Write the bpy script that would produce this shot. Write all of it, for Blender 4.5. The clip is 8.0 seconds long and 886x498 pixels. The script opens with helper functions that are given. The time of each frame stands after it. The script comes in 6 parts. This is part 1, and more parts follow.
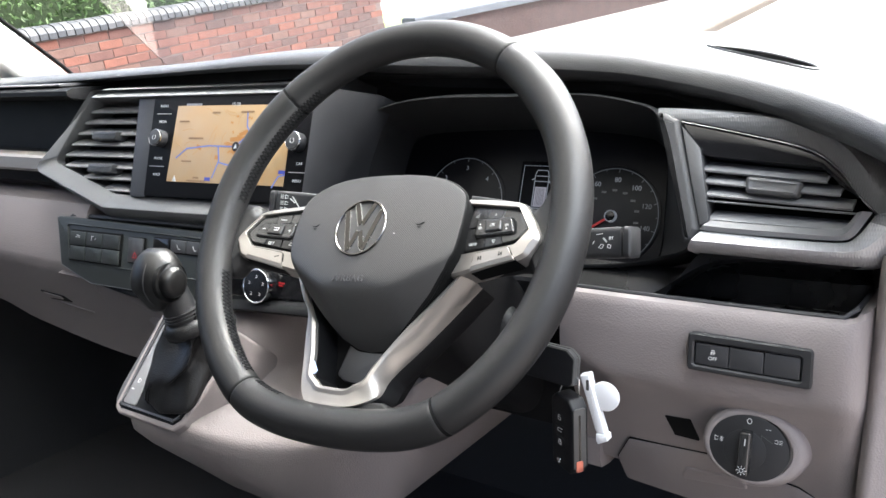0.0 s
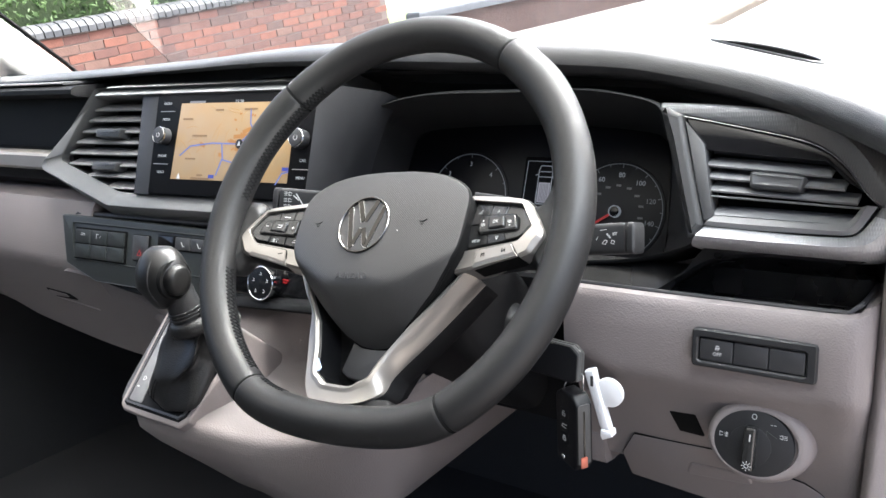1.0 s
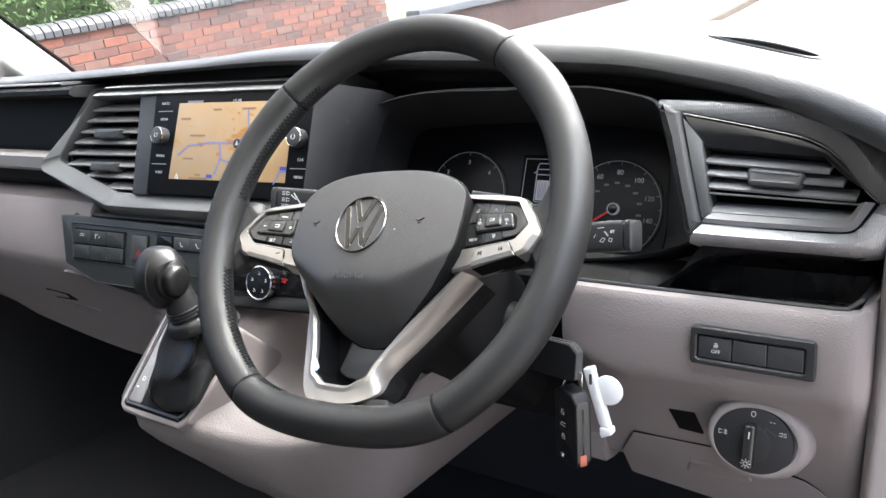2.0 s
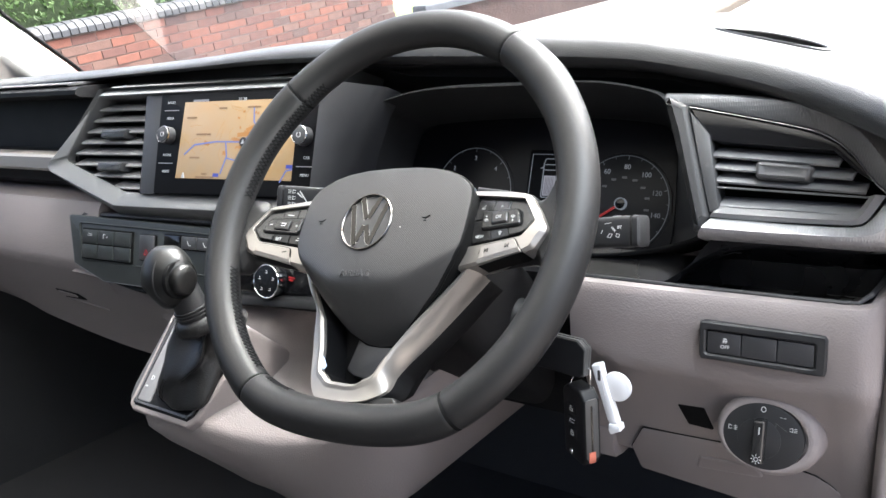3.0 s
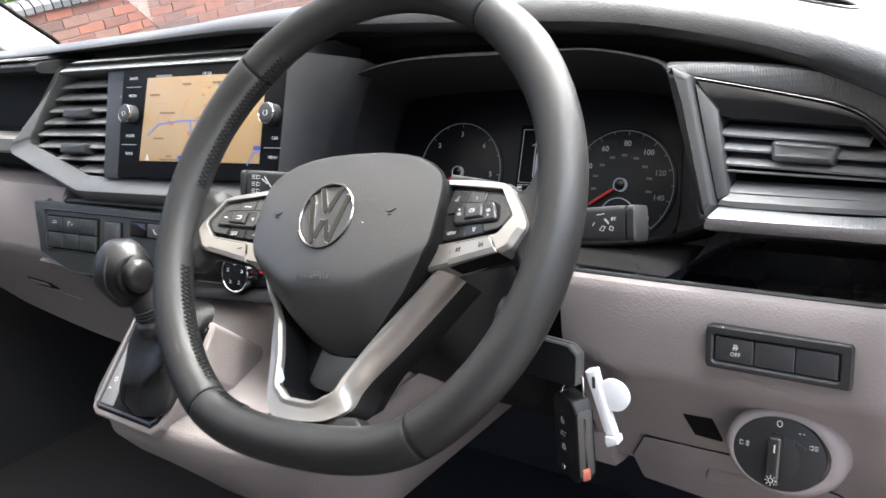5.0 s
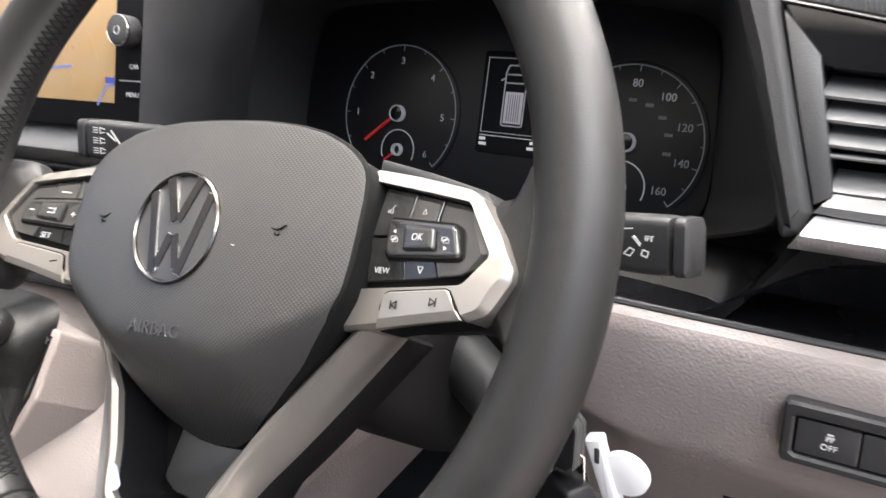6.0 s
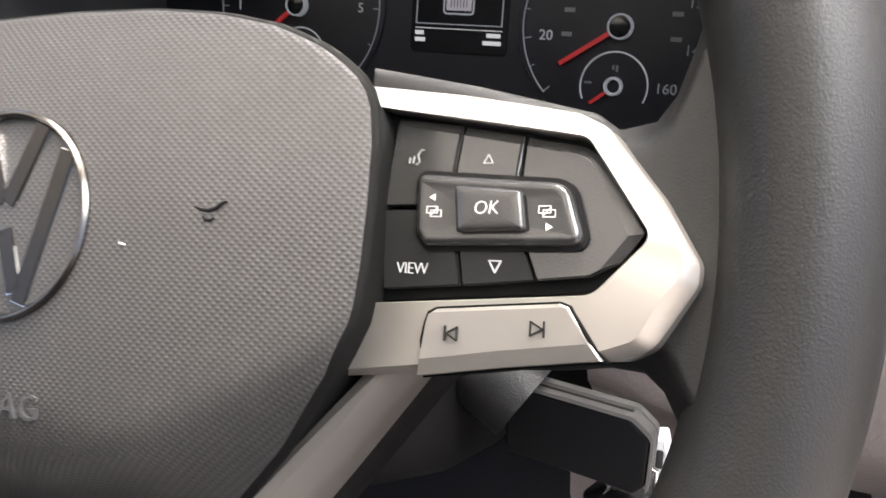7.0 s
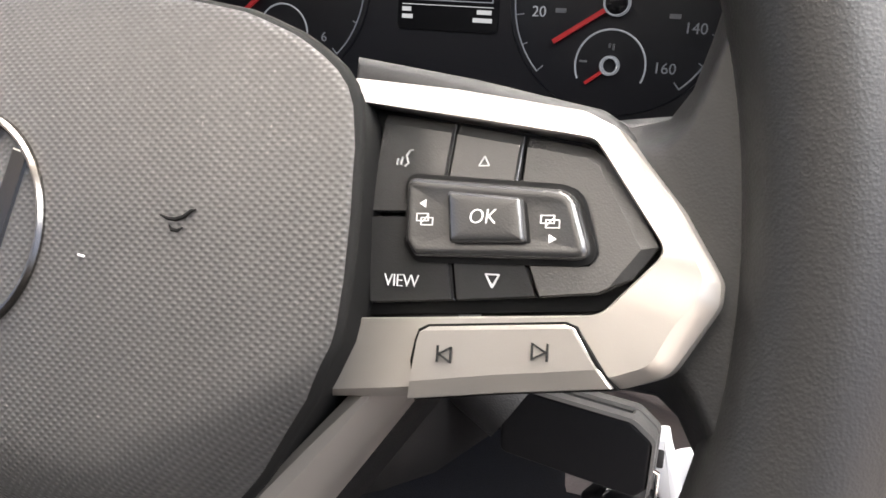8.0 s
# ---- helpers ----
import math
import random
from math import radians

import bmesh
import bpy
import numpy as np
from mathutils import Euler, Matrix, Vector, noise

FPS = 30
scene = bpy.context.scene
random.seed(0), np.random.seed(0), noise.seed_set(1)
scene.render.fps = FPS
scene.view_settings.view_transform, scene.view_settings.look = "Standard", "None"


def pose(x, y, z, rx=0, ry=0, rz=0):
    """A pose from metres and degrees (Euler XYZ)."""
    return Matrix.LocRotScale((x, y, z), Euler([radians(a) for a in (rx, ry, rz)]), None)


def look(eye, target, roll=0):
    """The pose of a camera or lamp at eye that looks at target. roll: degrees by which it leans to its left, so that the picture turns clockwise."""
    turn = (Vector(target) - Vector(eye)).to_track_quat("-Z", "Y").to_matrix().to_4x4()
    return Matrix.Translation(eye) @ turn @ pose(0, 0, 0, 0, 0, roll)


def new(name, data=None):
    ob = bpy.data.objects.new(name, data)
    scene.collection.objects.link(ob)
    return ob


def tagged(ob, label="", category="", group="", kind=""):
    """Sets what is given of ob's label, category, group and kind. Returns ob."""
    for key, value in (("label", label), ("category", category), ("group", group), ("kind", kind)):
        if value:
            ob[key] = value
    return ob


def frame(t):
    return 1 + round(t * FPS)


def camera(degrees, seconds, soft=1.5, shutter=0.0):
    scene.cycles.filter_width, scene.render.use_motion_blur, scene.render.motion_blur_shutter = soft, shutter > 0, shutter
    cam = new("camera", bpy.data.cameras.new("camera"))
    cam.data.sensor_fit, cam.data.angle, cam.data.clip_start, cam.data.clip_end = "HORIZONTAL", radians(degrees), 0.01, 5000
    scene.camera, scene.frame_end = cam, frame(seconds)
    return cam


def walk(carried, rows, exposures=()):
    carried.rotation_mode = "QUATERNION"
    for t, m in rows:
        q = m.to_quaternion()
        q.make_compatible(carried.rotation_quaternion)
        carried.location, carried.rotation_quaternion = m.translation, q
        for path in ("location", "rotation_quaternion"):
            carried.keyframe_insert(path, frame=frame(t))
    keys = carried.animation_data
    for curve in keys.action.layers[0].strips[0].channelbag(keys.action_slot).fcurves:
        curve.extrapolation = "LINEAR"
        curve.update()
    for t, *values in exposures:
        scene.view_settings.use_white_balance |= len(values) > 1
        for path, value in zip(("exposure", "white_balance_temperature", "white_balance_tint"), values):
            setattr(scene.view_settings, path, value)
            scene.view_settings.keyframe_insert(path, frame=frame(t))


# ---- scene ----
EXPO = 2.75
cam = camera(57.3, 8.0, soft=1.5, shutter=0.3)
PATH = [
    (0, (0.434, -0.488, 0.858), (-0.704, 1.087, 0.383), -3.1),
    (0.5, (0.433, -0.487, 0.858), (-0.71, 1.083, 0.38), -3.2),
    (1, (0.435, -0.486, 0.859), (-0.713, 1.078, 0.373), -3.5),
    (1.5, (0.437, -0.484, 0.859), (-0.71, 1.08, 0.37), -3.7),
    (3, (0.437, -0.479, 0.86), (-0.731, 1.066, 0.359), -4.6),
    (3.5, (0.438, -0.475, 0.859), (-0.737, 1.061, 0.349), -5.0),
    (4, (0.435, -0.47, 0.857), (-0.742, 1.062, 0.339), -5.2),
    (4.5, (0.432, -0.453, 0.859), (-0.752, 1.066, 0.323), -5.5),
    (5, (0.414, -0.393, 0.859), (-0.774, 1.107, 0.278), -5.8),
    (5.2, (0.398, -0.352, 0.86), (-0.784, 1.142, 0.25), -5.8),
    (6.3, (0.226, -0.165, 0.844), (-0.715, 1.336, -0.085), -4.1),
    (6.5, (0.192, -0.148, 0.838), (-0.654, 1.38, -0.137), -4.2),
    (7, (0.164, -0.115, 0.81), (-0.525, 1.429, -0.259), -4.7),
    (7.5, (0.163, -0.099, 0.804), (-0.484, 1.432, -0.308), -4.4),
    (8, (0.157, -0.099, 0.808), (-0.497, 1.418, -0.32), -4.7),
]
walk(cam, [(t, look(eye, target, roll)) for t, eye, target, roll in PATH],
     exposures=[(0.0, EXPO, 6080, 6), (4.5, EXPO + 0.06, 6080, 6), (6.5, EXPO + 0.12, 6650, 10), (8.0, EXPO + 0.30, 6700, 10)])

# ---- daylight: bright thin cloud, driver's door open ----
SUN_ELEVATION, SUN_ROTATION = 62, 25
world = bpy.data.worlds.new("sky")
scene.world = world
world.use_nodes = True
wn = world.node_tree
sky = wn.nodes.new("ShaderNodeTexSky")
sky.sky_type, sky.sun_disc = "NISHITA", False
sky.sun_elevation, sky.sun_rotation = radians(SUN_ELEVATION), radians(SUN_ROTATION)
sky.dust_density, sky.air_density, sky.ozone_density = 8.0, 0.6, 0.0
wn.links.new(sky.outputs[0], wn.nodes["Background"].inputs[0])
wn.nodes["Background"].inputs[1].default_value = 0.12
sun_data = bpy.data.lights.new("sun", "SUN")
sun_data.energy, sun_data.angle, sun_data.color = 3.2, radians(65), (1.0, 0.98, 0.95)
sun = new("sun", sun_data)
el, az = radians(SUN_ELEVATION), radians(SUN_ROTATION)
toward = Vector((math.sin(az) * math.cos(el), math.cos(az) * math.cos(el), math.sin(el)))
sun.matrix_basis = look(toward * 50, (0, 0, 0))

# sky light entering by the open driver's door
door_data = bpy.data.lights.new("door_sky", "AREA")
door_data.shape, door_data.size, door_data.size_y = "RECTANGLE", 0.8, 0.4
door_data.energy, door_data.color = 1.45, (0.96, 0.98, 1.0)
door_data.spread = radians(120)
door_sky = new("door_sky", door_data)
door_sky.matrix_basis = look((0.60, -0.08, 1.40), (0.22, 0.08, 0.62))

# added fill lamp in the open doorway, as if sunlit paving lit the roof lining
roof_fill_data = bpy.data.lights.new("roof_fill", "AREA")
roof_fill_data.shape, roof_fill_data.size, roof_fill_data.size_y = "RECTANGLE", 0.45, 0.4
roof_fill_data.energy, roof_fill_data.color = 3.2, (1.0, 0.96, 0.91)
roof_fill_data.spread = radians(80)
roof_fill = new("roof_fill", roof_fill_data)
roof_fill.matrix_basis = look((0.54, -0.36, 0.74), (-0.55, -0.50, 1.45))

# ---- materials ----
def material(name, colour, rough=0.5, metal=0.0, grain=0.0, bump=0.0, bump_dist=0.0005, mottle=0.12, mottle_scale=14.0, spec=0.5, coat=0.0):
    m = bpy.data.materials.new(name)
    m.use_nodes = True
    nt = m.node_tree
    b = nt.nodes["Principled BSDF"]
    b.inputs["Metallic"].default_value = metal
    b.inputs["Specular IOR Level"].default_value = spec
    b.inputs["Coat Weight"].default_value = coat
    tc = nt.nodes.new("ShaderNodeTexCoord")
    big = nt.nodes.new("ShaderNodeTexNoise")
    big.inputs["Scale"].default_value, big.inputs["Detail"].default_value = mottle_scale, 4
    nt.links.new(tc.outputs["Object"], big.inputs["Vector"])
    ramp = nt.nodes.new("ShaderNodeMix")
    ramp.data_type = "RGBA"
    ramp.inputs["A"].default_value = (*[c * (1 - mottle) for c in colour], 1)
    ramp.inputs["B"].default_value = (*[min(1, c * (1 + mottle)) for c in colour], 1)
    nt.links.new(big.outputs["Fac"], ramp.inputs["Factor"])
    nt.links.new(ramp.outputs["Result"], b.inputs["Base Color"])
    rr = nt.nodes.new("ShaderNodeMapRange")
    rr.inputs["To Min"].default_value, rr.inputs["To Max"].default_value = max(0.02, rough - 0.07), min(1, rough + 0.07)
    nt.links.new(big.outputs["Fac"], rr.inputs["Value"])
    nt.links.new(rr.outputs["Result"], b.inputs["Roughness"])
    if grain:
        fine = nt.nodes.new("ShaderNodeTexVoronoi")
        fine.inputs["Scale"].default_value = grain
        nt.links.new(tc.outputs["Object"], fine.inputs["Vector"])
        fn = nt.nodes.new("ShaderNodeTexNoise")
        fn.inputs["Scale"].default_value, fn.inputs["Detail"].default_value = grain * 0.9, 3
        nt.links.new(tc.outputs["Object"], fn.inputs["Vector"])
        add = nt.nodes.new("ShaderNodeMath")
        add.operation = "ADD"
        nt.links.new(fine.outputs["Distance"], add.inputs[0])
        nt.links.new(fn.outputs["Fac"], add.inputs[1])
        bp = nt.nodes.new("ShaderNodeBump")
        bp.inputs["Strength"].default_value, bp.inputs["Distance"].default_value = bump, bump_dist
        nt.links.new(add.outputs[0], bp.inputs["Height"])
        nt.links.new(bp.outputs["Normal"], b.inputs["Normal"])
    return m


def glow(name, colour, strength=1.0):
    m = bpy.data.materials.new(name)
    m.use_nodes = True
    b = m.node_tree.nodes["Principled BSDF"]
    b.inputs["Base Color"].default_value = (*[c * 0.2 for c in colour], 1)
    b.inputs["Emission Color"].default_value = (*colour, 1)
    b.inputs["Emission Strength"].default_value = strength * 2 ** -EXPO
    b.inputs["Roughness"].default_value = 0.3
    return m


def woven(name, colour, rough, period, bump, dist, metal=0.0, angle=45.0):
    """Plastic moulded with a fine diamond relief."""
    m = material(name, colour, rough, metal)
    nt = m.node_tree
    b = nt.nodes["Principled BSDF"]
    tc = nt.nodes.new("ShaderNodeTexCoord")
    prods = []
    for a in (angle, -angle):
        mp = nt.nodes.new("ShaderNodeMapping")
        mp.inputs["Rotation"].default_value = (0, 0, radians(a))
        nt.links.new(tc.outputs["Object"], mp.inputs["Vector"])
        w = nt.nodes.new("ShaderNodeTexWave")
        w.wave_type, w.bands_direction, w.wave_profile = "BANDS", "X", "SIN"
        w.inputs["Scale"].default_value = 0.314 / period
        w.inputs["Distortion"].default_value = 0.0
        nt.links.new(mp.outputs[0], w.inputs["Vector"])
        prods.append(w.outputs["Fac"])
    mul = nt.nodes.new("ShaderNodeMath")
    mul.operation = "MULTIPLY"
    nt.links.new(prods[0], mul.inputs[0])
    nt.links.new(prods[1], mul.inputs[1])
    bp = nt.nodes.new("ShaderNodeBump")
    bp.inputs["Strength"].default_value, bp.inputs["Distance"].default_value = bump, dist
    nt.links.new(mul.outputs[0], bp.inputs["Height"])
    nt.links.new(bp.outputs["Normal"], b.inputs["Normal"])
    return m


def glass(name, tint=(1, 1, 1), rough=0.0):
    m = bpy.data.materials.new(name)
    m.use_nodes = True
    b = m.node_tree.nodes["Principled BSDF"]
    b.inputs["Base Color"].default_value = (*tint, 1)
    b.inputs["Transmission Weight"].default_value = 1.0
    b.inputs["Roughness"].default_value = rough
    b.inputs["IOR"].default_value = 1.45
    return m


M_PAD = material("dash_pad", (0.016, 0.016, 0.0167), 0.40, 0, 1100, 0.4, 0.0005, spec=0.95)
M_BLACK = material("black_plastic", (0.013, 0.013, 0.014), 0.55, 0, 1400, 0.25, 0.0003)
M_DARK = material("charcoal_plastic", (0.032, 0.032, 0.034), 0.45, 0, 1400, 0.25, 0.0003)
M_MID = material("graphite_plastic", (0.045, 0.045, 0.046), 0.42, 0, 1400, 0.25, 0.0003)
M_GREY = material("grey_moulding", (0.215, 0.188, 0.182), 0.62, 0, 620, 0.34, 0.0006, 0.06)
M_LEATHER = material("black_leather", (0.0115, 0.0112, 0.0112), 0.47, 0, 1700, 0.12, 0.0003, 0.15, spec=0.34)
M_KNOB = material("knob_leather", (0.005, 0.0049, 0.0049), 0.40, 0, 1700, 0.15, 0.0003, 0.15, spec=0.5)
M_BOOT = material("boot_leather", (0.011, 0.011, 0.0115), 0.40, 0, 700, 0.4, 0.0005, 0.15, spec=0.4)
M_AIRBAG = woven("airbag_cover", (0.036, 0.0352, 0.0348), 0.31, 0.00135, 0.36, 0.0003, 0.0, 50.0)
M_EDGE = material("cover_edge", (0.02, 0.02, 0.0205), 0.55, 0, 1400, 0.1, 0.0002, spec=0.3)
# one vent trim in two tones: how light falls is put into the colours
M_TRIM_LIT = woven("trim_lit", (0.32, 0.32, 0.325), 0.34, 0.0019, 0.6, 0.0004, 0.35, 14.0)
M_TRIM_SHADED = woven("trim_shaded", (0.115, 0.115, 0.117), 0.34, 0.0019, 0.6, 0.0004, 0.4, 14.0)
M_SLAT = material("vent_slat", (0.15, 0.15, 0.152), 0.38, 0, 1400, 0.2, 0.0003)
M_SATIN = material("satin_silver", (0.37, 0.345, 0.315), 0.38, 0.75, 2500, 0.05, 0.0001, 0.05)
M_CHROME = material("bright_chrome", (0.8, 0.8, 0.8), 0.12, 1.0)
M_GLOSS = material("gloss_black", (0.006, 0.006, 0.007), 0.12, 0, mottle=0.3)
M_BUTTON = material("button_black", (0.024, 0.0235, 0.023), 0.22, 0, 2500, 0.12, 0.0002, spec=0.7)
M_FACE = material("dial_face", (0.0055, 0.0058, 0.0085), 0.45, spec=0.35)
M_PAINT = material("white_print", (0.55, 0.55, 0.54), 0.5)
M_FADED = material("faded_print", (0.30, 0.30, 0.29), 0.5)
M_INK = material("dark_print", (0.010, 0.010, 0.010), 0.6, spec=0.2)
M_TAG = material("white_tag", (0.82, 0.82, 0.83), 0.45, mottle=0.03)
M_WORN = material("worn_plastic", (0.045, 0.044, 0.043), 0.5, 0, 900, 0.2, 0.0003, 0.15, 60)
M_BEZEL = material("satin_graphite", (0.105, 0.106, 0.105), 0.40, 0.15, 1400, 0.2, 0.0003, spec=0.6)
M_SCREEN = material("dark_screen_glass", (0.006, 0.006, 0.007), 0.5, 0, spec=0.08, mottle=0.1)
# black plastic, set darker to hold the shade under the wheel too
M_BINNACLE = material("binnacle_black", (0.0065, 0.0065, 0.007), 0.6, 0, 1400, 0.25, 0.0003, spec=0.12)
M_HOUSING = material("housing_charcoal", (0.030, 0.030, 0.0305), 0.5, 0, 1400, 0.25, 0.0003, spec=0.3)
M_SILL = material("sill_graphite", (0.14, 0.14, 0.142), 0.4, 0.2, 1400, 0.2, 0.0003)
M_KEY = material("key_shell", (0.004, 0.004, 0.005), 0.5, 0, 1800, 0.2, 0.0002, spec=0.25)
M_TRAY = material("tray_black", (0.008, 0.008, 0.009), 0.28, 0, 900, 0.1, 0.0002)
M_BADGE = material("dark_chrome", (0.07, 0.066, 0.062), 0.25, 1.0)
M_RING = material("badge_chrome", (0.16, 0.15, 0.14), 0.22, 1.0)
M_COPPER = material("copper_plate", (0.5, 0.16, 0.11), 0.35, 0.6)
M_CLIMATE = material("climate_charcoal", (0.026, 0.029, 0.0275), 0.48, 0, 1400, 0.25, 0.0003, spec=0.4)
M_FILM = material("pale_blue_film", (0.42, 0.50, 0.66), 0.25, 0, mottle=0.08)
M_GAP = material("shadow_gap", (0.003, 0.003, 0.003), 0.8, spec=0.15)
M_HOLE = material("opening_shade", (0.002, 0.002, 0.002), 1.0, spec=0.0)
M_STITCH = material("stitch_thread", (0.005, 0.005, 0.0052), 0.75, spec=0.2)
M_CARPET = material("dark_carpet", (0.045, 0.045, 0.048), 0.95, 0, 600, 0.6, 0.002)
M_PILLAR = material("pale_pillar_trim", (0.70, 0.68, 0.65), 0.7, 0, 500, 0.3, 0.0005, 0.04)
G_DIAL = glow("dial_print", (0.85, 0.9, 1.0), 0.14)
G_FADE = glow("dial_print_faded", (0.6, 0.65, 0.75), 0.07)
G_DIM = glow("dial_print_dim", (0.38, 0.40, 0.45), 0.05)
G_RED = glow("needle_red", (1.0, 0.05, 0.06), 0.12)
G_LABEL = glow("button_label", (0.9, 0.92, 0.95), 0.42)
M_GLASS = glass("glass")


# ---- mesh helpers ----
def part(name, bm, mat, parent=None, label="", m=None, sharp=35):
    if isinstance(bm, bpy.types.Mesh):
        me = bm
    else:
        bmesh.ops.recalc_face_normals(bm, faces=bm.faces)
        me = bpy.data.meshes.new(name)
        bm.to_mesh(me)
        bm.free()
    me.polygons.foreach_set("use_smooth", [True] * len(me.polygons))
    me.set_sharp_from_angle(angle=radians(sharp))
    me.materials.clear()
    me.materials.append(mat)
    ob = new(name, me)
    ob.parent = parent
    if m is not None:
        ob.matrix_basis = m
    return tagged(ob, label)


def thing(name, m, label, category, group="", kind=""):
    ob = new(name)
    ob.empty_display_size = 0.02
    ob.matrix_basis = m
    return tagged(ob, label, category, group, kind)


def panel(o, yaw, lean):
    """A frame whose x runs along a panel, y up it and z out of it towards the driver."""
    y, l = radians(yaw), radians(lean)
    r = Vector((math.cos(y), math.sin(y), 0))
    f = Vector((-math.sin(y), math.cos(y), 0))
    u = Vector((0, 0, 1)) * math.cos(l) + f * math.sin(l)
    n = r.cross(u)
    return Matrix(((r.x, u.x, n.x, o[0]), (r.y, u.y, n.y, o[1]), (r.z, u.z, n.z, o[2]), (0, 0, 0, 1)))


def fillet(pts, r, k=4):
    """Round the corners of an outline; r is one radius or one for each corner."""
    out, n = [], len(pts)
    for i in range(n):
        p, a, b = Vector(pts[i]), Vector(pts[i - 1]), Vector(pts[(i + 1) % n])
        rad = r[i] if isinstance(r, (list, tuple)) else r
        da, db = (a - p), (b - p)
        la, lb = da.length, db.length
        ang = da.angle(db) if la > 1e-9 and lb > 1e-9 else math.pi
        cut = min(rad / max(math.tan(ang / 2), 0.05), la * 0.48, lb * 0.48)
        if rad <= 0 or cut < 1e-6 or ang > 3.1:
            out.append(tuple(p))
            continue
        s, e = p + da / la * cut, p + db / lb * cut
        for j in range(k + 1):
            t = j / k
            out.append(tuple((1 - t) ** 2 * s + 2 * t * (1 - t) * p + t * t * e))
    return out


def rect(w, h, x=0.0, y=0.0):
    return [(x - w / 2, y - h / 2), (x + w / 2, y - h / 2), (x + w / 2, y + h / 2), (x - w / 2, y + h / 2)]


def circle(r, x=0.0, y=0.0, n=48, ry=None):
    ry = r if ry is None else ry
    return [(x + r * math.cos(2 * math.pi * i / n), y + ry * math.sin(2 * math.pi * i / n)) for i in range(n)]


def area2(pts):
    return sum(pts[i - 1][0] * pts[i][1] - pts[i][0] * pts[i - 1][1] for i in range(len(pts))) / 2


def inset(pts, d):
    """The outline moved inwards by d."""
    n, sgn, out = len(pts), (1 if area2(pts) > 0 else -1), []
    for i in range(n):
        p, a, b = Vector(pts[i]), Vector(pts[i - 1]), Vector(pts[(i + 1) % n])
        e1, e2 = (p - a), (b - p)
        if e1.length < 1e-9 or e2.length < 1e-9:
            out.append(tuple(p))
            continue
        e1.normalize(), e2.normalize()
        n1, n2 = Vector((-e1.y, e1.x)) * sgn, Vector((-e2.y, e2.x)) * sgn
        v = n1 + n2
        v = v / max(v.length_squared / 2, 0.5)
        out.append(tuple(p + v * d))
    return out


def inset_each(pts, ds):
    """The outline (counter-clockwise) with edge i, from point i to the next, moved inwards by ds[i]."""
    n, out = len(pts), []
    lines = []
    for i in range(n):
        a, b = Vector(pts[i]), Vector(pts[(i + 1) % n])
        e = (b - a).normalized()
        lines.append((a + Vector((-e.y, e.x)) * ds[i], e))
    for i in range(n):
        (p, d), (q, e) = lines[i - 1], lines[i]
        den = d.x * e.y - d.y * e.x
        if abs(den) < 0.05:
            out.append(tuple(q))
        else:
            s = ((q.x - p.x) * e.y - (q.y - p.y) * e.x) / den
            out.append(tuple(p + d * s))
    return out


def faceted(pts, ds, z0, z1, drop, slope=None):
    """A moulded key: flat face with a sloping facet of width ds[i] along edge i."""
    if area2(pts) < 0:
        k = len(pts)
        pts, ds = pts[::-1], [ds[(k - 2 - i) % k] for i in range(k)]
    f = slope or (lambda x, y: 0.0)
    bm = bmesh.new()
    inner = inset_each(pts, ds)
    lip = inset_each(pts, [0.00018] * len(pts))
    loft(bm, [at_z(pts, z0), [(x, y, z1 - drop - 0.0002 + f(x, y)) for x, y in pts], [(x, y, z1 - drop + f(x, y)) for x, y in lip], [(x, y, z1 + f(x, y)) for x, y in inner]])
    return bm


def dished(bm, pts, base, steps, hollow=0.0003):
    """A key of that outline: rounded edge by (inset, height) steps, then a shallow hollow to the middle."""
    pts = pts if area2(pts) > 0 else pts[::-1]
    rings = [at_z(pts, base)] + [at_z(inset(pts, d), z) for d, z in steps]
    last = rings[-1]
    c = sum((Vector(p) for p in last), Vector()) / len(last)
    for k in (0.75, 0.5, 0.25, 0.05):
        rings.append([(c.x + (p[0] - c.x) * k, c.y + (p[1] - c.y) * k, p[2] - hollow * (1 - k * k)) for p in last])
    loft(bm, rings)
    return bm


def resample(pts, n, start=None):
    """n points evenly along a closed outline, counter-clockwise, from the corner nearest to start's direction."""
    pts = [Vector(p) for p in (pts if area2(pts) > 0 else pts[::-1])]
    ls = [(pts[(i + 1) % len(pts)] - pts[i]).length for i in range(len(pts))]
    total, out, i, acc = sum(ls), [], 0, 0.0
    for k in range(n):
        d = total * k / n
        while acc + ls[i] < d and i < len(pts) - 1:
            acc += ls[i]
            i += 1
        out.append(pts[i].lerp(pts[(i + 1) % len(pts)], (d - acc) / max(ls[i], 1e-9)))
    return [tuple(p) for p in out]


def loft(bm, rings, closed=True, cap0=True, cap1=True):
    vs = [[bm.verts.new(p) for p in r] for r in rings]
    n = len(vs[0])
    for a, b in zip(vs, vs[1:]):
        for i in range(n if closed else n - 1):
            j = (i + 1) % n
            bm.faces.new((a[i], a[j], b[j], b[i]))
    if closed and cap0:
        bm.faces.new(vs[0][::-1])
    if closed and cap1:
        bm.faces.new(vs[-1])
    return vs


def at_z(pts, z):
    return [(x, y, z) for x, y in pts]


def plate(bm, pts, z0, z1, bevel=0.0006, steps=2):
    """A solid plate of that outline with a rounded front edge."""
    pts = pts if area2(pts) > 0 else pts[::-1]
    rings = [at_z(pts, z0), at_z(pts, z1 - bevel)]
    for i in range(1, steps + 1):
        a = math.pi / 2 * i / steps
        rings.append(at_z(inset(pts, bevel * (1 - math.cos(a))), z1 - bevel + bevel * math.sin(a)))
    loft(bm, rings)
    return bm


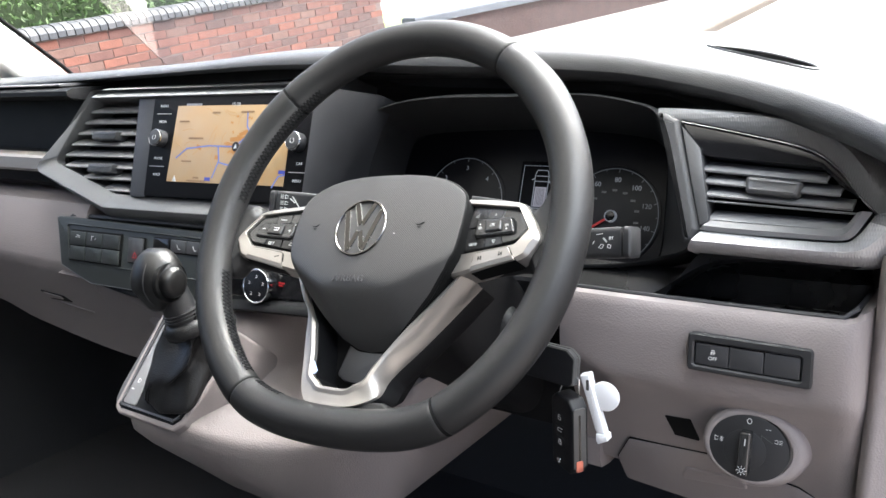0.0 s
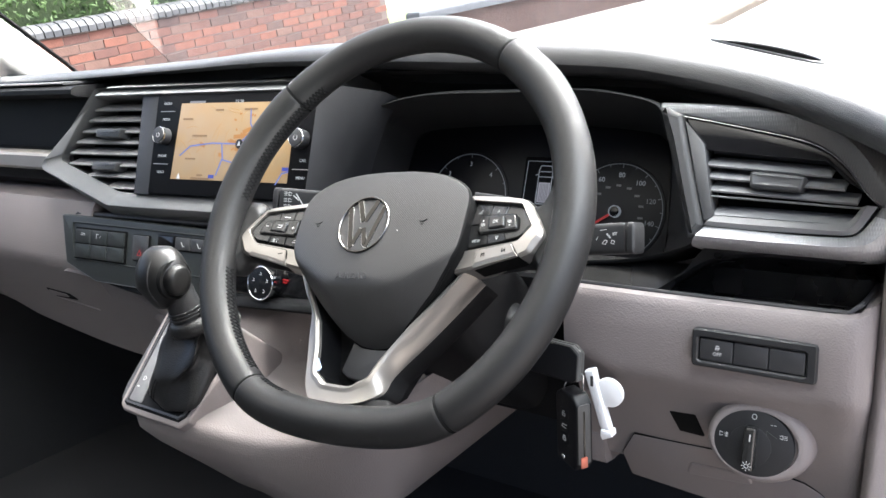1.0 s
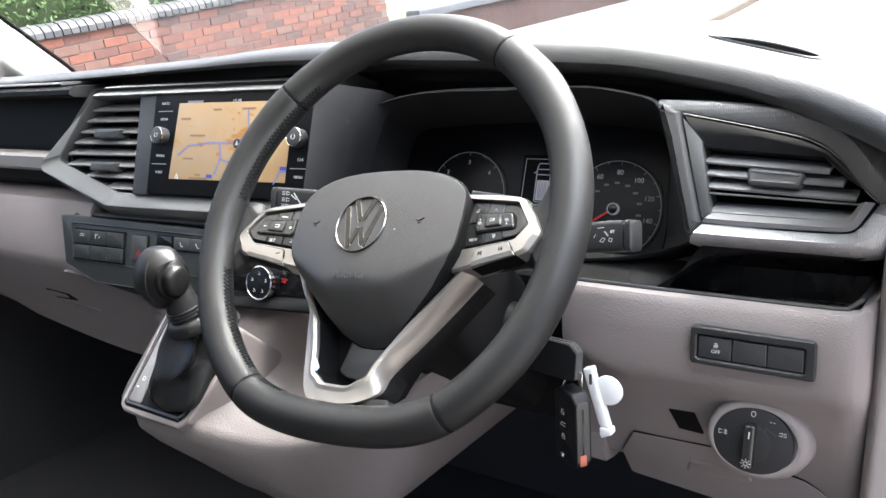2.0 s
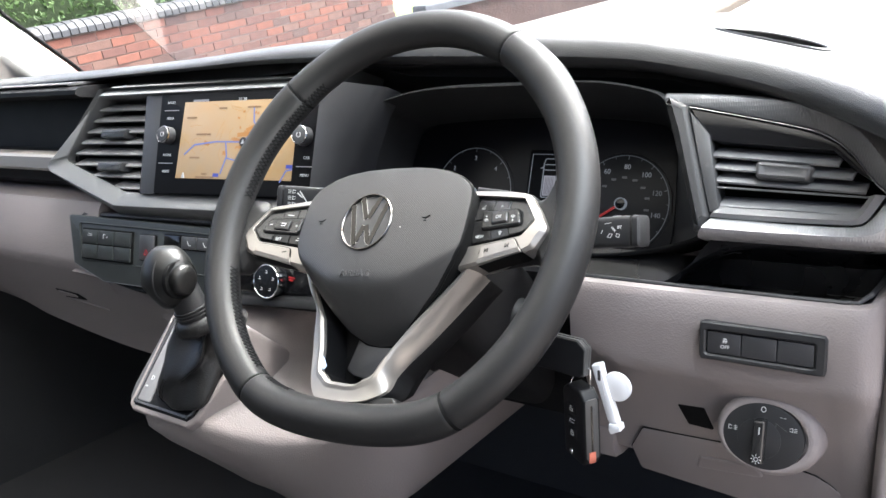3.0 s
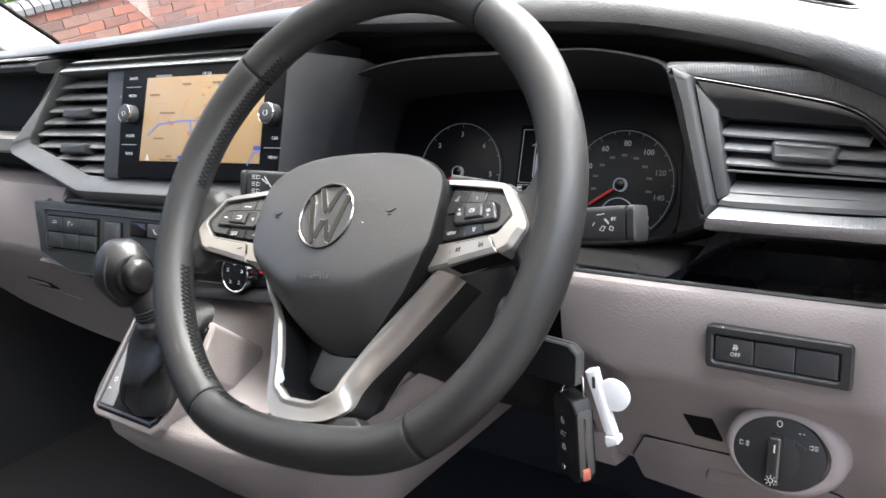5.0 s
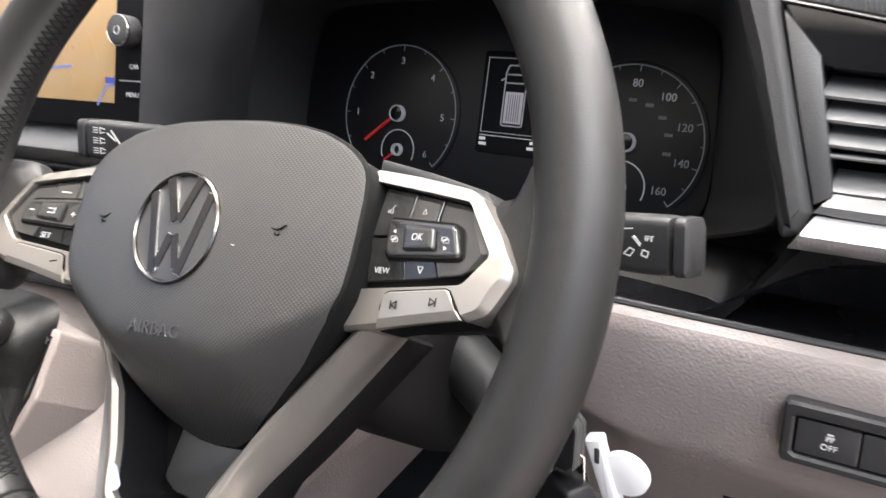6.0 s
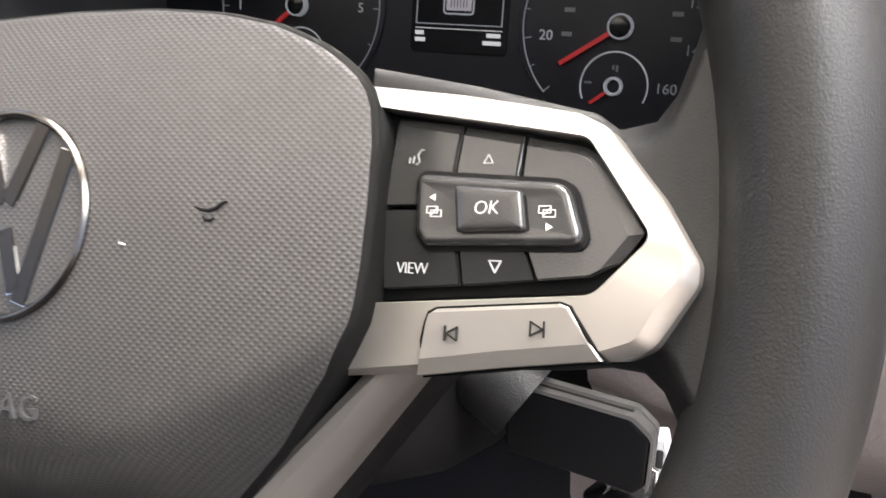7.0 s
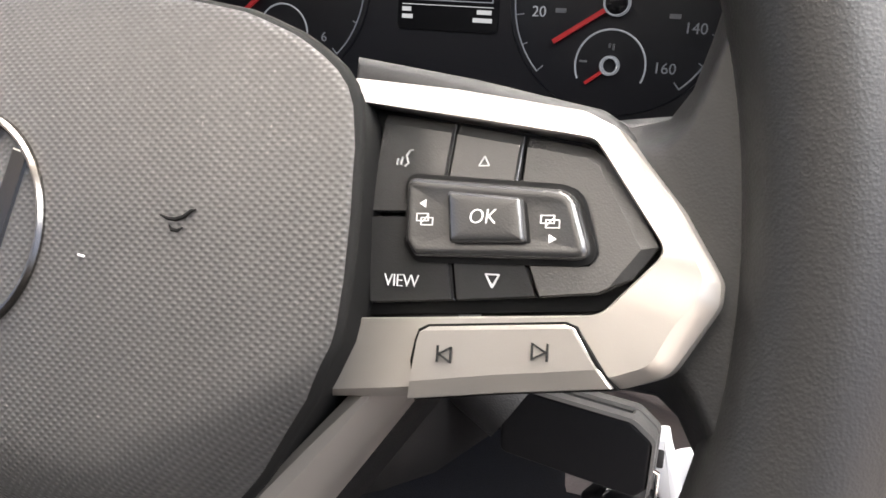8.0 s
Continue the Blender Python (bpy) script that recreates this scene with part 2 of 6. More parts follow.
def ring(bm, outer, inner, z0, z1, bevel=0.0006, inner_z0=None):
    """A flat frame between two outlines of equal count."""
    iz = z0 if inner_z0 is None else inner_z0
    rings = [at_z(outer, z0), at_z(outer, z1 - bevel), at_z(inset(outer, bevel), z1), at_z(inset(inner, -bevel), z1), at_z(inner, z1 - bevel), at_z(inner, iz), at_z(outer, z0)]
    vs = [[bm.verts.new(p) for p in r] for r in rings[:-1]]
    vs.append(vs[0])
    n = len(outer)
    for a, b in zip(vs, vs[1:]):
        for i in range(n):
            j = (i + 1) % n
            bm.faces.new((a[i], a[j], b[j], b[i]))
    return bm


def tube(bm, path, r, n=8, closed=False):
    pts = [Vector(p) for p in path]
    rings, up = [], Vector((0.31, 0.17, 0.94)).normalized()
    for i, p in enumerate(pts):
        a = pts[i - 1] if (i or closed) else pts[i]
        b = pts[(i + 1) % len(pts)] if (i < len(pts) - 1 or closed) else pts[i]
        t = (b - a).normalized()
        s = t.cross(up).normalized()
        v = s.cross(t)
        rr = r(i / max(1, len(pts) - 1)) if callable(r) else r
        rings.append([p + (s * math.cos(2 * math.pi * k / n) + v * math.sin(2 * math.pi * k / n)) * rr for k in range(n)])
    if closed:
        rings.append(rings[0])
        vs = [[bm.verts.new(q) for q in g] for g in rings[:-1]]
        vs.append(vs[0])
        for a, b in zip(vs, vs[1:]):
            for i in range(n):
                bm.faces.new((a[i], a[(i + 1) % n], b[(i + 1) % n], b[i]))
    else:
        loft(bm, rings)
    return bm


def bars(segments, width, z0, z1):
    """Flat raised strokes along line segments ((x0, y0), (x1, y1))."""
    bm = bmesh.new()
    for (a, b) in segments:
        a, b = Vector(a), Vector(b)
        d = (b - a)
        s = Vector((-d.y, d.x)).normalized() * width / 2
        e = d.normalized() * width * 0.3
        loft(bm, [at_z([a - e - s, b + e - s, b + e + s, a - e + s], z0), at_z([a - e - s, b + e - s, b + e + s, a - e + s], z1)])
    return bm


def split_bars(name, segments, width, z0, z1, mat, parent):
    """Strokes that touch one another make one part each."""
    groups = []
    for a, b in segments:
        hit = [g for g in groups if any((Vector(p) - Vector(q)).length < width * 0.8 for s in g for p in s for q in (a, b, (Vector(a) + Vector(b)) / 2)) or any((Vector(p) + Vector(q) - 2 * Vector(e)).length < width * 1.6 for p, q in g for e in (a, b))]
        merged = [(a, b)]
        for g in hit:
            merged = g + merged
            groups.remove(g)
        groups.append(merged)
    for g in groups:
        part(name, bars(g, width, z0, z1), mat, parent)


def lettering(text, size, depth=0.0003, shear=0.0, spacing=1.0, thin=0.0):
    c = bpy.data.curves.new("lettering", "FONT")
    c.body, c.size, c.align_x, c.align_y, c.extrude, c.shear, c.space_character = text, size, "CENTER", "CENTER", depth, shear, spacing
    c.resolution_u, c.offset = 3, -thin
    ob = bpy.data.objects.new("lettering", c)
    scene.collection.objects.link(ob)
    bpy.context.view_layer.update()
    me = bpy.data.meshes.new_from_object(ob.evaluated_get(bpy.context.evaluated_depsgraph_get()))
    bpy.data.objects.remove(ob)
    bpy.data.curves.remove(c)
    return me


def smooth_lerp(xs, ys, x):
    """Smooth curve through rising stations."""
    if x <= xs[0]:
        return ys[0]
    if x >= xs[-1]:
        return ys[-1]
    i = max(k for k in range(len(xs)) if xs[k] <= x)
    h = xs[i + 1] - xs[i]
    def slope(k):
        if k <= 0 or k >= len(xs) - 1:
            return 0.0
        return (ys[k + 1] - ys[k - 1]) / (xs[k + 1] - xs[k - 1])
    t = (x - xs[i]) / h
    return ((2 * t ** 3 - 3 * t * t + 1) * ys[i] + (t ** 3 - 2 * t * t + t) * h * slope(i) + (3 * t * t - 2 * t ** 3) * ys[i + 1] + (t ** 3 - t * t) * h * slope(i + 1))


def span(a, b, n):
    return [a + (b - a) * i / (n - 1) for i in range(n)]

# ---- the cab: floor, roof, sides, windscreen ----
def slab(name, pts_bottom, pts_top, mat, label, kind="structure", category="", parent=None):
    bm = bmesh.new()
    loft(bm, [pts_bottom, pts_top])
    return tagged(part(name, bm, mat, parent, label), category=category, kind=kind)


X_LEFT, X_RIGHT, CAB_BACK, ROOF = -1.32, 0.50, -1.15, 1.45
slab("floor", [(X_LEFT, CAB_BACK, -0.05), (X_RIGHT, CAB_BACK, -0.05), (X_RIGHT, 0.75, -0.05), (X_LEFT, 0.75, -0.05)],
     [(X_LEFT, CAB_BACK, 0.0), (X_RIGHT, CAB_BACK, 0.0), (X_RIGHT, 0.75, 0.0), (X_LEFT, 0.75, 0.0)], M_CARPET, "dark carpeted cab floor under the dashboard", category="floor")
slab("ceiling", [(X_LEFT, CAB_BACK, ROOF), (X_RIGHT, CAB_BACK, ROOF), (X_RIGHT, 0.10, ROOF), (X_LEFT, 0.10, ROOF)],
     [(X_LEFT, CAB_BACK, ROOF + 0.04), (X_RIGHT, CAB_BACK, ROOF + 0.04), (X_RIGHT, 0.10, ROOF + 0.04), (X_LEFT, 0.10, ROOF + 0.04)], M_PILLAR, "pale fabric roof lining of the cab", category="ceiling")
slab("wall_back", [(X_LEFT, CAB_BACK - 0.04, 0), (X_RIGHT, CAB_BACK - 0.04, 0), (X_RIGHT, CAB_BACK, 0), (X_LEFT, CAB_BACK, 0)],
     [(X_LEFT, CAB_BACK - 0.04, ROOF), (X_RIGHT, CAB_BACK - 0.04, ROOF), (X_RIGHT, CAB_BACK, ROOF), (X_LEFT, CAB_BACK, ROOF)], M_MID, "plain bulkhead behind the seats", category="wall")
slab("wall_front", [(X_LEFT, 0.75, 0), (X_RIGHT, 0.75, 0), (X_RIGHT, 0.79, 0), (X_LEFT, 0.79, 0)],
     [(X_LEFT, 0.75, 0.80), (X_RIGHT, 0.75, 0.80), (X_RIGHT, 0.79, 0.80), (X_LEFT, 0.79, 0.80)], M_CARPET, "dark front bulkhead of the footwell", category="wall")
slab("wall_left", [(X_LEFT - 0.05, CAB_BACK, 0), (X_LEFT, CAB_BACK, 0), (X_LEFT, 0.75, 0), (X_LEFT - 0.05, 0.75, 0)],
     [(X_LEFT - 0.05, CAB_BACK, 0.80), (X_LEFT, CAB_BACK, 0.80), (X_LEFT, 0.75, 0.80), (X_LEFT - 0.05, 0.75, 0.80)], M_MID, "grey passenger door below its window", category="wall")


slab("wall_kick", [(X_RIGHT, 0.40, 0.20), (X_RIGHT + 0.05, 0.40, 0.20), (X_RIGHT + 0.05, 0.75, 0.20), (X_RIGHT, 0.75, 0.20)],
     [(X_RIGHT, 0.40, 0.80), (X_RIGHT + 0.05, 0.40, 0.80), (X_RIGHT + 0.05, 0.75, 0.80), (X_RIGHT, 0.75, 0.80)], M_CARPET, "dark side lining of the footwell", category="wall")
slab("wall_right", [(X_RIGHT, CAB_BACK, 0), (X_RIGHT + 0.05, CAB_BACK, 0), (X_RIGHT + 0.05, 0.75, 0), (X_RIGHT, 0.75, 0)],
     [(X_RIGHT, CAB_BACK, 0.20), (X_RIGHT + 0.05, CAB_BACK, 0.20), (X_RIGHT + 0.05, 0.75, 0.20), (X_RIGHT, 0.75, 0.20)], M_CARPET, "dark door sill below the open driver's door", category="wall")


slab("wall_side", [(X_RIGHT, CAB_BACK, 0.20), (X_RIGHT + 0.05, CAB_BACK, 0.20), (X_RIGHT + 0.05, -0.62, 0.20), (X_RIGHT, -0.62, 0.20)],
     [(X_RIGHT, CAB_BACK, ROOF), (X_RIGHT + 0.05, CAB_BACK, ROOF), (X_RIGHT + 0.05, -0.62, ROOF), (X_RIGHT, -0.62, ROOF)], M_DARK, "dark door post behind the driver's seat", category="wall")


slab("wall_door", [(0.56, 0.38, 0.15), (0.60, 0.40, 0.15), (1.46, 0.0, 0.15), (1.43, -0.04, 0.15)],
     [(0.56, 0.38, 0.93), (0.60, 0.40, 0.93), (1.46, 0.0, 0.93), (1.43, -0.04, 0.93)], M_DARK, "dark inner side of the open driver's door", category="wall")


def pillar(name, line, width, depth):
    bm = bmesh.new()
    rings = []
    for c in line:
        rings.append([(c[0] + x, c[1] + y, c[2]) for x, y in fillet([(-width, -depth), (width, -depth), (width, depth), (-width, depth)], 0.02, 4)])
    loft(bm, rings)
    return tagged(part(name, bm, M_PILLAR, None, "pale moulded windscreen pillar trim"), category="pillar", kind="structure")


pillar("pillar_right", [(0.435, 0.36, 0.74), (0.392, 0.042, ROOF)], 0.05, 0.06)
LEFT_EDGE = [(-1.297, 0.66, 0.74), (-1.254, 0.50, 0.868), (-1.22, 0.36, 0.969), (-1.20, 0.20, 1.15), (-1.19, 0.10, ROOF)]
pillar("pillar_left", [(x - 0.125, y - 0.062, z) for x, y, z in LEFT_EDGE], 0.12, 0.06)

glass_pane = bmesh.new()
loft(glass_pane, [[(-1.29, 0.80, 0.845), (0.47, 0.80, 0.845), (0.47, 0.805, 0.845), (-1.29, 0.805, 0.845)],
                  [(-1.204, 0.112, 1.45), (0.406, 0.112, 1.45), (0.406, 0.117, 1.45), (-1.204, 0.117, 1.45)]])
windscreen = tagged(part("window_1", glass_pane, M_GLASS, None, "clear raked windscreen above the dashboard"), category="windscreen", kind="structure")
windscreen.visible_shadow = False
bm = bmesh.new()
tube(bm, [(x, y - 0.002, z) for x, y, z in LEFT_EDGE], 0.004, 8)
tagged(part("trim_seal", bm, M_GAP, None, "black rubber seal beside the windscreen"), category="seal", kind="structure")

# ---- dashboard ----
CREST_X = [-1.32, -0.9, -0.5, -0.3, -0.1, 0.05, 0.14, 0.19, 0.24, 0.29, 0.335, 0.37, 0.43]
CREST_Y = [0.20, 0.20, 0.20, 0.20, 0.20, 0.20, 0.20, 0.198, 0.188, 0.166, 0.132, 0.098, 0.03]
CREST_Z = [0.846, 0.848, 0.856, 0.864, 0.864, 0.858, 0.851, 0.842, 0.832, 0.820, 0.808, 0.797, 0.775]


def crest(x):
    return smooth_lerp(CREST_X, CREST_Y, x), smooth_lerp(CREST_X, CREST_Z, x)


dashboard = thing("dashboard", Matrix.Identity(4), "van dashboard with black grained top and grey lower mouldings", "dashboard")
bm = bmesh.new()
rings = []
for x in span(X_LEFT, 0.43, 90):
    y, z = crest(x)
    k = smooth_lerp([-0.55, -0.30, -0.05, 0.25], [0.22, 0.5, 1.0, 1.0], x)
    lip = [(y + 0.055, z - 0.006 - 0.026 * k), (y + 0.012, z - 0.006 - 0.024 * k), (y + 0.003, z - 0.005 - 0.021 * k), (y - 0.001, z - 0.004 - 0.016 * k), (y, z - 0.003 - 0.010 * k), (y + 0.004, z - 0.0015 - 0.005 * k), (y + 0.011, z - 0.0005 - 0.001 * k), (y + 0.024, z + 0.0020), (y + 0.045, z + 0.0040)]
    far = [(y + 0.09, z + 0.0045), (y + 0.18, z + 0.0045), (0.55, z + 0.006), (0.82, max(z + 0.006, 0.835)), (0.82, 0.76)]
    rings.append([(x, yy, zz) for yy, zz in lip + far])
loft(bm, rings)
part("top_pad", bm, M_PAD, dashboard, "black grained soft dashboard top")



def pad_z(x, y):
    cy, z = crest(x)
    pts = [(cy, z - 0.003), (cy + 0.024, z + 0.002), (cy + 0.045, z + 0.004), (cy + 0.09, z + 0.0045), (cy + 0.18, z + 0.0045), (0.55, z + 0.006), (0.82, 0.84)]
    for (a, h), (b, k) in zip(pts, pts[1:]):
        if a <= y <= b:
            return h + (k - h) * (y - a) / (b - a)
    return z


def on_pad(s, lift):
    """An oval on the pad, scaled by s and raised by lift."""
    out = []
    for i in range(48):
        a = 2 * math.pi * i / 48
        u, v = 0.062 * s * math.cos(a), (0.036 if math.sin(a) > 0 else 0.020) * s * math.sin(a)
        x, y = 0.232 + u * 0.87 + v * 0.50, 0.295 - u * 0.50 + v * 0.87
        out.append((x, y, pad_z(x, y) + lift))
    return out


bm = bmesh.new()
loft(bm, [on_pad(1.0, -0.004), on_pad(1.0, 0.0012), on_pad(0.985, 0.0020), on_pad(0.955, 0.0020), on_pad(0.94, 0.0010), on_pad(0.94, -0.003)], cap0=False, cap1=False)
part("demister_rim", bm, M_PAD, dashboard, "moulded rim of the demister outlet")
# flat near-black oval; the outlet's inner shade is put into its colour
bm = bmesh.new()
loft(bm, [on_pad(0.945, -0.004), on_pad(0.945, 0.0008)])
part("demister_slot", bm, M_HOLE, dashboard, "oval demister outlet, its depth shaded by a near-black plate")

# dark hollow between the pad and the instruments
bm = bmesh.new()
rings = []
for x in span(X_LEFT, 0.40, 60):
    y, z = crest(x)
    zl = smooth_lerp([-0.30, -0.2, -0.16, 0.17, 0.21, 0.42], [0.835, 0.832, 0.822, 0.808, 0.795, 0.765], x) if x > -0.3 else 0.835
    yl = smooth_lerp([-0.3, -0.2, 0.1, 0.19, 0.25, 0.31, 0.36, 0.42], [0.29, 0.27, 0.25, 0.235, 0.228, 0.222, 0.215, 0.21], x)
    rings.append([(x, y + 0.05, z - 0.012), (x, y + 0.03, z - 0.030), (x, max(yl + 0.008, y + 0.022), z - 0.036), (x, yl + 0.002, zl), (x, yl + 0.05, zl - 0.03), (x, 0.5, zl - 0.03), (x, 0.5, z - 0.012)])
loft(bm, rings)
part("hollow", bm, M_DARK, dashboard)

# grey knee moulding on the driver's side, with its fold
KX = [-0.10, 0.10, 0.20, 0.26, 0.32, 0.340, 0.351, 0.358, 0.362]
KY = [0.128, 0.127, 0.125, 0.124, 0.122, 0.120, 0.124, 0.140, 0.18]
bm = bmesh.new()
rings = []
for x in span(0.1135, 0.3495, 50) + span(0.3505, 0.362, 14):
    y = smooth_lerp(KX, KY, x)
    zt = smooth_lerp([-0.1, 0.1, 0.26, 0.345, 0.384], [0.646, 0.647, 0.649, 0.652, 0.660], x)
    fold = smooth_lerp([-0.1, 0.1, 0.17, 0.26, 0.384], [0.588, 0.586, 0.574, 0.574, 0.580], x)
    low = smooth_lerp([-0.1, 0.15, 0.2, 0.3, 0.384], [0.470, 0.462, 0.457, 0.450, 0.445], x)
    rings.append(([(x, y + 0.011, zt - 0.06), (x, y + 0.0115, zt + 0.002)] if x < 0.350 else [(x, y + 0.09, zt + 0.002), (x, y + 0.012, zt + 0.003)]) + [(x, y + 0.004, zt), (x, y, zt - 0.006), (x, y, zt - 0.03), (x, y, fold + 0.014), (x, y + 0.0025, fold + 0.004),
                  (x, y + 0.0100, fold - 0.006), (x, y + 0.0180, fold - 0.018), (x, y + 0.0530, low + 0.02), (x, y + 0.062, low), (x, y + 0.09, low - 0.005), (x, 0.4, low), (x, 0.4, zt - 0.06)])
loft(bm, rings)
part("knee_panel", bm, M_GREY, dashboard, "grey grained lower dashboard moulding")

bm = bmesh.new()
rings = []
for x in span(0.096, 0.128, 8):
    rings.append([(x, yy, zz) for yy, zz in [(0.30, 0.490), (0.186, 0.488), (0.178, 0.483), (0.178, 0.462), (0.182, 0.452), (0.20, 0.448), (0.30, 0.445)]])
loft(bm, rings)
part("knee_strip", bm, M_GREY, dashboard)

bm = bmesh.new()
loft(bm, [[(x, yy, zz) for yy, zz in [(0.30, 0.625), (0.170, 0.620), (0.168, 0.60), (0.180, 0.50), (0.186, 0.484), (0.30, 0.484)]] for x in span(-0.06, 0.1132, 12)])
part("column_panel", bm, M_BINNACLE, dashboard, "dark panel under the steering column")

# grey end of the dashboard by the door
bm = bmesh.new()
rings = []
for z in span(0.43, 0.70, 14):
    t = (z - 0.43) / 0.27
    x0 = 0.353 + 0.008 * t
    rings.append([(x, y, z) for x, y in fillet([(x0, 0.5), (x0, 0.150), (x0 + 0.006, 0.138), (0.47, 0.20), (0.47, 0.5)], [0, 0.006, 0.006, 0.02, 0], 4)])
loft(bm, rings)
part("end_cover", bm, M_GREY, dashboard, "pale grey dashboard end beside the open door")

# passenger side lower moulding
bm = bmesh.new()
rings = []
for x in span(X_LEFT, -0.60, 24):
    zb = smooth_lerp([-1.2, -1.0, -0.89, -0.6], [0.505, 0.495, 0.476, 0.455], x)
    rings.append([(x, yy, zz) for yy, zz in [(0.3, 0.684), (0.140, 0.682), (0.124, 0.678), (0.1175, 0.669), (0.106, 0.625), (0.0985, 0.600), (0.0985, 0.592), (0.1040, 0.578), (0.125, 0.540), (0.143, 0.510), (0.170, zb - 0.020), (0.195, zb - 0.028), (0.3, zb - 0.030)]])
loft(bm, rings)
part("passenger_panel", bm, M_GREY, dashboard, "grey passenger side lower dashboard with glovebox")
latch_at = panel((-0.728, 0.1365, 0.520), 0, -31)
# thin near-black plate draws the shade of the latch recess
latch = part("glovebox_latch", plate(bmesh.new(), fillet([(-0.060, 0.0130), (0.004, 0.0100), (0.018, -0.0020), (-0.046, -0.0050)], 0.002, 3), -0.02, 0.0006, 0.0002), M_GAP, dashboard, "glovebox latch recess, its shade drawn as a near-black plate", latch_at)
part("latch_pull", plate(bmesh.new(), fillet([(-0.054, 0.0105), (-0.006, 0.0080), (-0.002, 0.0020), (-0.046, -0.0010)], 0.002, 3), -0.02, 0.0020, 0.0008), M_GREY, latch)
part("latch_lip", bars([((-0.047, -0.0060), (0.060, -0.0150))], 0.0018, -0.01, 0.0016), M_GREY, latch)
bm = bmesh.new()
rings = []
for x in span(-0.605, -0.36, 12):
    zb = smooth_lerp([-0.605, -0.36], [0.455, 0.447], x)
    rings.append([(x, yy, zz) for yy, zz in [(0.3, 0.60), (0.115, 0.590), (0.112, 0.565), (0.125, 0.540), (0.143, 0.510), (0.170, zb - 0.020), (0.195, zb - 0.028), (0.3, zb - 0.030)]])
loft(bm, rings)
part("under_panel", bm, M_GREY, dashboard)

# centre stack side and the bulge that carries the gear lever
bm = bmesh.new()
rings = []
for x in span(-0.66, 0.01, 56):
    f = smooth_lerp([-0.66, -0.52, -0.42, -0.385, -0.36, -0.26, -0.18, -0.09, -0.025, 0.01], [0.155, 0.135, 0.10, 0.03, -0.012, -0.014, 0.0, 0.02, 0.06, 0.13], x)
    zt = smooth_lerp([-0.66, -0.50, -0.40, -0.25, -0.15, 0.0, 0.075], [0.585, 0.578, 0.572, 0.578, 0.590, 0.598, 0.60], x)
    yt = 0.115 + 0.10 * (x + 0.38)
    yt = min(max(yt, 0.095), 0.16)
    p = smooth_lerp([-0.40, -0.27, -0.22, 0.01], [0.0, 0.0, 1.0, 1.0], x)
    zm = smooth_lerp([-0.66, -0.52, -0.42, -0.37, -0.27, -0.16, -0.06, 0.01], [0.55, 0.535, 0.50, 0.480, 0.482, 0.478, 0.505, 0.555], x)
    zb = smooth_lerp([-0.66, -0.52, -0.42, -0.37, -0.27, -0.215, -0.15, -0.09, -0.06, -0.043, -0.027, -0.015, 0.01], [0.53, 0.515, 0.465, 0.420, 0.392, 0.385, 0.360, 0.380, 0.420, 0.455, 0.490, 0.515, 0.545], x)
    rings.append([(x, 0.4, zt), (x, yt + 0.01, zt), (x, yt, zt - 0.003), (x, (yt + 0.012) * p + (yt * 0.75 + f * 0.25) * (1 - p), zt * 0.75 + zm * 0.25 - 0.002), (x, (yt + 0.008) * p + (yt * 0.45 + f * 0.55) * (1 - p), zt * 0.40 + zm * 0.60 - 0.004),
                  (x, (f * 0.45 + yt * 0.55) * p + (f * 0.85 + yt * 0.15) * (1 - p), zm + (zt - zm) * 0.15 + 0.002), (x, f + 0.006, zm + 0.007), (x, f, zm - 0.004), (x, f + 0.002, zm - 0.018), (x, f * 0.95 + 0.012, zm * 0.55 + zb * 0.45), (x, f * 0.7 + 0.05, zb), (x, f * 0.5 + 0.12, zb - 0.004), (x, 0.4, zb + 0.0)])
loft(bm, rings)
part("console", bm, M_GREY, dashboard, "grey moulded bulge carrying the gear lever", sharp=85)

# ---- outside: road rising ahead, brick walls with blue coping, hedge ----
SLOPE, GROUND0 = 0.14, -0.4
TILT_X = math.atan(SLOPE)


def ground_z(y):
    return GROUND0 + SLOPE * min(max(y, -3.0), 60.0)


def noisy(name, c1, c2, scale, rough=0.9, bump=0.3, dist=0.01):
    m = material(name, c1, rough, 0, scale * 3, bump, dist)
    nt = m.node_tree
    mix = next(n for n in nt.nodes if n.bl_idname == "ShaderNodeMix")
    mix.inputs["A"].default_value, mix.inputs["B"].default_value = (*c1, 1), (*c2, 1)
    next(n for n in nt.nodes if n.bl_idname == "ShaderNodeTexNoise").inputs["Scale"].default_value = scale
    return m


def varied(name, colours, rough, grain, bump, dist):
    """Each piece takes its own shade."""
    m = material(name, colours[0], rough, 0, grain, bump, dist)
    nt = m.node_tree
    info, ramp = nt.nodes.new("ShaderNodeObjectInfo"), nt.nodes.new("ShaderNodeValToRGB")
    ramp.color_ramp.interpolation = "CONSTANT"
    while len(ramp.color_ramp.elements) < len(colours):
        ramp.color_ramp.elements.new(0.5)
    for i, c in enumerate(colours):
        ramp.color_ramp.elements[i].position, ramp.color_ramp.elements[i].color = i / len(colours), (*c, 1)
    nt.links.new(info.outputs["Random"], ramp.inputs["Fac"])
    mul = nt.nodes.new("ShaderNodeMix")
    mul.data_type, mul.blend_type = "RGBA", "MULTIPLY"
    mul.inputs["Factor"].default_value = 0.5
    big = next(n for n in nt.nodes if n.bl_idname == "ShaderNodeTexNoise")
    nt.links.new(ramp.outputs["Color"], mul.inputs["A"])
    nt.links.new(big.outputs["Fac"], mul.inputs["B"])
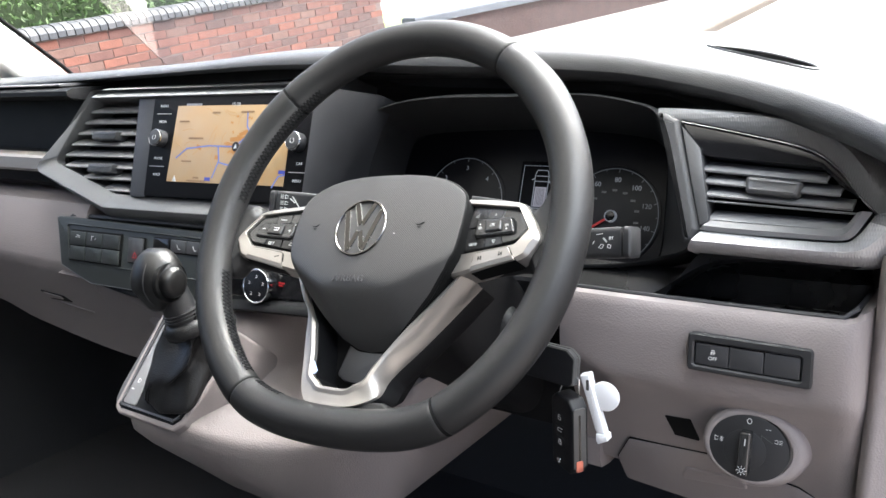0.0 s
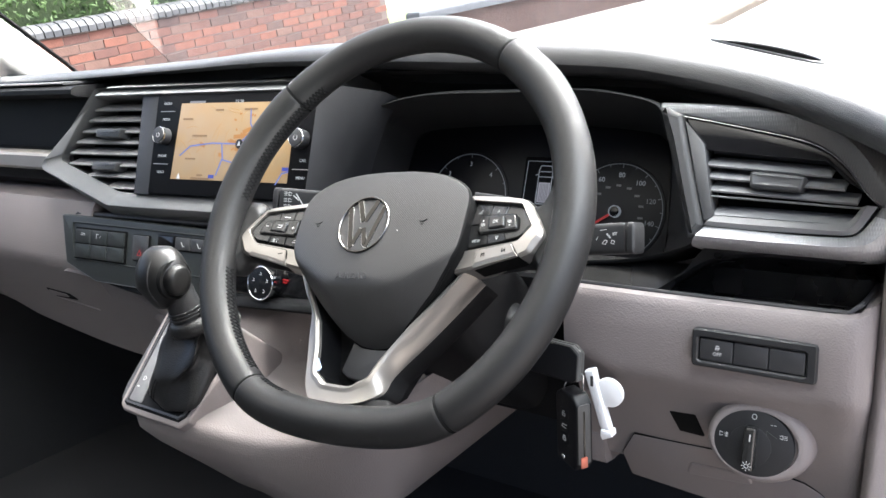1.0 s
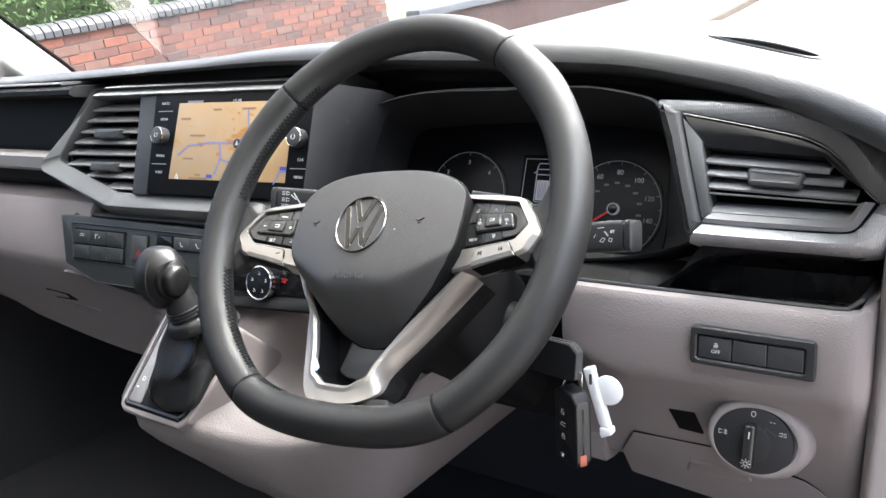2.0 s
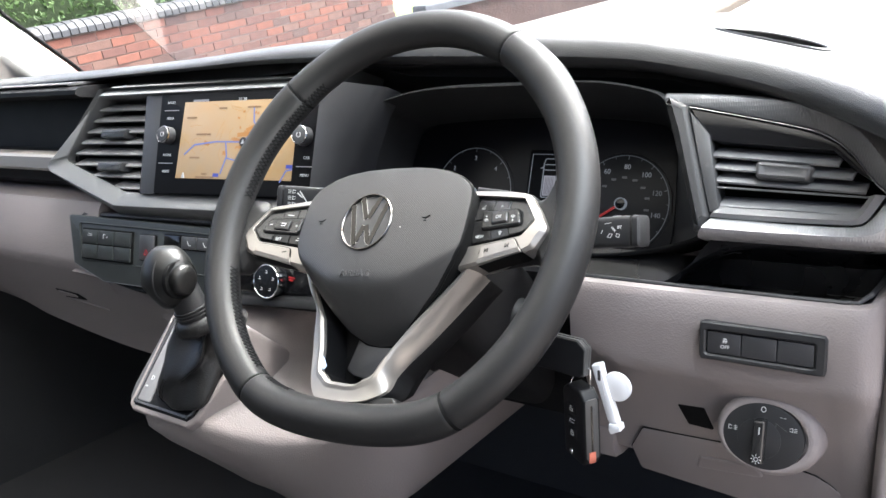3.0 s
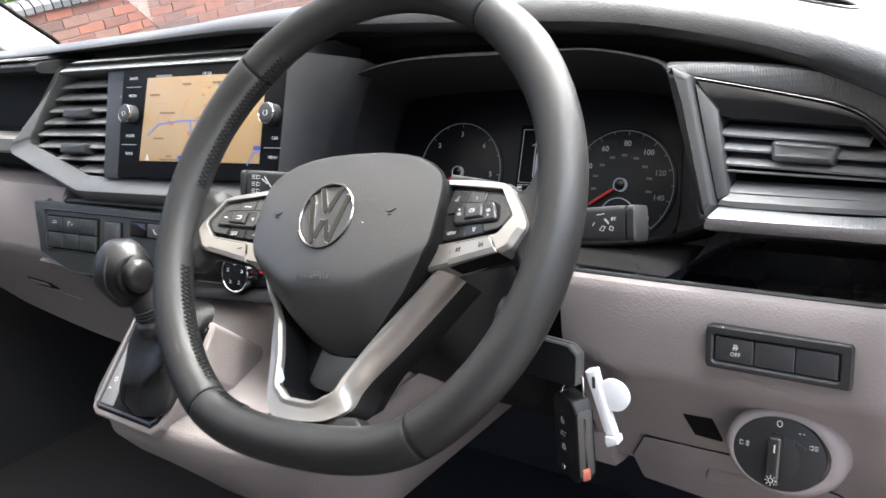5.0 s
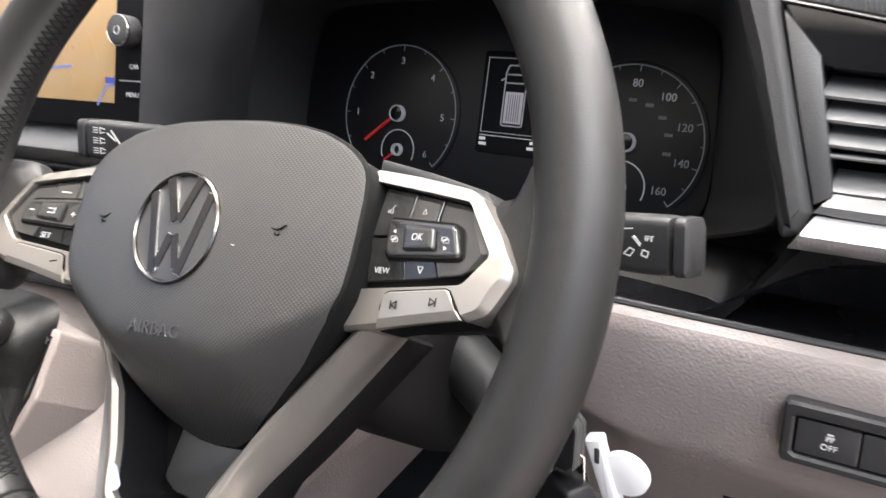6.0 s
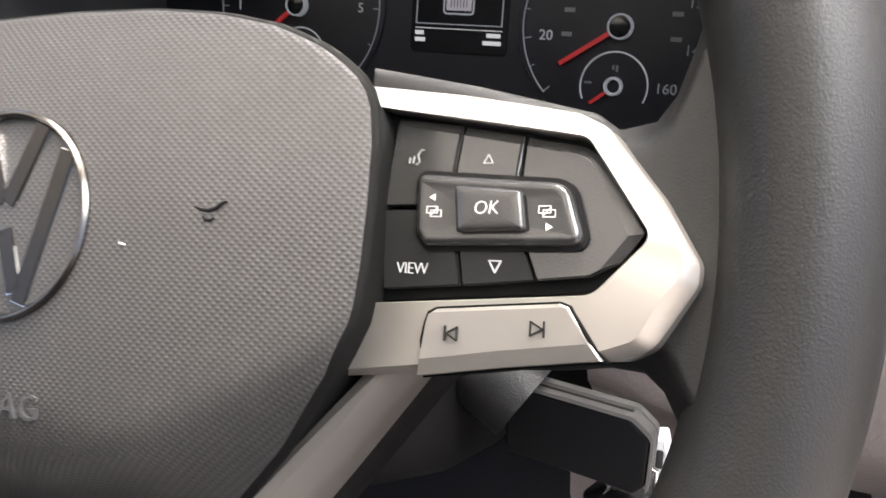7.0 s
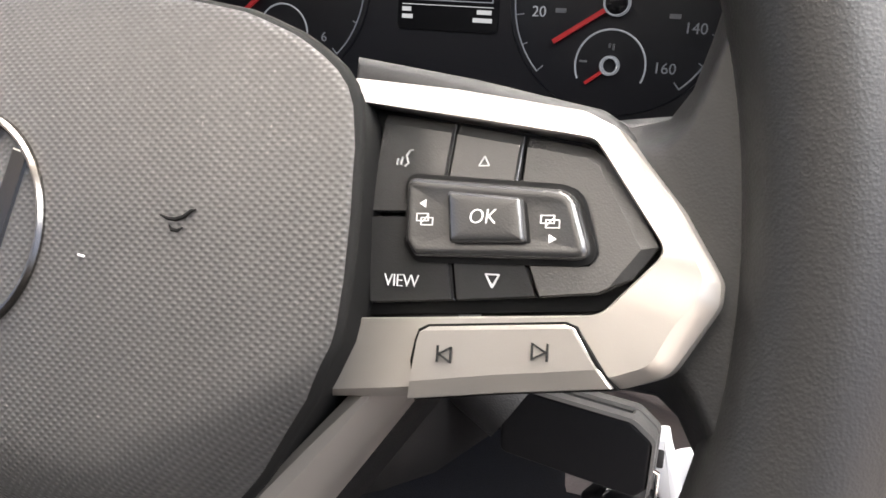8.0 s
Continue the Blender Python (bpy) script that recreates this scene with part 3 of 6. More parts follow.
    nt.links.new(mul.outputs["Result"], nt.nodes["Principled BSDF"].inputs["Base Color"])
    return m


M_ROAD = noisy("pale_paving", (0.24, 0.215, 0.20), (0.19, 0.17, 0.16), 3.0)
M_KERB = noisy("kerb_stone", (0.085, 0.066, 0.046), (0.055, 0.043, 0.031), 6.0)
M_LAWN = noisy("lawn", (0.16, 0.22, 0.04), (0.10, 0.15, 0.03), 5.0)
M_BRICK = varied("red_brick", [(0.175, 0.078, 0.060), (0.140, 0.068, 0.056), (0.215, 0.088, 0.062), (0.110, 0.066, 0.058), (0.17, 0.098, 0.078)], 0.9, 60, 0.4, 0.003)
M_COPING = varied("blue_brick", [(0.075, 0.078, 0.085), (0.10, 0.104, 0.11), (0.055, 0.06, 0.068)], 0.7, 60, 0.4, 0.003)
M_MORTAR = noisy("mortar", (0.15, 0.12, 0.105), (0.11, 0.09, 0.08), 20.0)
M_SHADED_LEAF = noisy("shaded_foliage", (0.020, 0.035, 0.012), (0.045, 0.075, 0.022), 14.0, 0.8)
M_LEAF = noisy("hedge_leaf", (0.07, 0.13, 0.04), (0.13, 0.21, 0.07), 9.0, 0.5)

bm = bmesh.new()
ys = [-60, -3, 0, 10, 30, 60, 300, 2500]
rows = [[bm.verts.new((x, y, ground_z(y) - (0.02 * (y - 60) if y > 60 else 0))) for x in (-2500, -60, -10, 0, 10, 60, 2500)] for y in ys]
for a, b in zip(rows, rows[1:]):
    for i in range(len(a) - 1):
        bm.faces.new((a[i], a[i + 1], b[i + 1], b[i]))
tagged(part("ground", bm, M_ROAD, None, "pale sunlit paving rising ahead of the van"), category="ground", kind="structure")


def sloped(x, y, z=0.0):
    return Matrix.Translation((x, y, ground_z(y) + z)) @ Matrix.Rotation(TILT_X, 4, "X")


bm = bmesh.new()
plate(bm, fillet([(-0.55, -0.06), (-0.10, -0.10), (0.09, -0.02), (0.09, 40), (-0.09, 40), (-0.09, 0.16), (-0.20, 0.12), (-0.55, 0.12)], [0, 0.05, 0.15, 0, 0, 0.1, 0.05, 0], 4), -0.05, 0.09, 0.03, 3)
tagged(part("kerb", bm, M_KERB, None, "brown stone kerb along the road", sloped(-2.66, 7.45)), category="kerb", kind="structure")
bm = bmesh.new()
plate(bm, [(-5, 0), (3.2, 0), (3.2, 7), (-5, 7)], -0.02, 0.02, 0.01)
tagged(part("lawn", bm, M_LAWN, None, "sunlit lawn behind the garden walls", sloped(-9.3, 8.6)), category="lawn", kind="structure")

# garden wall of red brick with a blue brick coping, following the slope
BW, BH, BD = 0.215, 0.065, 0.1025
WALL_TOP = 1.055
wall = thing("garden_wall", sloped(-5.8, 0.0), "red brick garden wall with blue brick coping", "wall")
bm = bmesh.new()
loft(bm, [[(-0.214, -6, -0.2), (-0.006, -6, -0.2), (-0.006, 7.36, -0.2), (-0.214, 7.36, -0.2)], [(-0.214, -6, WALL_TOP), (-0.006, -6, WALL_TOP), (-0.006, 7.36, WALL_TOP), (-0.214, 7.36, WALL_TOP)]])
part("mortar_core", bm, M_MORTAR, wall)
leaf_mesh = bmesh.new()
rng = random.Random(4)
for i in range(20000):
    t = rng.random()
    y = -1.5 + 9.2 * rng.random()
    d = rng.random() ** 0.5
    lump = 0.16 * math.sin(y * 2.3) + 0.12 * math.sin(y * 5.1 + 1.0)
    c = Vector((-0.10 - 0.9 * rng.random() - 0.12 * (1 - d) + lump * 0.4, y, WALL_TOP + 0.02 + (1.5 + lump) * rng.random()))
    if rng.random() < 0.25:
        c.x = -0.10 - 0.12 * rng.random()
    a, b = Vector([rng.uniform(-1, 1) for k in range(3)]).normalized(), Vector([rng.uniform(-1, 1) for k in range(3)])
    b = (b - a * b.dot(a)).normalized()
    L, W = rng.uniform(0.04, 0.085), rng.uniform(0.018, 0.035)
    n = a.cross(b) * 0.01
    v = [leaf_mesh.verts.new(p) for p in (c - a * L / 2, c + b * W / 2 + n, c + a * L / 2, c - b * W / 2 + n)]
    leaf_mesh.faces.new((v[0], v[1], v[2]))
    leaf_mesh.faces.new((v[0], v[2], v[3]))
hedge = thing("hedge", sloped(-5.85, 0.0), "dense green leafy hedge behind the wall", "hedge")
tagged(part("foliage", leaf_mesh, M_LEAF, hedge), kind="stuff")
# solid core of the hedge; shade between the leaves is put into its dark green
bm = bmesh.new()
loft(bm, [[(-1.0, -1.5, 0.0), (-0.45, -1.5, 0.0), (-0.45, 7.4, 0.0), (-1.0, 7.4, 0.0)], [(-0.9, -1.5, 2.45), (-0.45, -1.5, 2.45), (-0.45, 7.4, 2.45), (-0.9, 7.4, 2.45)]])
part("shaded_core", bm, M_SHADED_LEAF, hedge)

far_wall = thing("far_garden_wall", sloped(-6.27, 8.36) @ Matrix.Rotation(radians(-16.7), 4, "Z"), "further red brick garden wall beyond the gateway", "wall")
bm = bmesh.new()
plate(bm, [(-0.11, 0), (0.105, 0), (0.105, 12), (-0.11, 12)], -0.2, 0.425, 0.004)
part("brickwork", bm, noisy("far_brick", (0.085, 0.045, 0.037), (0.055, 0.036, 0.032), 8.0), far_wall)
bm = bmesh.new()
plate(bm, [(-0.15, 0), (0.15, 0), (0.15, 12), (-0.15, 12)], 0.43, 0.54, 0.04, 4)
part("coping", bm, noisy("far_coping", (0.13, 0.14, 0.16), (0.10, 0.11, 0.12), 8.0), far_wall)

# ---- steering wheel ----
RAKE, STEER = 38.0, 6.0
ca, sa, cb, sb = math.cos(radians(RAKE)), math.sin(radians(RAKE)), math.cos(radians(STEER)), math.sin(radians(STEER))
WU, WV, WN = Vector((cb, sb * sa, sb * ca)), Vector((-sb, cb * sa, cb * ca)), Vector((0, -ca, sa))
WHEEL = Matrix(((WU.x, WV.x, WN.x, 0), (WU.y, WV.y, WN.y, 0), (WU.z, WV.z, WN.z, 0.72), (0, 0, 0, 1)))
wheel = thing("steering_wheel", WHEEL, "black leather steering wheel with flattened bottom and satin spokes", "steering wheel")
RIM_R, FLAT = 0.171, -0.1664
RIM_TILT = Matrix.Rotation(0.085, 3, "X") @ Matrix.Rotation(0.048, 3, "Y")


def rim_flat(a):
    """Centre line of the rim in its own plane: a circle whose bottom is flattened."""
    x, y = RIM_R * math.cos(a), RIM_R * 1.038 * math.sin(a)
    low = FLAT + 0.012 * (x / 0.1) ** 2
    k = 0.010
    h = max(k - abs(y - low), 0) / k
    return Vector((x + 0.005, max(y, low) + h * h * k / 4 + 0.0071, -0.0099))


def rim_point(a):
    return RIM_TILT @ rim_flat(a)


def rim_ring(a, squeeze=1.0):
    p, q = rim_flat(a - 0.01), rim_flat(a + 0.01)
    c, t = rim_flat(a), (q - p).normalized()
    out = Vector((t.y, -t.x, 0))
    ang = math.degrees(a) % 360
    grip = max(0, 1 - abs(ang - 40) / 16) + max(0, 1 - abs(ang - 140) / 16)
    ra, rn = 0.0158 + 0.0012 * grip, 0.0160 + 0.0008 * grip
    pts = []
    for k in range(24):
        b = 2 * math.pi * k / 24
        pts.append(RIM_TILT @ (c + out * math.cos(b) * ra * squeeze + Vector((0, 0, 1)) * math.sin(b) * rn * squeeze))
    return pts


SEAMS = [55, 135, 237.5, 304]
for i, s0 in enumerate(SEAMS):
    s1 = SEAMS[(i + 1) % 4] + (360 if i == 3 else 0)
    bm = bmesh.new()
    n = int((s1 - s0) / 2.0) + 4
    angs = [s0 + 0.05, s0 + 0.25, s0 + 0.6] + span(s0 + 1.2, s1 - 1.2, n) + [s1 - 0.6, s1 - 0.25, s1 - 0.05]
    sq = [0.93, 0.965, 0.99] + [1.0] * n + [0.99, 0.965, 0.93]
    loft(bm, [rim_ring(radians(a), s) for a, s in zip(angs, sq)])
    part("rim_cover", bm, M_LEATHER, wheel, sharp=60)

for s0 in SEAMS:
    bm = bmesh.new()
    loft(bm, [rim_ring(radians(s0 + d), q) for d, q in ((-0.45, 0.975), (-0.15, 0.985), (0.15, 0.985), (0.45, 0.975))])
    part("rim_seam", bm, M_GAP, wheel)

# crossed stitches along the inner edge of the rim
bm = bmesh.new()
for a0, a1 in ((126, 172), (196, 234), (240, 252), (308, 344), (8, 51)):
    n = int((a1 - a0) / 1.35)
    for i in range(n):
        for flip in (0, 1):
            q = []
            for da, b in (((0, 190), (1.0, 158)) if 90 < a0 < 270 else ((0, 236), (1.0, 206))):
                a = radians(a0 + (i + (da if not flip else 1 - da)) * 1.35)
                g, c = rim_ring(a, 1.012), rim_point(a)
                f = b / 360 * 24
                q.append(g[int(f)].lerp(g[int(f) + 1], f - int(f)))
            mid = (q[0] + q[1]) / 2
            tube(bm, [q[0], mid + (mid - c).normalized() * 0.0008, q[1]], 0.0006, 5)
tagged(part("stitching", bm, M_STITCH, wheel, "black crossed stitching"), kind="stuff")

# airbag cover: domed top face, crease, lower face turned away
HALF = [(0.0, 0.0535), (0.026, 0.0530), (0.045, 0.0510), (0.060, 0.0475), (0.072, 0.0420), (0.080, 0.0360), (0.0845, 0.0300), (0.0862, 0.020), (0.0866, 0.006), (0.0862, -0.006), (0.0850, -0.0175), (0.0790, -0.0295), (0.064, -0.0486), (0.045, -0.068), (0.028, -0.083), (0.014, -0.0895), (0.0, -0.091)]
outline = HALF + [(-x, y) for x, y in HALF[-2:0:-1]]
outline = [(x * (1.015 if x > 0 else 0.955) + 0.0050, y) for x, y in resample(fillet(outline, 0.004, 2), 120)]
CC = Vector((0.004, -0.012))


def cover_height(x, y, s):
    u = abs(x - 0.0054) - 0.036
    crease = -0.0535 + 0.62 * 0.5 * (u + math.sqrt(u * u + 0.0001))
    h = 0.001 - 0.8 * (x - 0.0054) ** 2 - 2.3 * max(0, y) ** 2 - 1.0 * min(0, y) ** 2
    d = crease - y
    soft = 0.5 * (d + math.sqrt(d * d + 0.000008))
    h -= 1.15 * soft
    return h - 0.0018 * s ** 110


bm = bmesh.new()
rings = []
for s in [0.03, 0.12, 0.22, 0.32, 0.42, 0.52, 0.61, 0.69, 0.76, 0.82, 0.87, 0.91, 0.94, 0.96, 0.972, 0.982, 0.989, 0.994, 1.0]:
    rings.append([(CC.x + (x - CC.x) * s, CC.y + (y - CC.y) * s, cover_height(CC.x + (x - CC.x) * s, CC.y + (y - CC.y) * s, s)) for x, y in outline])
rings.append([(CC.x + (x - CC.x) * 0.965, CC.y + (y - CC.y) * 0.965, z - 0.004) for x, y, z in rings[-1]])
skirt = [rings[-1], [(x, y, -0.055) for x, y, z in rings[-1]]]
loft(bm, rings[:16], cap1=False)
cover = part("airbag_cover", bm, M_AIRBAG, wheel, "charcoal airbag cover with fine diamond relief", sharp=70)

# side of the cover: its shade is put into a near-black colour
bm = bmesh.new()
loft(bm, rings[15:], cap0=False)
part("cover_edge", bm, M_GAP, wheel, "rolled edge of the airbag cover, shade put into its colour", sharp=70)
bm = bmesh.new()
loft(bm, skirt)
part("cover_skirt", bm, M_GAP, wheel)

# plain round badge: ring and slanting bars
BX, BY = -0.0004, 0.0008
badge = bmesh.new()
ring(badge, circle(0.0255, BX, BY, 64), circle(0.0236, BX, BY, 64), -0.003, 0.0020, 0.0007)
part("badge_ring", badge, M_RING, wheel, "chrome badge ring")
for a, b in (((-0.0165, 0.0135), (-0.0075, -0.0185)), ((0.0165, 0.0135), (0.0075, -0.0185)), ((-0.0085, 0.0195), (-0.0015, 0.0035)), ((0.0085, 0.0195), (0.0015, 0.0035)), ((-0.0055, -0.016), (-0.0015, -0.0045)), ((0.0055, -0.016), (0.0015, -0.0045))):
    part("bar_edge", bars([((a[0] * 1.05 + BX, a[1] * 1.05 + BY), (b[0] * 1.05 + BX, b[1] * 1.05 + BY))], 0.0050, -0.002, 0.0009), M_CHROME, wheel)
    part("badge_bar", bars([((a[0] * 1.05 + BX, a[1] * 1.05 + BY), (b[0] * 1.05 + BX, b[1] * 1.05 + BY))], 0.0040, -0.002, 0.0014), M_BADGE, wheel)
part("airbag_lettering", lettering("AIRBAG", 0.0082, 0.0004, 0, 1.12), M_DARK, wheel, "raised AIRBAG lettering", Matrix.Translation((-0.0003, -0.0438, -0.0010)))
for x in (0.0563, -0.0511):
    bm = bmesh.new()
    z = cover_height(x, 0.004, 0) + 0.00015
    tube(bm, [(x - 0.0043, 0.0042, z), (x - 0.0022, 0.0035, z), (x - 0.0004, 0.0034, z), (x + 0.0014, 0.0040, z), (x + 0.0030, 0.0052, z), (x + 0.0040, 0.0054, z)], lambda t: 0.00022 + 0.0003 * math.sin(math.pi * t), 6)
    part("horn_mark", bm, M_GAP, wheel)
    bm = bmesh.new()
    tube(bm, [(x - 0.0020, 0.0022, z), (x - 0.0012, 0.0013, z), (x + 0.0002, 0.0012, z), (x + 0.0012, 0.0018, z)], lambda t: 0.0002 + 0.00026 * math.sin(math.pi * t), 6)
    part("horn_mark", bm, M_GAP, wheel)
part("paint_chip", bars([((0.0343, -0.0047), (0.0354, -0.0049))], 0.00035, -0.001, 0.0008), M_PAINT, wheel)

# spoke switch panels
MA = radians(11.3)
SPOKE = Matrix.Translation((0.09, 0, -0.02)) @ Matrix.Rotation(-MA, 4, "Y")
MIRROR_SPOKE = Matrix.Translation((-0.082, 0, -0.02)) @ Matrix.Rotation(MA, 4, "Y")
CHROME_OUT = [(-0.012, 0.0385), (0.015, 0.0335), (0.043, 0.0272), (0.0495, 0.0236), (0.0610, 0.0092), (0.0683, -0.0030), (0.0680, -0.0072), (0.0604, -0.0194), (0.0530, -0.0222), (0.030, -0.0252), (0.0104, -0.0285), (-0.012, -0.031)]
FIELD = [(-0.008, 0.0310), (0.0459, 0.0206), (0.0590, 0.0016), (0.0485, -0.0092), (-0.008, -0.0136)]


def mirrored(pts, side):
    return [(x * side, y) for x, y in pts]


def spoke_panel(side, m):
    pan = part("switch_panel", plate(bmesh.new(), mirrored(fillet(FIELD, [0, 0.004, 0.003, 0.006, 0], 5), side), -0.012, -0.0034, 0.0004), M_GAP, wheel, "black switch panel in a satin surround", m)
    out = fillet(CHROME_OUT, [0, 0.02, 0.008, 0.006, 0.02, 0.005, 0.005, 0.007, 0.006, 0.02, 0, 0], 8)
    inn = fillet(inset(FIELD, -0.0006), [0, 0.004, 0.003, 0.006, 0], 8)
    mid_c = Vector((0.028, 0.004))
    # both edges met by the same rays from a shared middle

    def by_angle(pts):
        def cast(a):
            d, best = Vector((math.cos(a), math.sin(a))), None
            for i in range(len(pts)):
                p, q = Vector(pts[i - 1]) - mid_c, Vector(pts[i]) - mid_c
                e = q - p
                den = d.x * -e.y + d.y * e.x
                if abs(den) < 1e-12:
                    continue
                s = (p.x * -e.y + p.y * e.x) / den
                u = (d.x * p.y - d.y * p.x) / den
                if s > 0 and -1e-6 <= u <= 1 + 1e-6 and (best is None or s < best):
                    best = s
            return mid_c + d * best
        return [cast(2 * math.pi * i / 360) for i in range(360)]
    o, n = by_angle(out), by_angle(inn)
    rings = [[], [], [], [], [], [], []]
    for i, (a, b) in enumerate(zip(o, n)):
        ang = (i + 180) % 360 - 180
        upper = smooth_lerp([-24, 12, 168, 180], [0, 1, 1, 0], ang)
        gap = (a - b).length
        tip = math.exp(-((ang + 22) / 14) ** 2)
        cut = min(0.0010 * upper + (0.0026 + 0.0010 * tip) * (1 - upper), gap * 0.5)
        tilt = 0.42 * upper
        d = (b - a).normalized()
        c = a + d * cut
        zc = 0.0006 - tilt * (gap - cut) - 0.04 * (1 - upper) * (gap - cut)
        za = zc - cut * (0.9 * upper + 0.85 * (1 - upper))
        e, f = a + d * 0.0003, b - d * 0.0004
        for r, (p, z) in zip(rings, ((a, -0.020), (a, za - 0.0005), (e, za), (c, zc), (f, 0.0006), (b, 0.0001), (b, -0.010))):
            r.append((p.x * side, p.y, z))
    bm = bmesh.new()
    loft(bm, rings, cap0=False, cap1=False)
    part("surround", bm, M_SATIN, pan, "satin silver surround", sharp=18)
    S, B = 0.0003, 0.0020
    pieces = [
        ([(-0.0010, 0.0292), (0.0162, 0.0260), (0.0155, 0.0080), (-0.0010, 0.0080)], [B, S, S, S]),
        ([(0.0170, 0.0258), (0.0314, 0.0229), (0.0308, 0.0090), (0.0163, 0.0090)], [B, S, S, S]),
        ([(0.0322, 0.0227), (0.0452, 0.0201), (0.0497, 0.0168), (0.0582, 0.0024), (0.0538, -0.0034), (0.0482, -0.0062), (0.0372, -0.0074), (0.0345, -0.0014), (0.0462, -0.0011), (0.0475, 0.0010), (0.0448, 0.0088), (0.0420, 0.0118), (0.0316, 0.0133)], [B, B, 0.0028, B, S, S, S, S, S, S, S, S, S]),
        ([(-0.0010, 0.0072), (0.0157, 0.0072), (0.0178, -0.0010), (0.0186, -0.0090), (-0.0010, -0.0106)], [S, S, S, S, S]),
        ([(0.0186, -0.0012), (0.0340, -0.0012), (0.0364, -0.0074), (0.0194, -0.0090)], [S, S, S, S]),
    ]
    for o, ds in pieces:
        # the upper keys lean back, the lower ones forward
        mid = 0.0180 if o[0][1] > 0.01 else -0.0056
        k = 0.16 if o[0][1] > 0.01 else -0.14
        slope = (lambda x, y, mid=mid, k=k: -k * (y - mid)) if len(o) < 8 else (lambda x, y: -0.0013 * math.tanh((y - 0.004) / 0.012))
        part("button", faceted(mirrored(o, side), ds, -0.011, -0.0006, 0.0009, slope), M_BUTTON, pan, sharp=12)
    rocker = [(0.0080, 0.0150), (0.0432, 0.0121), (0.0476, -0.0006), (0.0110, -0.0010), (0.0086, 0.0020)]
    rocker = mirrored(rocker, side)
    radii = [0.0022, 0.0048, 0.0026, 0.0022, 0.0022]
    gap = fillet(inset(rocker, -0.0009), [r + 0.0009 for r in radii], 8)
    part("rocker_gap", plate(bmesh.new(), gap, -0.011, 0.0006, 0.0001), M_GAP, pan)
    bm = bmesh.new()
    r0 = fillet(rocker, radii, 8)
    dished(bm, r0, -0.010, [(0, 0.0008), (0.0002, 0.0016), (0.0006, 0.0022), (0.0011, 0.0025), (0.0016, 0.0026), (0.0021, 0.0025)], 0.0003)
    part("rocker_button", bm, M_BUTTON, pan, sharp=50)
    ok = mirrored([(0.0186, 0.0118), (0.0340, 0.0104), (0.0354, 0.0022), (0.0198, 0.0018)], side)
    part("centre_gap", plate(bmesh.new(), fillet(inset(ok, -0.0006), 0.001, 3), -0.008, 0.0024, 0.0001), M_GAP, pan)
    part("centre_button", dished(bmesh.new(), fillet(ok, 0.0009, 4), -0.008, [(0, 0.0034), (0.0002, 0.0038), (0.0006, 0.0041), (0.0009, 0.0042)], -0.0001), M_BUTTON, pan)
    lp = mirrored([(0.0126, -0.0172), (0.0133, -0.0152), (0.0152, -0.01425), (0.0430, -0.0118), (0.0448, -0.0124), (0.0456, -0.0137), (0.0516, -0.0222), (0.0300, -0.0254), (0.0104, -0.0288)], side)
    lpg = inset(lp[:6] + [(0.04913 * side, -0.0187)] + lp[6:] + [(0.01186 * side, -0.0211)], -0.00045)
    lpg = lpg if area2(lpg) > 0 else lpg[::-1]

    bm = bmesh.new()
    loft(bm, [at_z(lpg, -0.016), [(x, y, 0.0013 - 0.62 * max(0, -y - 0.0185 - 0.0028 * (0.052 - x * side) / 0.042)) for x, y in lpg]])
    part("track_gap", bm, M_GAP, pan)
    part("track_button", faceted(lp, [0.0005, 0.0005, 0.0008, 0.0004, 0.00025, 0.00025, 0.0034, 0.0034, 0.0005], -0.015, 0.0019, 0.0010, lambda x, y: 0.09 * (y + 0.02)), M_SATIN, pan, "satin silver rocker", sharp=14)
    return pan


right_panel = spoke_panel(1, SPOKE)
left_panel = spoke_panel(-1, MIRROR_SPOKE)


def tri(x, y, w, h):
    return [((x - w / 2, y - h / 2), (x + w / 2, y - h / 2)), ((x + w / 2, y - h / 2), (x, y + h / 2)), ((x, y + h / 2), (x - w / 2, y - h / 2))]


def printed(parent, segs, width, z, mat=None, name="symbol"):
    split_bars(name, segs, width, z - 0.0003, z + 0.0001, mat or M_PAINT, parent)


printed(right_panel, [((0.0042, 0.0178), (0.0044, 0.0190)), ((0.0052, 0.0178), (0.0055, 0.0193)), ((0.0064, 0.0196), (0.0072, 0.0206)), ((0.0064, 0.0196), (0.0069, 0.0180)), ((0.0069, 0.0180), (0.0062, 0.0174)), ((0.0072, 0.0206), (0.0078, 0.0207))], 0.0002, -0.0002, M_FADED)
printed(right_panel, tri(0.0241, 0.0180, 0.0022, 0.0018), 0.00022, -0.0004, M_FADED)
printed(right_panel, [((x, -y - 0.0093), (u, -v - 0.0093)) for (x, y), (u, v) in tri(0.0273, -0.0045, 0.0028, 0.0024)], 0.00034, -0.0004)
for x, y, up in ((0.0133, 0.0064, 1), (0.0395, 0.0062, -1)):
    box = rect(0.0026, 0.0014, x - 0.0005, y + 0.0004)
    box2 = rect(0.0026, 0.0014, x + 0.0005, y - 0.0004)
    segs = [(box[i - 1], box[i]) for i in range(4)] + [(box2[i - 1], box2[i]) for i in range(4)] + [((x - 0.0008, y - 0.0008), (x + 0.0008, y + 0.0008))]
    printed(right_panel, segs, 0.00016, 0.0024)
    ax, ay = x - 0.0006 * up, y + 0.0031 * up
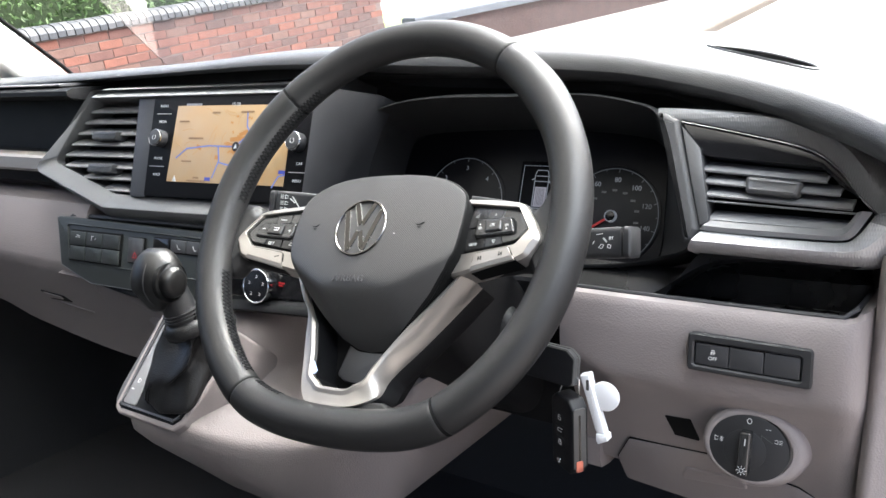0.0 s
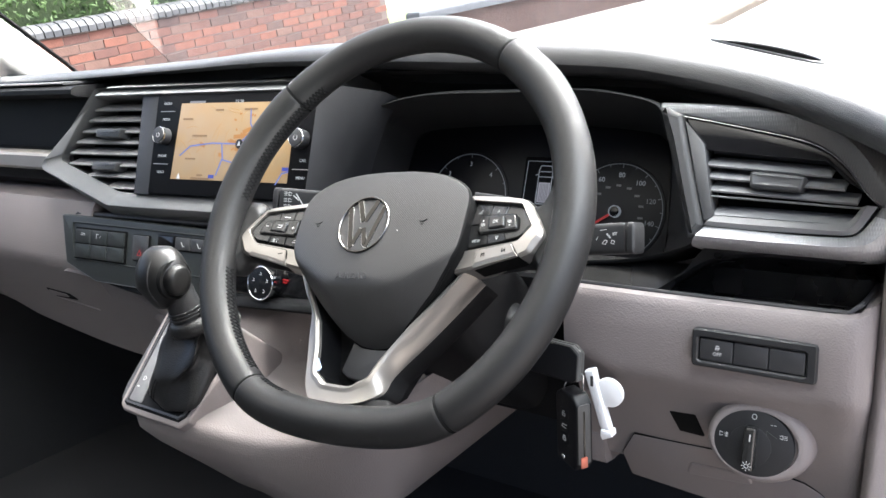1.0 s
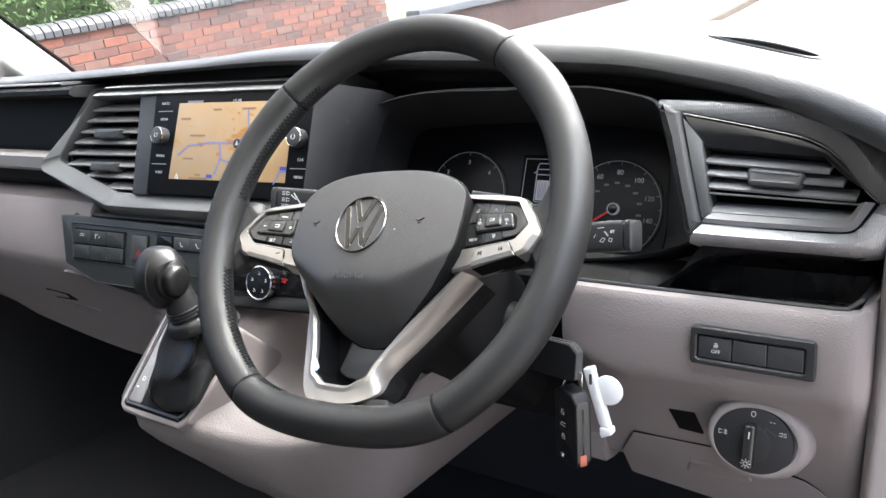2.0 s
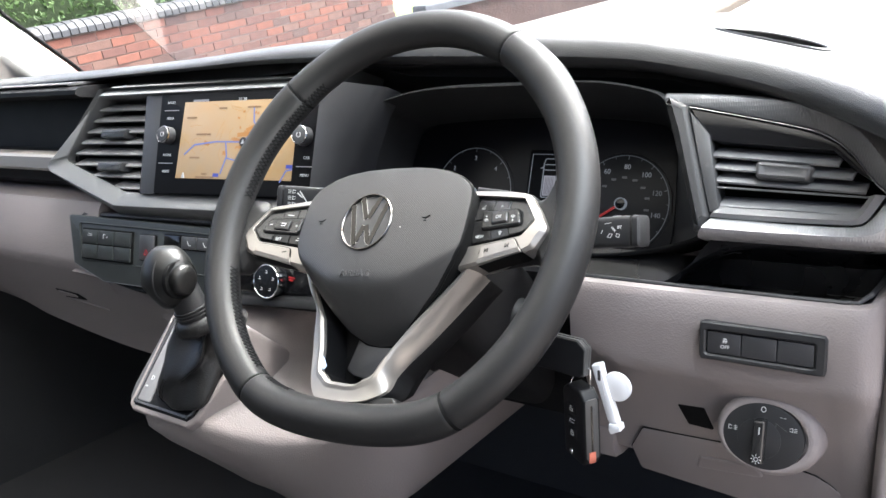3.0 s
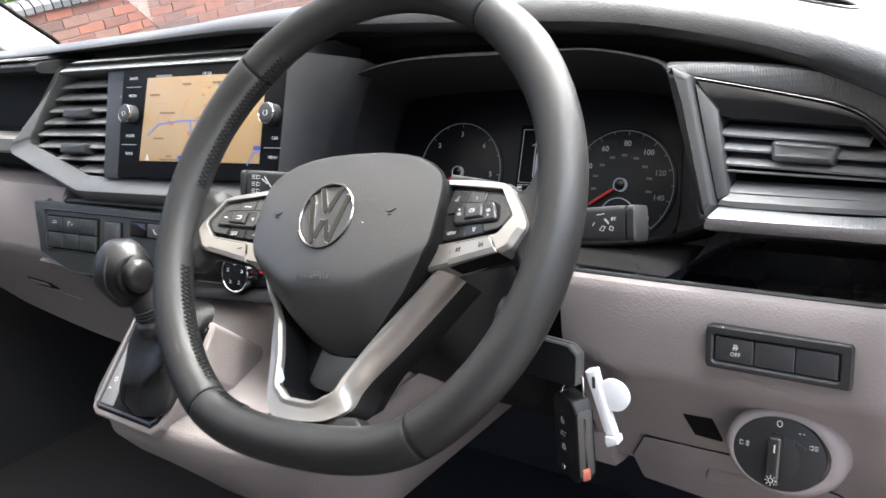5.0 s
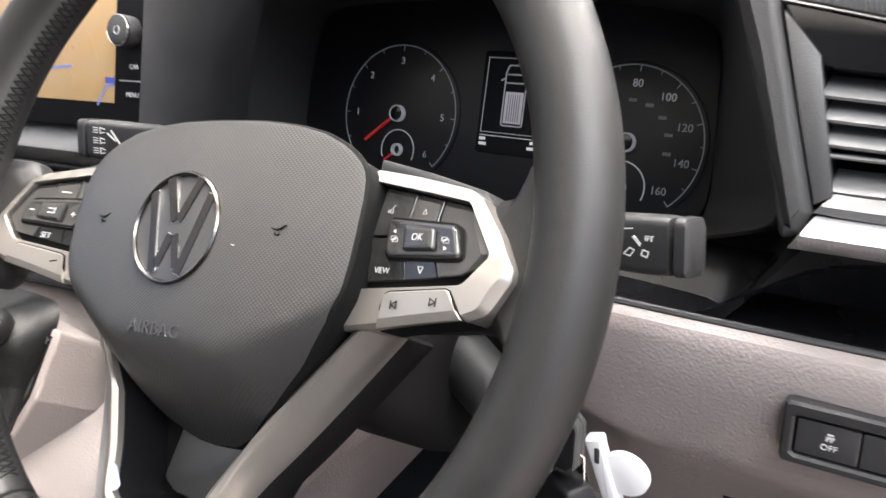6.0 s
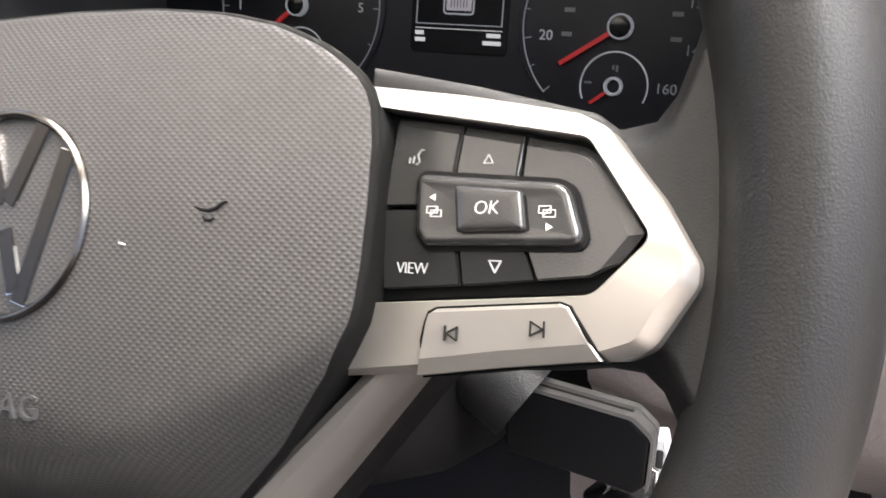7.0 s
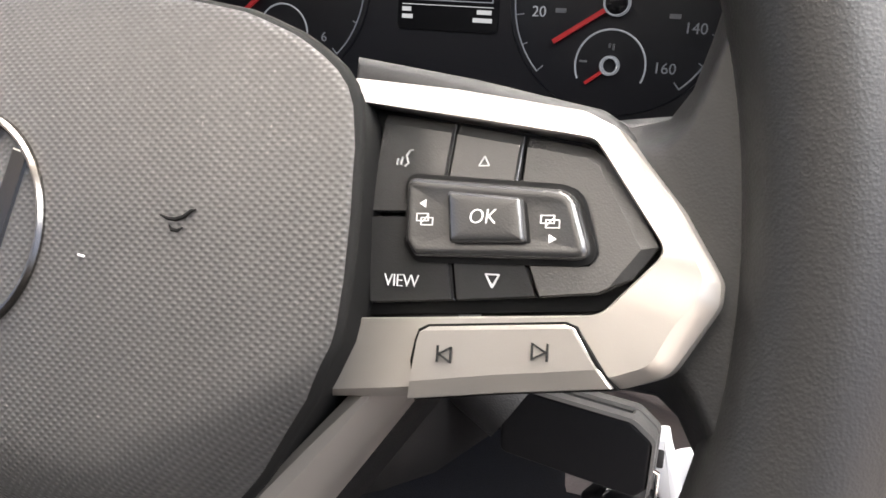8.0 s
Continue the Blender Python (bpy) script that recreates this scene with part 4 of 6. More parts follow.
    part("arrow", plate(bmesh.new(), [(ax - 0.0008 * up, ay), (ax + 0.0007 * up, ay - 0.0008 * up), (ax + 0.0007 * up, ay + 0.0008 * up)], 0.0020, 0.0025, 0.00005), M_PAINT, right_panel)
part("ok_label", lettering("OK", 0.0040, 0.0001, 0.12, 1.0, 0.00006), M_PAINT, right_panel, "", Matrix.Translation((0.0268, 0.0067, 0.0043)))
part("view_label", lettering("VIEW", 0.0037, 0.0001, 0.0, 0.92, 0.00007), M_PAINT, right_panel, "", Matrix.Translation((0.0070, -0.0058, -0.0004)))
for x, y, d in ((0.0195, -0.0192, -1), (0.0388, -0.0170, 1)):
    printed(right_panel, [((x + 0.0015 * d, y - 0.0015), (x + 0.0015 * d, y + 0.0015)), ((x + 0.0012 * d, y), (x - 0.0014 * d, y + 0.0014)), ((x - 0.0014 * d, y + 0.0014), (x - 0.0014 * d, y - 0.0014)), ((x - 0.0014 * d, y - 0.0014), (x + 0.0012 * d, y))], 0.00032, 0.0024, M_INK)
part("set_label", lettering("SET", 0.0042, 0.0001, 0.12), M_PAINT, left_panel, "", Matrix.Translation((-0.030, -0.0058, -0.0004)))
printed(left_panel, [((-0.0400, 0.006), (-0.0375, 0.006)), ((-0.0130, 0.006), (-0.0105, 0.006)), ((-0.01175, 0.0048), (-0.01175, 0.0072)), ((-0.028, 0.0055), (-0.024, 0.0055)), ((-0.028, 0.0078), (-0.024, 0.0078)), ((-0.024, 0.0055), (-0.0235, 0.0085))], 0.0004, 0.0042)
printed(left_panel, [((-0.011, -0.006), (-0.004, -0.006)), ((-0.010, -0.0040), (-0.005, -0.0040)), ((-0.0075, -0.0080), (-0.0075, -0.0030))], 0.0005, -0.0004)
printed(left_panel, [((-0.027, 0.0180), (-0.021, 0.0180))], 0.0006, -0.0004)
printed(left_panel, [((-0.040, -0.0165), (-0.036, -0.0155)), ((-0.020, -0.0190), (-0.016, -0.0180))], 0.0007, 0.0021, M_INK)

# black back shells of the spokes, seen over the surrounds
for side, m in ((1, SPOKE), (-1, MIRROR_SPOKE)):
    o = fillet(mirrored([(-0.014, 0.020), (0.046, 0.016), (0.0525, 0.0215), (0.0445, 0.0288), (0.0155, 0.0372), (-0.014, 0.0445)], side), [0, 0, 0.004, 0.006, 0.02, 0], 4)
    part("back_shell", plate(bmesh.new(), o, -0.026, -0.0062, 0.004, 4), M_EDGE, wheel, "", m)

# leather-covered spoke roots between the panels and the rim
for s in (1, -1):
    bm = bmesh.new()
    rings = []
    for u, up, dn, top in ((0.112, 0.0290, -0.027, -0.0260), (0.130, 0.0285, -0.0255, -0.0195), (0.140, 0.0272, -0.0240, -0.0170), (0.147, 0.0285, -0.0245, -0.0158), (0.1510, 0.0340, -0.0280, -0.0150), (0.1540, 0.0430, -0.0340, -0.0142), (0.1570, 0.0540, -0.0420, -0.0134), (0.1610, 0.0660, -0.0520, -0.0126), (0.1660, 0.0740, -0.0560, -0.0120), (0.1720, 0.070, -0.050, -0.0140)):
        x, bot = u * s + (0.0 if s > 0 else 0.006), -0.034
        if s < 0:
            up, dn = min(up, 0.036), max(dn, -0.036)
            top += 0.006 * (u - 0.112) / 0.05
        mid_y = (up + dn) / 2
        rings.append([(x, y, z) for y, z in fillet([(dn, bot), (up, bot), (up, top - 0.010), (up * 0.72 + mid_y * 0.28, top), (dn * 0.72 + mid_y * 0.28, top), (dn, top - 0.010)], 0.008, 5)])
    loft(bm, rings)
    part("spoke_root", bm, M_LEATHER, wheel, sharp=80)

# lower spoke: satin V surround with a black back shell and a black inside
V_OUT = [(0.0930, -0.0280, -0.0510), (0.0716, -0.0576, -0.0500), (0.0520, -0.0834, -0.0490), (0.0390, -0.1010, -0.0465), (0.0335, -0.1140, -0.0420), (0.0345, -0.1285, -0.0330), (0.0200, -0.1390, -0.0270), (0.0000, -0.1420, -0.0260), (-0.0180, -0.1424, -0.0260), (-0.0290, -0.1405, -0.0260), (-0.0346, -0.1351, -0.0262), (-0.0390, -0.1260, -0.0266), (-0.0450, -0.1050, -0.0275), (-0.0505, -0.0850, -0.0280), (-0.0552, -0.0650, -0.0275), (-0.0663, -0.0500, -0.0265), (-0.0821, -0.0235, -0.0250)]
V_IN = [(0.0905, -0.0270, -0.0238), (0.0700, -0.0470, -0.0285), (0.0500, -0.0690, -0.0305), (0.0380, -0.0870, -0.0295), (0.0275, -0.1075, -0.0270), (0.0232, -0.1190, -0.0256), (0.0150, -0.1245, -0.0250), (0.0055, -0.1288, -0.0250), (-0.0110, -0.1286, -0.0250), (-0.0200, -0.1278, -0.0250), (-0.0260, -0.1235, -0.0250), (-0.0325, -0.1180, -0.0252), (-0.0375, -0.0990, -0.0260), (-0.0440, -0.0800, -0.0260), (-0.0485, -0.0690, -0.0258), (-0.0600, -0.0525, -0.0250), (-0.0747, -0.0287, -0.0240)]


def along(pts, n):
    ks = list(range(len(pts)))
    return [Vector([smooth_lerp(ks, [p[c] for p in pts], t) for c in range(3)]) for t in span(0, len(pts) - 1, n)]


vo, vi = along(V_OUT, 90), along(V_IN, 90)
rings, shell = [], []
for a, b in zip(vo, vi):
    d = (b - a)
    d = Vector((d.x, d.y, 0)).normalized()
    back = Vector((0, 0, 1))
    bulge = min(0.0055, abs(a.z - b.z) * 0.2)
    w = min(0.0036, (Vector((a.x, a.y)) - Vector((b.x, b.y))).length * 0.4)
    c = b - d * w - back * w * 0.25
    rings.append([a - back * 0.004, a - back * 0.0006, a.lerp(c, 0.03) + back * 0.0002, a.lerp(c, 0.3) - d * bulge * 0.5, a.lerp(c, 0.6) - d * bulge * 0.6, a.lerp(c, 0.9) - d * bulge * 0.2, c - d * 0.0002, c + d * 0.0003 + back * 0.0002, b - d * 0.0004, b + d * 0.0001 - back * 0.0003, b + d * 0.0022 - back * 0.0018, b + d * 0.0022 - back * 0.006])
    shell.append([a - back * 0.0025 + d * 0.0005, a - back * 0.004 - d * 0.0006, a - back * 0.024 - d * 0.001, a - back * 0.030 + d * 0.004, b + d * 0.003 - back * 0.034, b + d * 0.003 - back * 0.0055])
bm = bmesh.new()
loft(bm, rings)
part("lower_spoke_trim", bm, M_SATIN, wheel, "satin silver lower spoke trim", sharp=30)
bm = bmesh.new()
loft(bm, shell)
part("spoke_shell", bm, M_BINNACLE, wheel, sharp=40)
inside = [(p.x, p.y) for p in vi[8:-8:4]]
bm = bmesh.new()
plate(bm, inside, -0.085, -0.058, 0.003)
part("lower_spoke", bm, M_BINNACLE, wheel)
bm = bmesh.new()
plate(bm, fillet([(-0.052, -0.152), (0.060, -0.152), (0.050, -0.138), (0.043, -0.1330), (0.020, -0.134), (-0.030, -0.134), (-0.042, -0.142)], 0.004, 3), -0.045, -0.0305, 0.003, 3)
part("spoke_foot", bm, M_LEATHER, wheel)
bm = bmesh.new()
plate(bm, fillet([(-0.0170, -0.070), (-0.0192, -0.0809), (-0.0250, -0.1101), (-0.0166, -0.1152), (0.026, -0.120), (0.040, -0.085), (0.050, -0.070)], 0.003, 3), -0.06, -0.050, 0.002)
part("spoke_web", bm, M_DARK, wheel)
film_tab = plate(bmesh.new(), fillet([(-0.0370, -0.1052), (-0.0318, -0.1070), (-0.0262, -0.1145), (-0.0280, -0.1172), (-0.0336, -0.1186)], 0.0012, 3), -0.0275, -0.0268, 0.0002)
part("film_tab", film_tab, M_FILM, wheel, "torn tab of pale blue protective film")
# boss behind the cover
bm = bmesh.new()
loft(bm, [at_z(circle(0.050, 0.004, -0.012, 40), -0.085), at_z(circle(0.056, 0.004, -0.012, 40), -0.055), at_z(circle(0.050, 0.004, -0.012, 40), -0.04)])
part("hub_back", bm, M_BLACK, wheel)

# ---- steering column, stalks ----
column = thing("steering_column", Matrix.Identity(4), "dark plastic steering column shroud under the dashboard", "steering column")
axis = -WN
bm = bmesh.new()
rings = []
for t, hw, up, dn in ((0.05, 0.050, 0.025, -0.045), (0.075, 0.060, 0.030, -0.058), (0.11, 0.064, 0.032, -0.068), (0.17, 0.062, 0.030, -0.074), (0.26, 0.058, 0.028, -0.074)):
    c = Vector((0.010, 0, 0.72)) + axis * t
    rings.append([c + Vector((1, 0, 0)) * x + Vector((0, sa, ca)) * y for x, y in fillet([(-hw, dn), (hw, dn), (hw, up), (-hw, up)], 0.022, 5)])
loft(bm, rings)
part("shroud", bm, M_BINNACLE, column, sharp=50)
bm = bmesh.new()
tube(bm, [(0.055, 0.112, 0.622), (0.080, 0.106, 0.606), (0.096, 0.102, 0.597)], 0.017, 20)
part("ignition_barrel", bm, M_BLACK, column)


def stalk(a, b, label):
    st = thing("column_stalk", Matrix.Identity(4), label, "stalk", "stalks on the steering column")
    a, b = Vector(a), Vector(b)
    bm = bmesh.new()
    rings = []
    d = (b - a).normalized()
    up = Vector((0, 0.25, 0.97))
    side = d.cross(up).normalized()
    up = side.cross(d)
    for t, h, w in ((0, 0.007, 0.007), (0.35, 0.0085, 0.0075), (0.5, 0.0110, 0.008), (0.6, 0.0122, 0.0085), (0.9, 0.0125, 0.0085), (0.94, 0.0120, 0.0080)):
        c = a.lerp(b, t)
        rings.append([c + up * y + side * x for x, y in fillet([(-w, -h), (w, -h), (w, h), (-w, h)], 0.004, 4)])
    loft(bm, rings)
    part("lever", bm, M_BLACK, st)
    bm = bmesh.new()
    rings = []
    for t, s in ((0.955, 0.93), (0.96, 1.03), (0.992, 1.0), (1.0, 0.85)):
        c = a.lerp(b, t)
        rings.append([c + (up * y + side * x) * s for x, y in fillet([(-0.0080, -0.0122), (0.0080, -0.0122), (0.0080, 0.0122), (-0.0080, 0.0122)], 0.004, 4)])
    loft(bm, rings)
    part("end_cap", bm, M_BLACK, st)
    sgn = 1 if b.x > a.x else -1
    face = -side if (-side).y < 0 else side
    r = d * sgn
    fm = Matrix(((r.x, up.x, face.x, 0), (r.y, up.y, face.y, 0), (r.z, up.z, face.z, 0), (0, 0, 0, 1)))
    fm.translation = a.lerp(b, 0.76) + face * 0.0087
    return st, fm


st, fm = stalk((-0.055, 0.125, 0.705), (-0.205, 0.095, 0.712), "black indicator stalk with white headlight symbols")
for i, y in enumerate((0.0065, 0.0, -0.0065)):
    part("lamp_symbol", bars([((-0.016, y + 0.0018), (-0.016, y - 0.0018)), ((-0.016, y + 0.0018), (-0.0125, y + 0.001)), ((-0.016, y - 0.0018), (-0.0125, y - 0.001)), ((-0.0215, y + 0.0015), (-0.018, y + 0.0015)), ((-0.0215, y), (-0.018, y)), ((-0.0215, y - 0.0015), (-0.018, y - 0.0015))], 0.0006, -0.0001, 0.0002), M_PAINT, st, "", fm)
part("lever_symbol", bars([((-0.007, 0.007), (0.004, -0.006)), ((-0.010, 0.005), (-0.004, 0.001)), ((-0.002, -0.006), (0.006, -0.008))], 0.0011, -0.0001, 0.0002), M_PAINT, st, "", fm)
st, fm = stalk((0.055, 0.128, 0.680), (0.1955, 0.1000, 0.7045), "black wiper stalk with white wiper symbols")
part("wiper_symbol", bars([((-0.0095, -0.0050), (-0.0060, -0.0015)), ((-0.0060, -0.0015), (-0.0030, -0.0025)), ((-0.0030, -0.0025), (-0.0055, -0.0060)), ((-0.0055, -0.0060), (-0.0095, -0.0050)), ((-0.0040, 0.0045), (0.0005, 0.0000)), ((-0.0030, 0.0050), (0.0010, 0.0010)),
    ((0.0015, -0.0050), (0.0050, -0.0060)), ((0.0050, -0.0060), (0.0060, -0.0030)), ((0.0060, -0.0030), (0.0025, -0.0020)), ((0.0025, -0.0020), (0.0015, -0.0050)), ((0.0040, 0.0030), (0.0040, 0.0055)), ((0.0052, 0.0030), (0.0052, 0.0055)), ((0.0052, 0.0055), (0.0064, 0.0055)), ((0.0052, 0.0043), (0.0062, 0.0043)), ((0.0076, 0.0030), (0.0076, 0.0055)), ((0.0076, 0.0055), (0.0088, 0.0055)),
    ((-0.0120, 0.0085), (-0.0040, 0.0092)), ((-0.0170, -0.0010), (-0.0150, 0.0020))], 0.0006, -0.0001, 0.0002), M_PAINT, st, "", fm @ Matrix.Translation((0.013, 0, 0)) @ Matrix.Scale(0.78, 4))

# ---- instrument cluster ----
CL = panel((-0.012, 0.302, 0.70), 0, 20)
cluster = thing("instrument_cluster", CL, "black instrument cluster with two round dials and a trip display", "instrument cluster")
inv = CL.inverted()
FRONT = [(-0.206, 0.205, 0.650), (-0.203, 0.205, 0.718), (-0.186, 0.205, 0.756), (-0.166, 0.205, 0.790), (-0.128, 0.205, 0.803), (-0.089, 0.205, 0.809), (-0.045, 0.205, 0.811), (0.021, 0.205, 0.811), (0.082, 0.205, 0.812), (0.111, 0.203, 0.811), (0.138, 0.202, 0.807), (0.164, 0.200, 0.801), (0.175, 0.198, 0.793), (0.185, 0.196, 0.770), (0.201, 0.194, 0.716), (0.207, 0.194, 0.688), (0.190, 0.195, 0.672), (0.10, 0.205, 0.650), (-0.1, 0.21, 0.640)]
BACK = [(-0.175, -0.085), (-0.182, -0.03), (-0.180, 0.010), (-0.172, 0.050), (-0.150, 0.062), (-0.09, 0.067), (-0.045, 0.069), (0.0, 0.070), (0.05, 0.069), (0.09, 0.067), (0.120, 0.064), (0.140, 0.060), (0.150, 0.052), (0.156, 0.030), (0.160, -0.030), (0.160, -0.055), (0.150, -0.078), (0.09, -0.084), (-0.09, -0.086)]
front_local = along([inv @ Vector(p) for p in FRONT + FRONT[:1]], 153)[:-1]
back_local = along([(x, y, 0.0) for x, y in BACK + BACK[:1]], 153)[:-1]
outer = [p + Vector((p.x - 0.005, p.y, 0)).normalized() * 0.004 - Vector((0, 0, 0.003)) for p in front_local]
bm = bmesh.new()
mid = [a.lerp(b, 0.5) for a, b in zip(front_local, back_local)]
loft(bm, [[p - Vector((0, 0, 0.05)) for p in outer], outer, [a.lerp(b, 0.6) + Vector((0, 0, 0.001)) for a, b in zip(outer, front_local)], front_local, mid, back_local], cap0=False, cap1=False)
part("housing", bm, M_HOUSING, cluster, "charcoal binnacle surround", sharp=50)
part("dial_plate", plate(bmesh.new(), [(x, y) for x, y in BACK], -0.01, 0.001, 0.0005), M_FACE, cluster)


def dial(cx, cy, r, a0, a1, numbers, needle_a, small, name):
    pl = part(name, plate(bmesh.new(), circle(r + 0.003, cx, cy, 64), 0.0, 0.0025, 0.001), M_FACE, cluster, "round dial with white scale and red needle")
    bm = bmesh.new()
    n = 60
    o = [(cx + (r) * math.cos(radians(a)), cy + r * math.sin(radians(a)), 0.0032) for a in span(a0, a1, n)]
    tube(bm, o, 0.00042, 6)
    part("scale_ring", bm, G_FADE, pl)
    count = len(numbers)
    ticks = []
    for i in range((count - 1) * 2 + 1):
        a = radians(a0 + (a1 - a0) * i / ((count - 1) * 2))
        l = 0.004 if i % 2 == 0 else 0.0025
        ticks.append(((cx + (r - l) * math.cos(a), cy + (r - l) * math.sin(a)), (cx + r * math.cos(a), cy + r * math.sin(a))))
    split_bars("tick_mark", ticks, 0.0006, 0.0026, 0.0030, G_FADE, pl)
    for i, tx in enumerate(numbers):
        a = radians(a0 + (a1 - a0) * i / (count - 1))
        if tx:
            part("numeral", lettering(tx, 0.0074, 0.0002), G_DIAL if i < 6 else G_FADE, pl, "", Matrix.Translation((cx + (r - 0.0120) * math.cos(a), cy + (r - 0.0120) * math.sin(a), 0.0028)))
    na = radians(needle_a)
    d = Vector((math.cos(na), math.sin(na)))
    part("needle", bars([(Vector((cx, cy)) + d * 0.007, Vector((cx, cy)) + d * (r - 0.016))], 0.0022, 0.0045, 0.0060), G_RED, pl)
    bm = bmesh.new()
    ring(bm, circle(0.0064, cx, cy, 32), circle(0.0055, cx, cy, 32), 0.002, 0.0075, 0.0005)
    part("hub_ring", bm, G_DIAL, pl)
    part("hub_cap", plate(bmesh.new(), circle(0.0055, cx, cy, 32), 0.002, 0.0068, 0.0005), M_GLOSS, pl)
    sx, sy, sr = small
    bm = bmesh.new()
    tube(bm, [(sx + sr * math.cos(radians(a)), sy + sr * math.sin(radians(a)), 0.0033) for a in span(-25, 205, 40)], 0.0005, 6)
    part("small_scale", bm, G_DIAL, pl)
    bm = bmesh.new()
    ring(bm, circle(0.0048, sx, sy, 28), circle(0.0034, sx, sy, 28), 0.002, 0.0062, 0.0004)
    part("small_hub", bm, G_DIAL, pl)
    part("small_needle", bars([((sx - 0.004, sy - 0.0035), (sx - 0.011, sy - 0.009))], 0.0016, 0.004, 0.005), G_RED, pl)
    return pl


dial(-0.0850, -0.0190, 0.0525, 228, -46, ["", "1", "2", "3", "4", "5", "6"], 219, (-0.0825, -0.0470, 0.0155), "rev_counter")
speedo = dial(0.1026, -0.0226, 0.0510, 223, -49, ["", "20", "40", "60", "80", "100", "120", "140", "160"], 214, (0.1020, -0.0522, 0.0172), "speedometer")
split_bars("half_mark", [((0.1028, -0.042), (0.1028, -0.0445)), ((0.1008, -0.042), (0.1008, -0.0435)), ((0.087, -0.0510), (0.090, -0.0510))], 0.0011, 0.0026, 0.0030, G_DIM, speedo)
# dim inner scale of the speedometer
for k in range(9):
    a = radians(190 - 25 * k)
    part("inner_mark", bars([((0.1026 + 0.028 * math.cos(a) - 0.0020, -0.0226 + 0.028 * math.sin(a)), (0.1026 + 0.028 * math.cos(a) + 0.0020, -0.0226 + 0.028 * math.sin(a)))], 0.0022, 0.0026, 0.0029), G_DIM, speedo)
disp = part("trip_display", plate(bmesh.new(), fillet(rect(0.056, 0.074, 0.0148, -0.004), 0.003, 3), 0.0, 0.002, 0.0004), M_SCREEN, cluster, "lit trip display showing a van with an open door")
bm = bmesh.new()
ring(bm, [(0.0397, 0.0282), (-0.0097, 0.0282), (-0.0103, -0.0258), (0.0397, -0.0258)][::-1], [(0.0392, 0.0277), (-0.0092, 0.0277), (-0.0098, -0.0253), (0.0392, -0.0253)][::-1], 0.0015, 0.0026, 0.0001)
part("display_border", bm, G_DIAL, disp)
vx, vy = 0.0145, 0.0025
segs = []
van = fillet([(vx - 0.0085, vy - 0.0225), (vx + 0.0085, vy - 0.0225), (vx + 0.0085, vy + 0.015), (vx + 0.0065, vy + 0.0205), (vx - 0.0065, vy + 0.0205), (vx - 0.0085, vy + 0.015)], 0.002, 3)
for i in range(len(van)):
    segs.append((van[i - 1], van[i]))
segs += [((vx - 0.008, vy + 0.008), (vx + 0.008, vy + 0.008)), ((vx - 0.007, vy + 0.014), (vx + 0.007, vy + 0.014)), ((vx - 0.009, vy + 0.011), (vx - 0.012, vy + 0.0095))]
split_bars("van_drawing", segs, 0.0009, 0.0022, 0.0026, G_DIAL, disp)
part("van_roof", plate(bmesh.new(), rect(0.0145, 0.0225, vx, vy - 0.0095), 0.0018, 0.0023, 0.0001), glow("display_grey", (0.42, 0.40, 0.46), 0.5), disp)
part("van_roof_line", bars([((vx - 0.0045 + 0.0018 * i, vy - 0.019), (vx - 0.0045 + 0.0018 * i, vy)) for i in range(6)], 0.0004, 0.0023, 0.0025), M_FACE, disp)
part("open_door", bars([((vx + 0.009, vy + 0.0085), (vx + 0.0165, vy + 0.0045))], 0.0024, 0.0022, 0.0026), G_DIAL, disp)
split_bars("readout", [((-0.0097, -0.0305), (-0.0060, -0.0305)), ((-0.0097, -0.0342), (-0.0050, -0.0342)), ((0.0320, -0.0305), (0.0385, -0.0305)), ((0.0300, -0.0345), (0.0390, -0.0345))], 0.0022, 0.0022, 0.0026, G_LABEL, disp)
part("display_rule", bars([((-0.0103, -0.0280), (0.0400, -0.0280))], 0.0004, 0.0022, 0.0026), G_LABEL, disp)
bm = bmesh.new()
plate(bm, fillet(rect(0.05, 0.012, 0.0, -0.082), 0.002, 3), 0.0, 0.03, 0.002)
part("lower_lip", bm, M_BLACK, cluster)

# ---- infotainment unit ----
SC = panel((-0.3425, 0.158, 0.766), 4, 19)
unit = thing("infotainment_unit", SC, "gloss black infotainment unit showing a navigation map", "car radio")
part("fascia", plate(bmesh.new(), fillet([(-0.1375, -0.072), (0.131, -0.070), (0.133, 0.0555), (-0.1405, 0.0565)], 0.003, 4), -0.03, 0.0, 0.0015), M_SCREEN, unit)
M_MAP = glow("map_land", (0.80, 0.54, 0.28), 0.40)
nt = M_MAP.node_tree
tc, nz, rp = nt.nodes.new("ShaderNodeTexCoord"), nt.nodes.new("ShaderNodeTexNoise"), nt.nodes.new("ShaderNodeValToRGB")
nz.inputs["Scale"].default_value, nz.inputs["Detail"].default_value = 45, 5
rp.color_ramp.elements[0].position, rp.color_ramp.elements[0].color = 0.42, (0.74, 0.52, 0.29, 1)
rp.color_ramp.elements[1].position, rp.color_ramp.elements[1].color = 0.72, (0.80, 0.44, 0.15, 1)
nt.links.new(tc.outputs["Object"], nz.inputs["Vector"])
nt.links.new(nz.outputs["Fac"], rp.inputs["Fac"])
nt.links.new(rp.outputs["Color"], nt.nodes["Principled BSDF"].inputs["Emission Color"])
screen = part("map_screen", plate(bmesh.new(), [(-0.0975, -0.0520), (0.097, -0.0510), (0.097, 0.0440), (-0.0935, 0.0440)], -0.002, 0.0004, 0.0001), M_MAP, unit, "lit navigation map in sandy orange")
G_ROADS = glow("map_road", (0.20, 0.28, 0.75), 0.5)
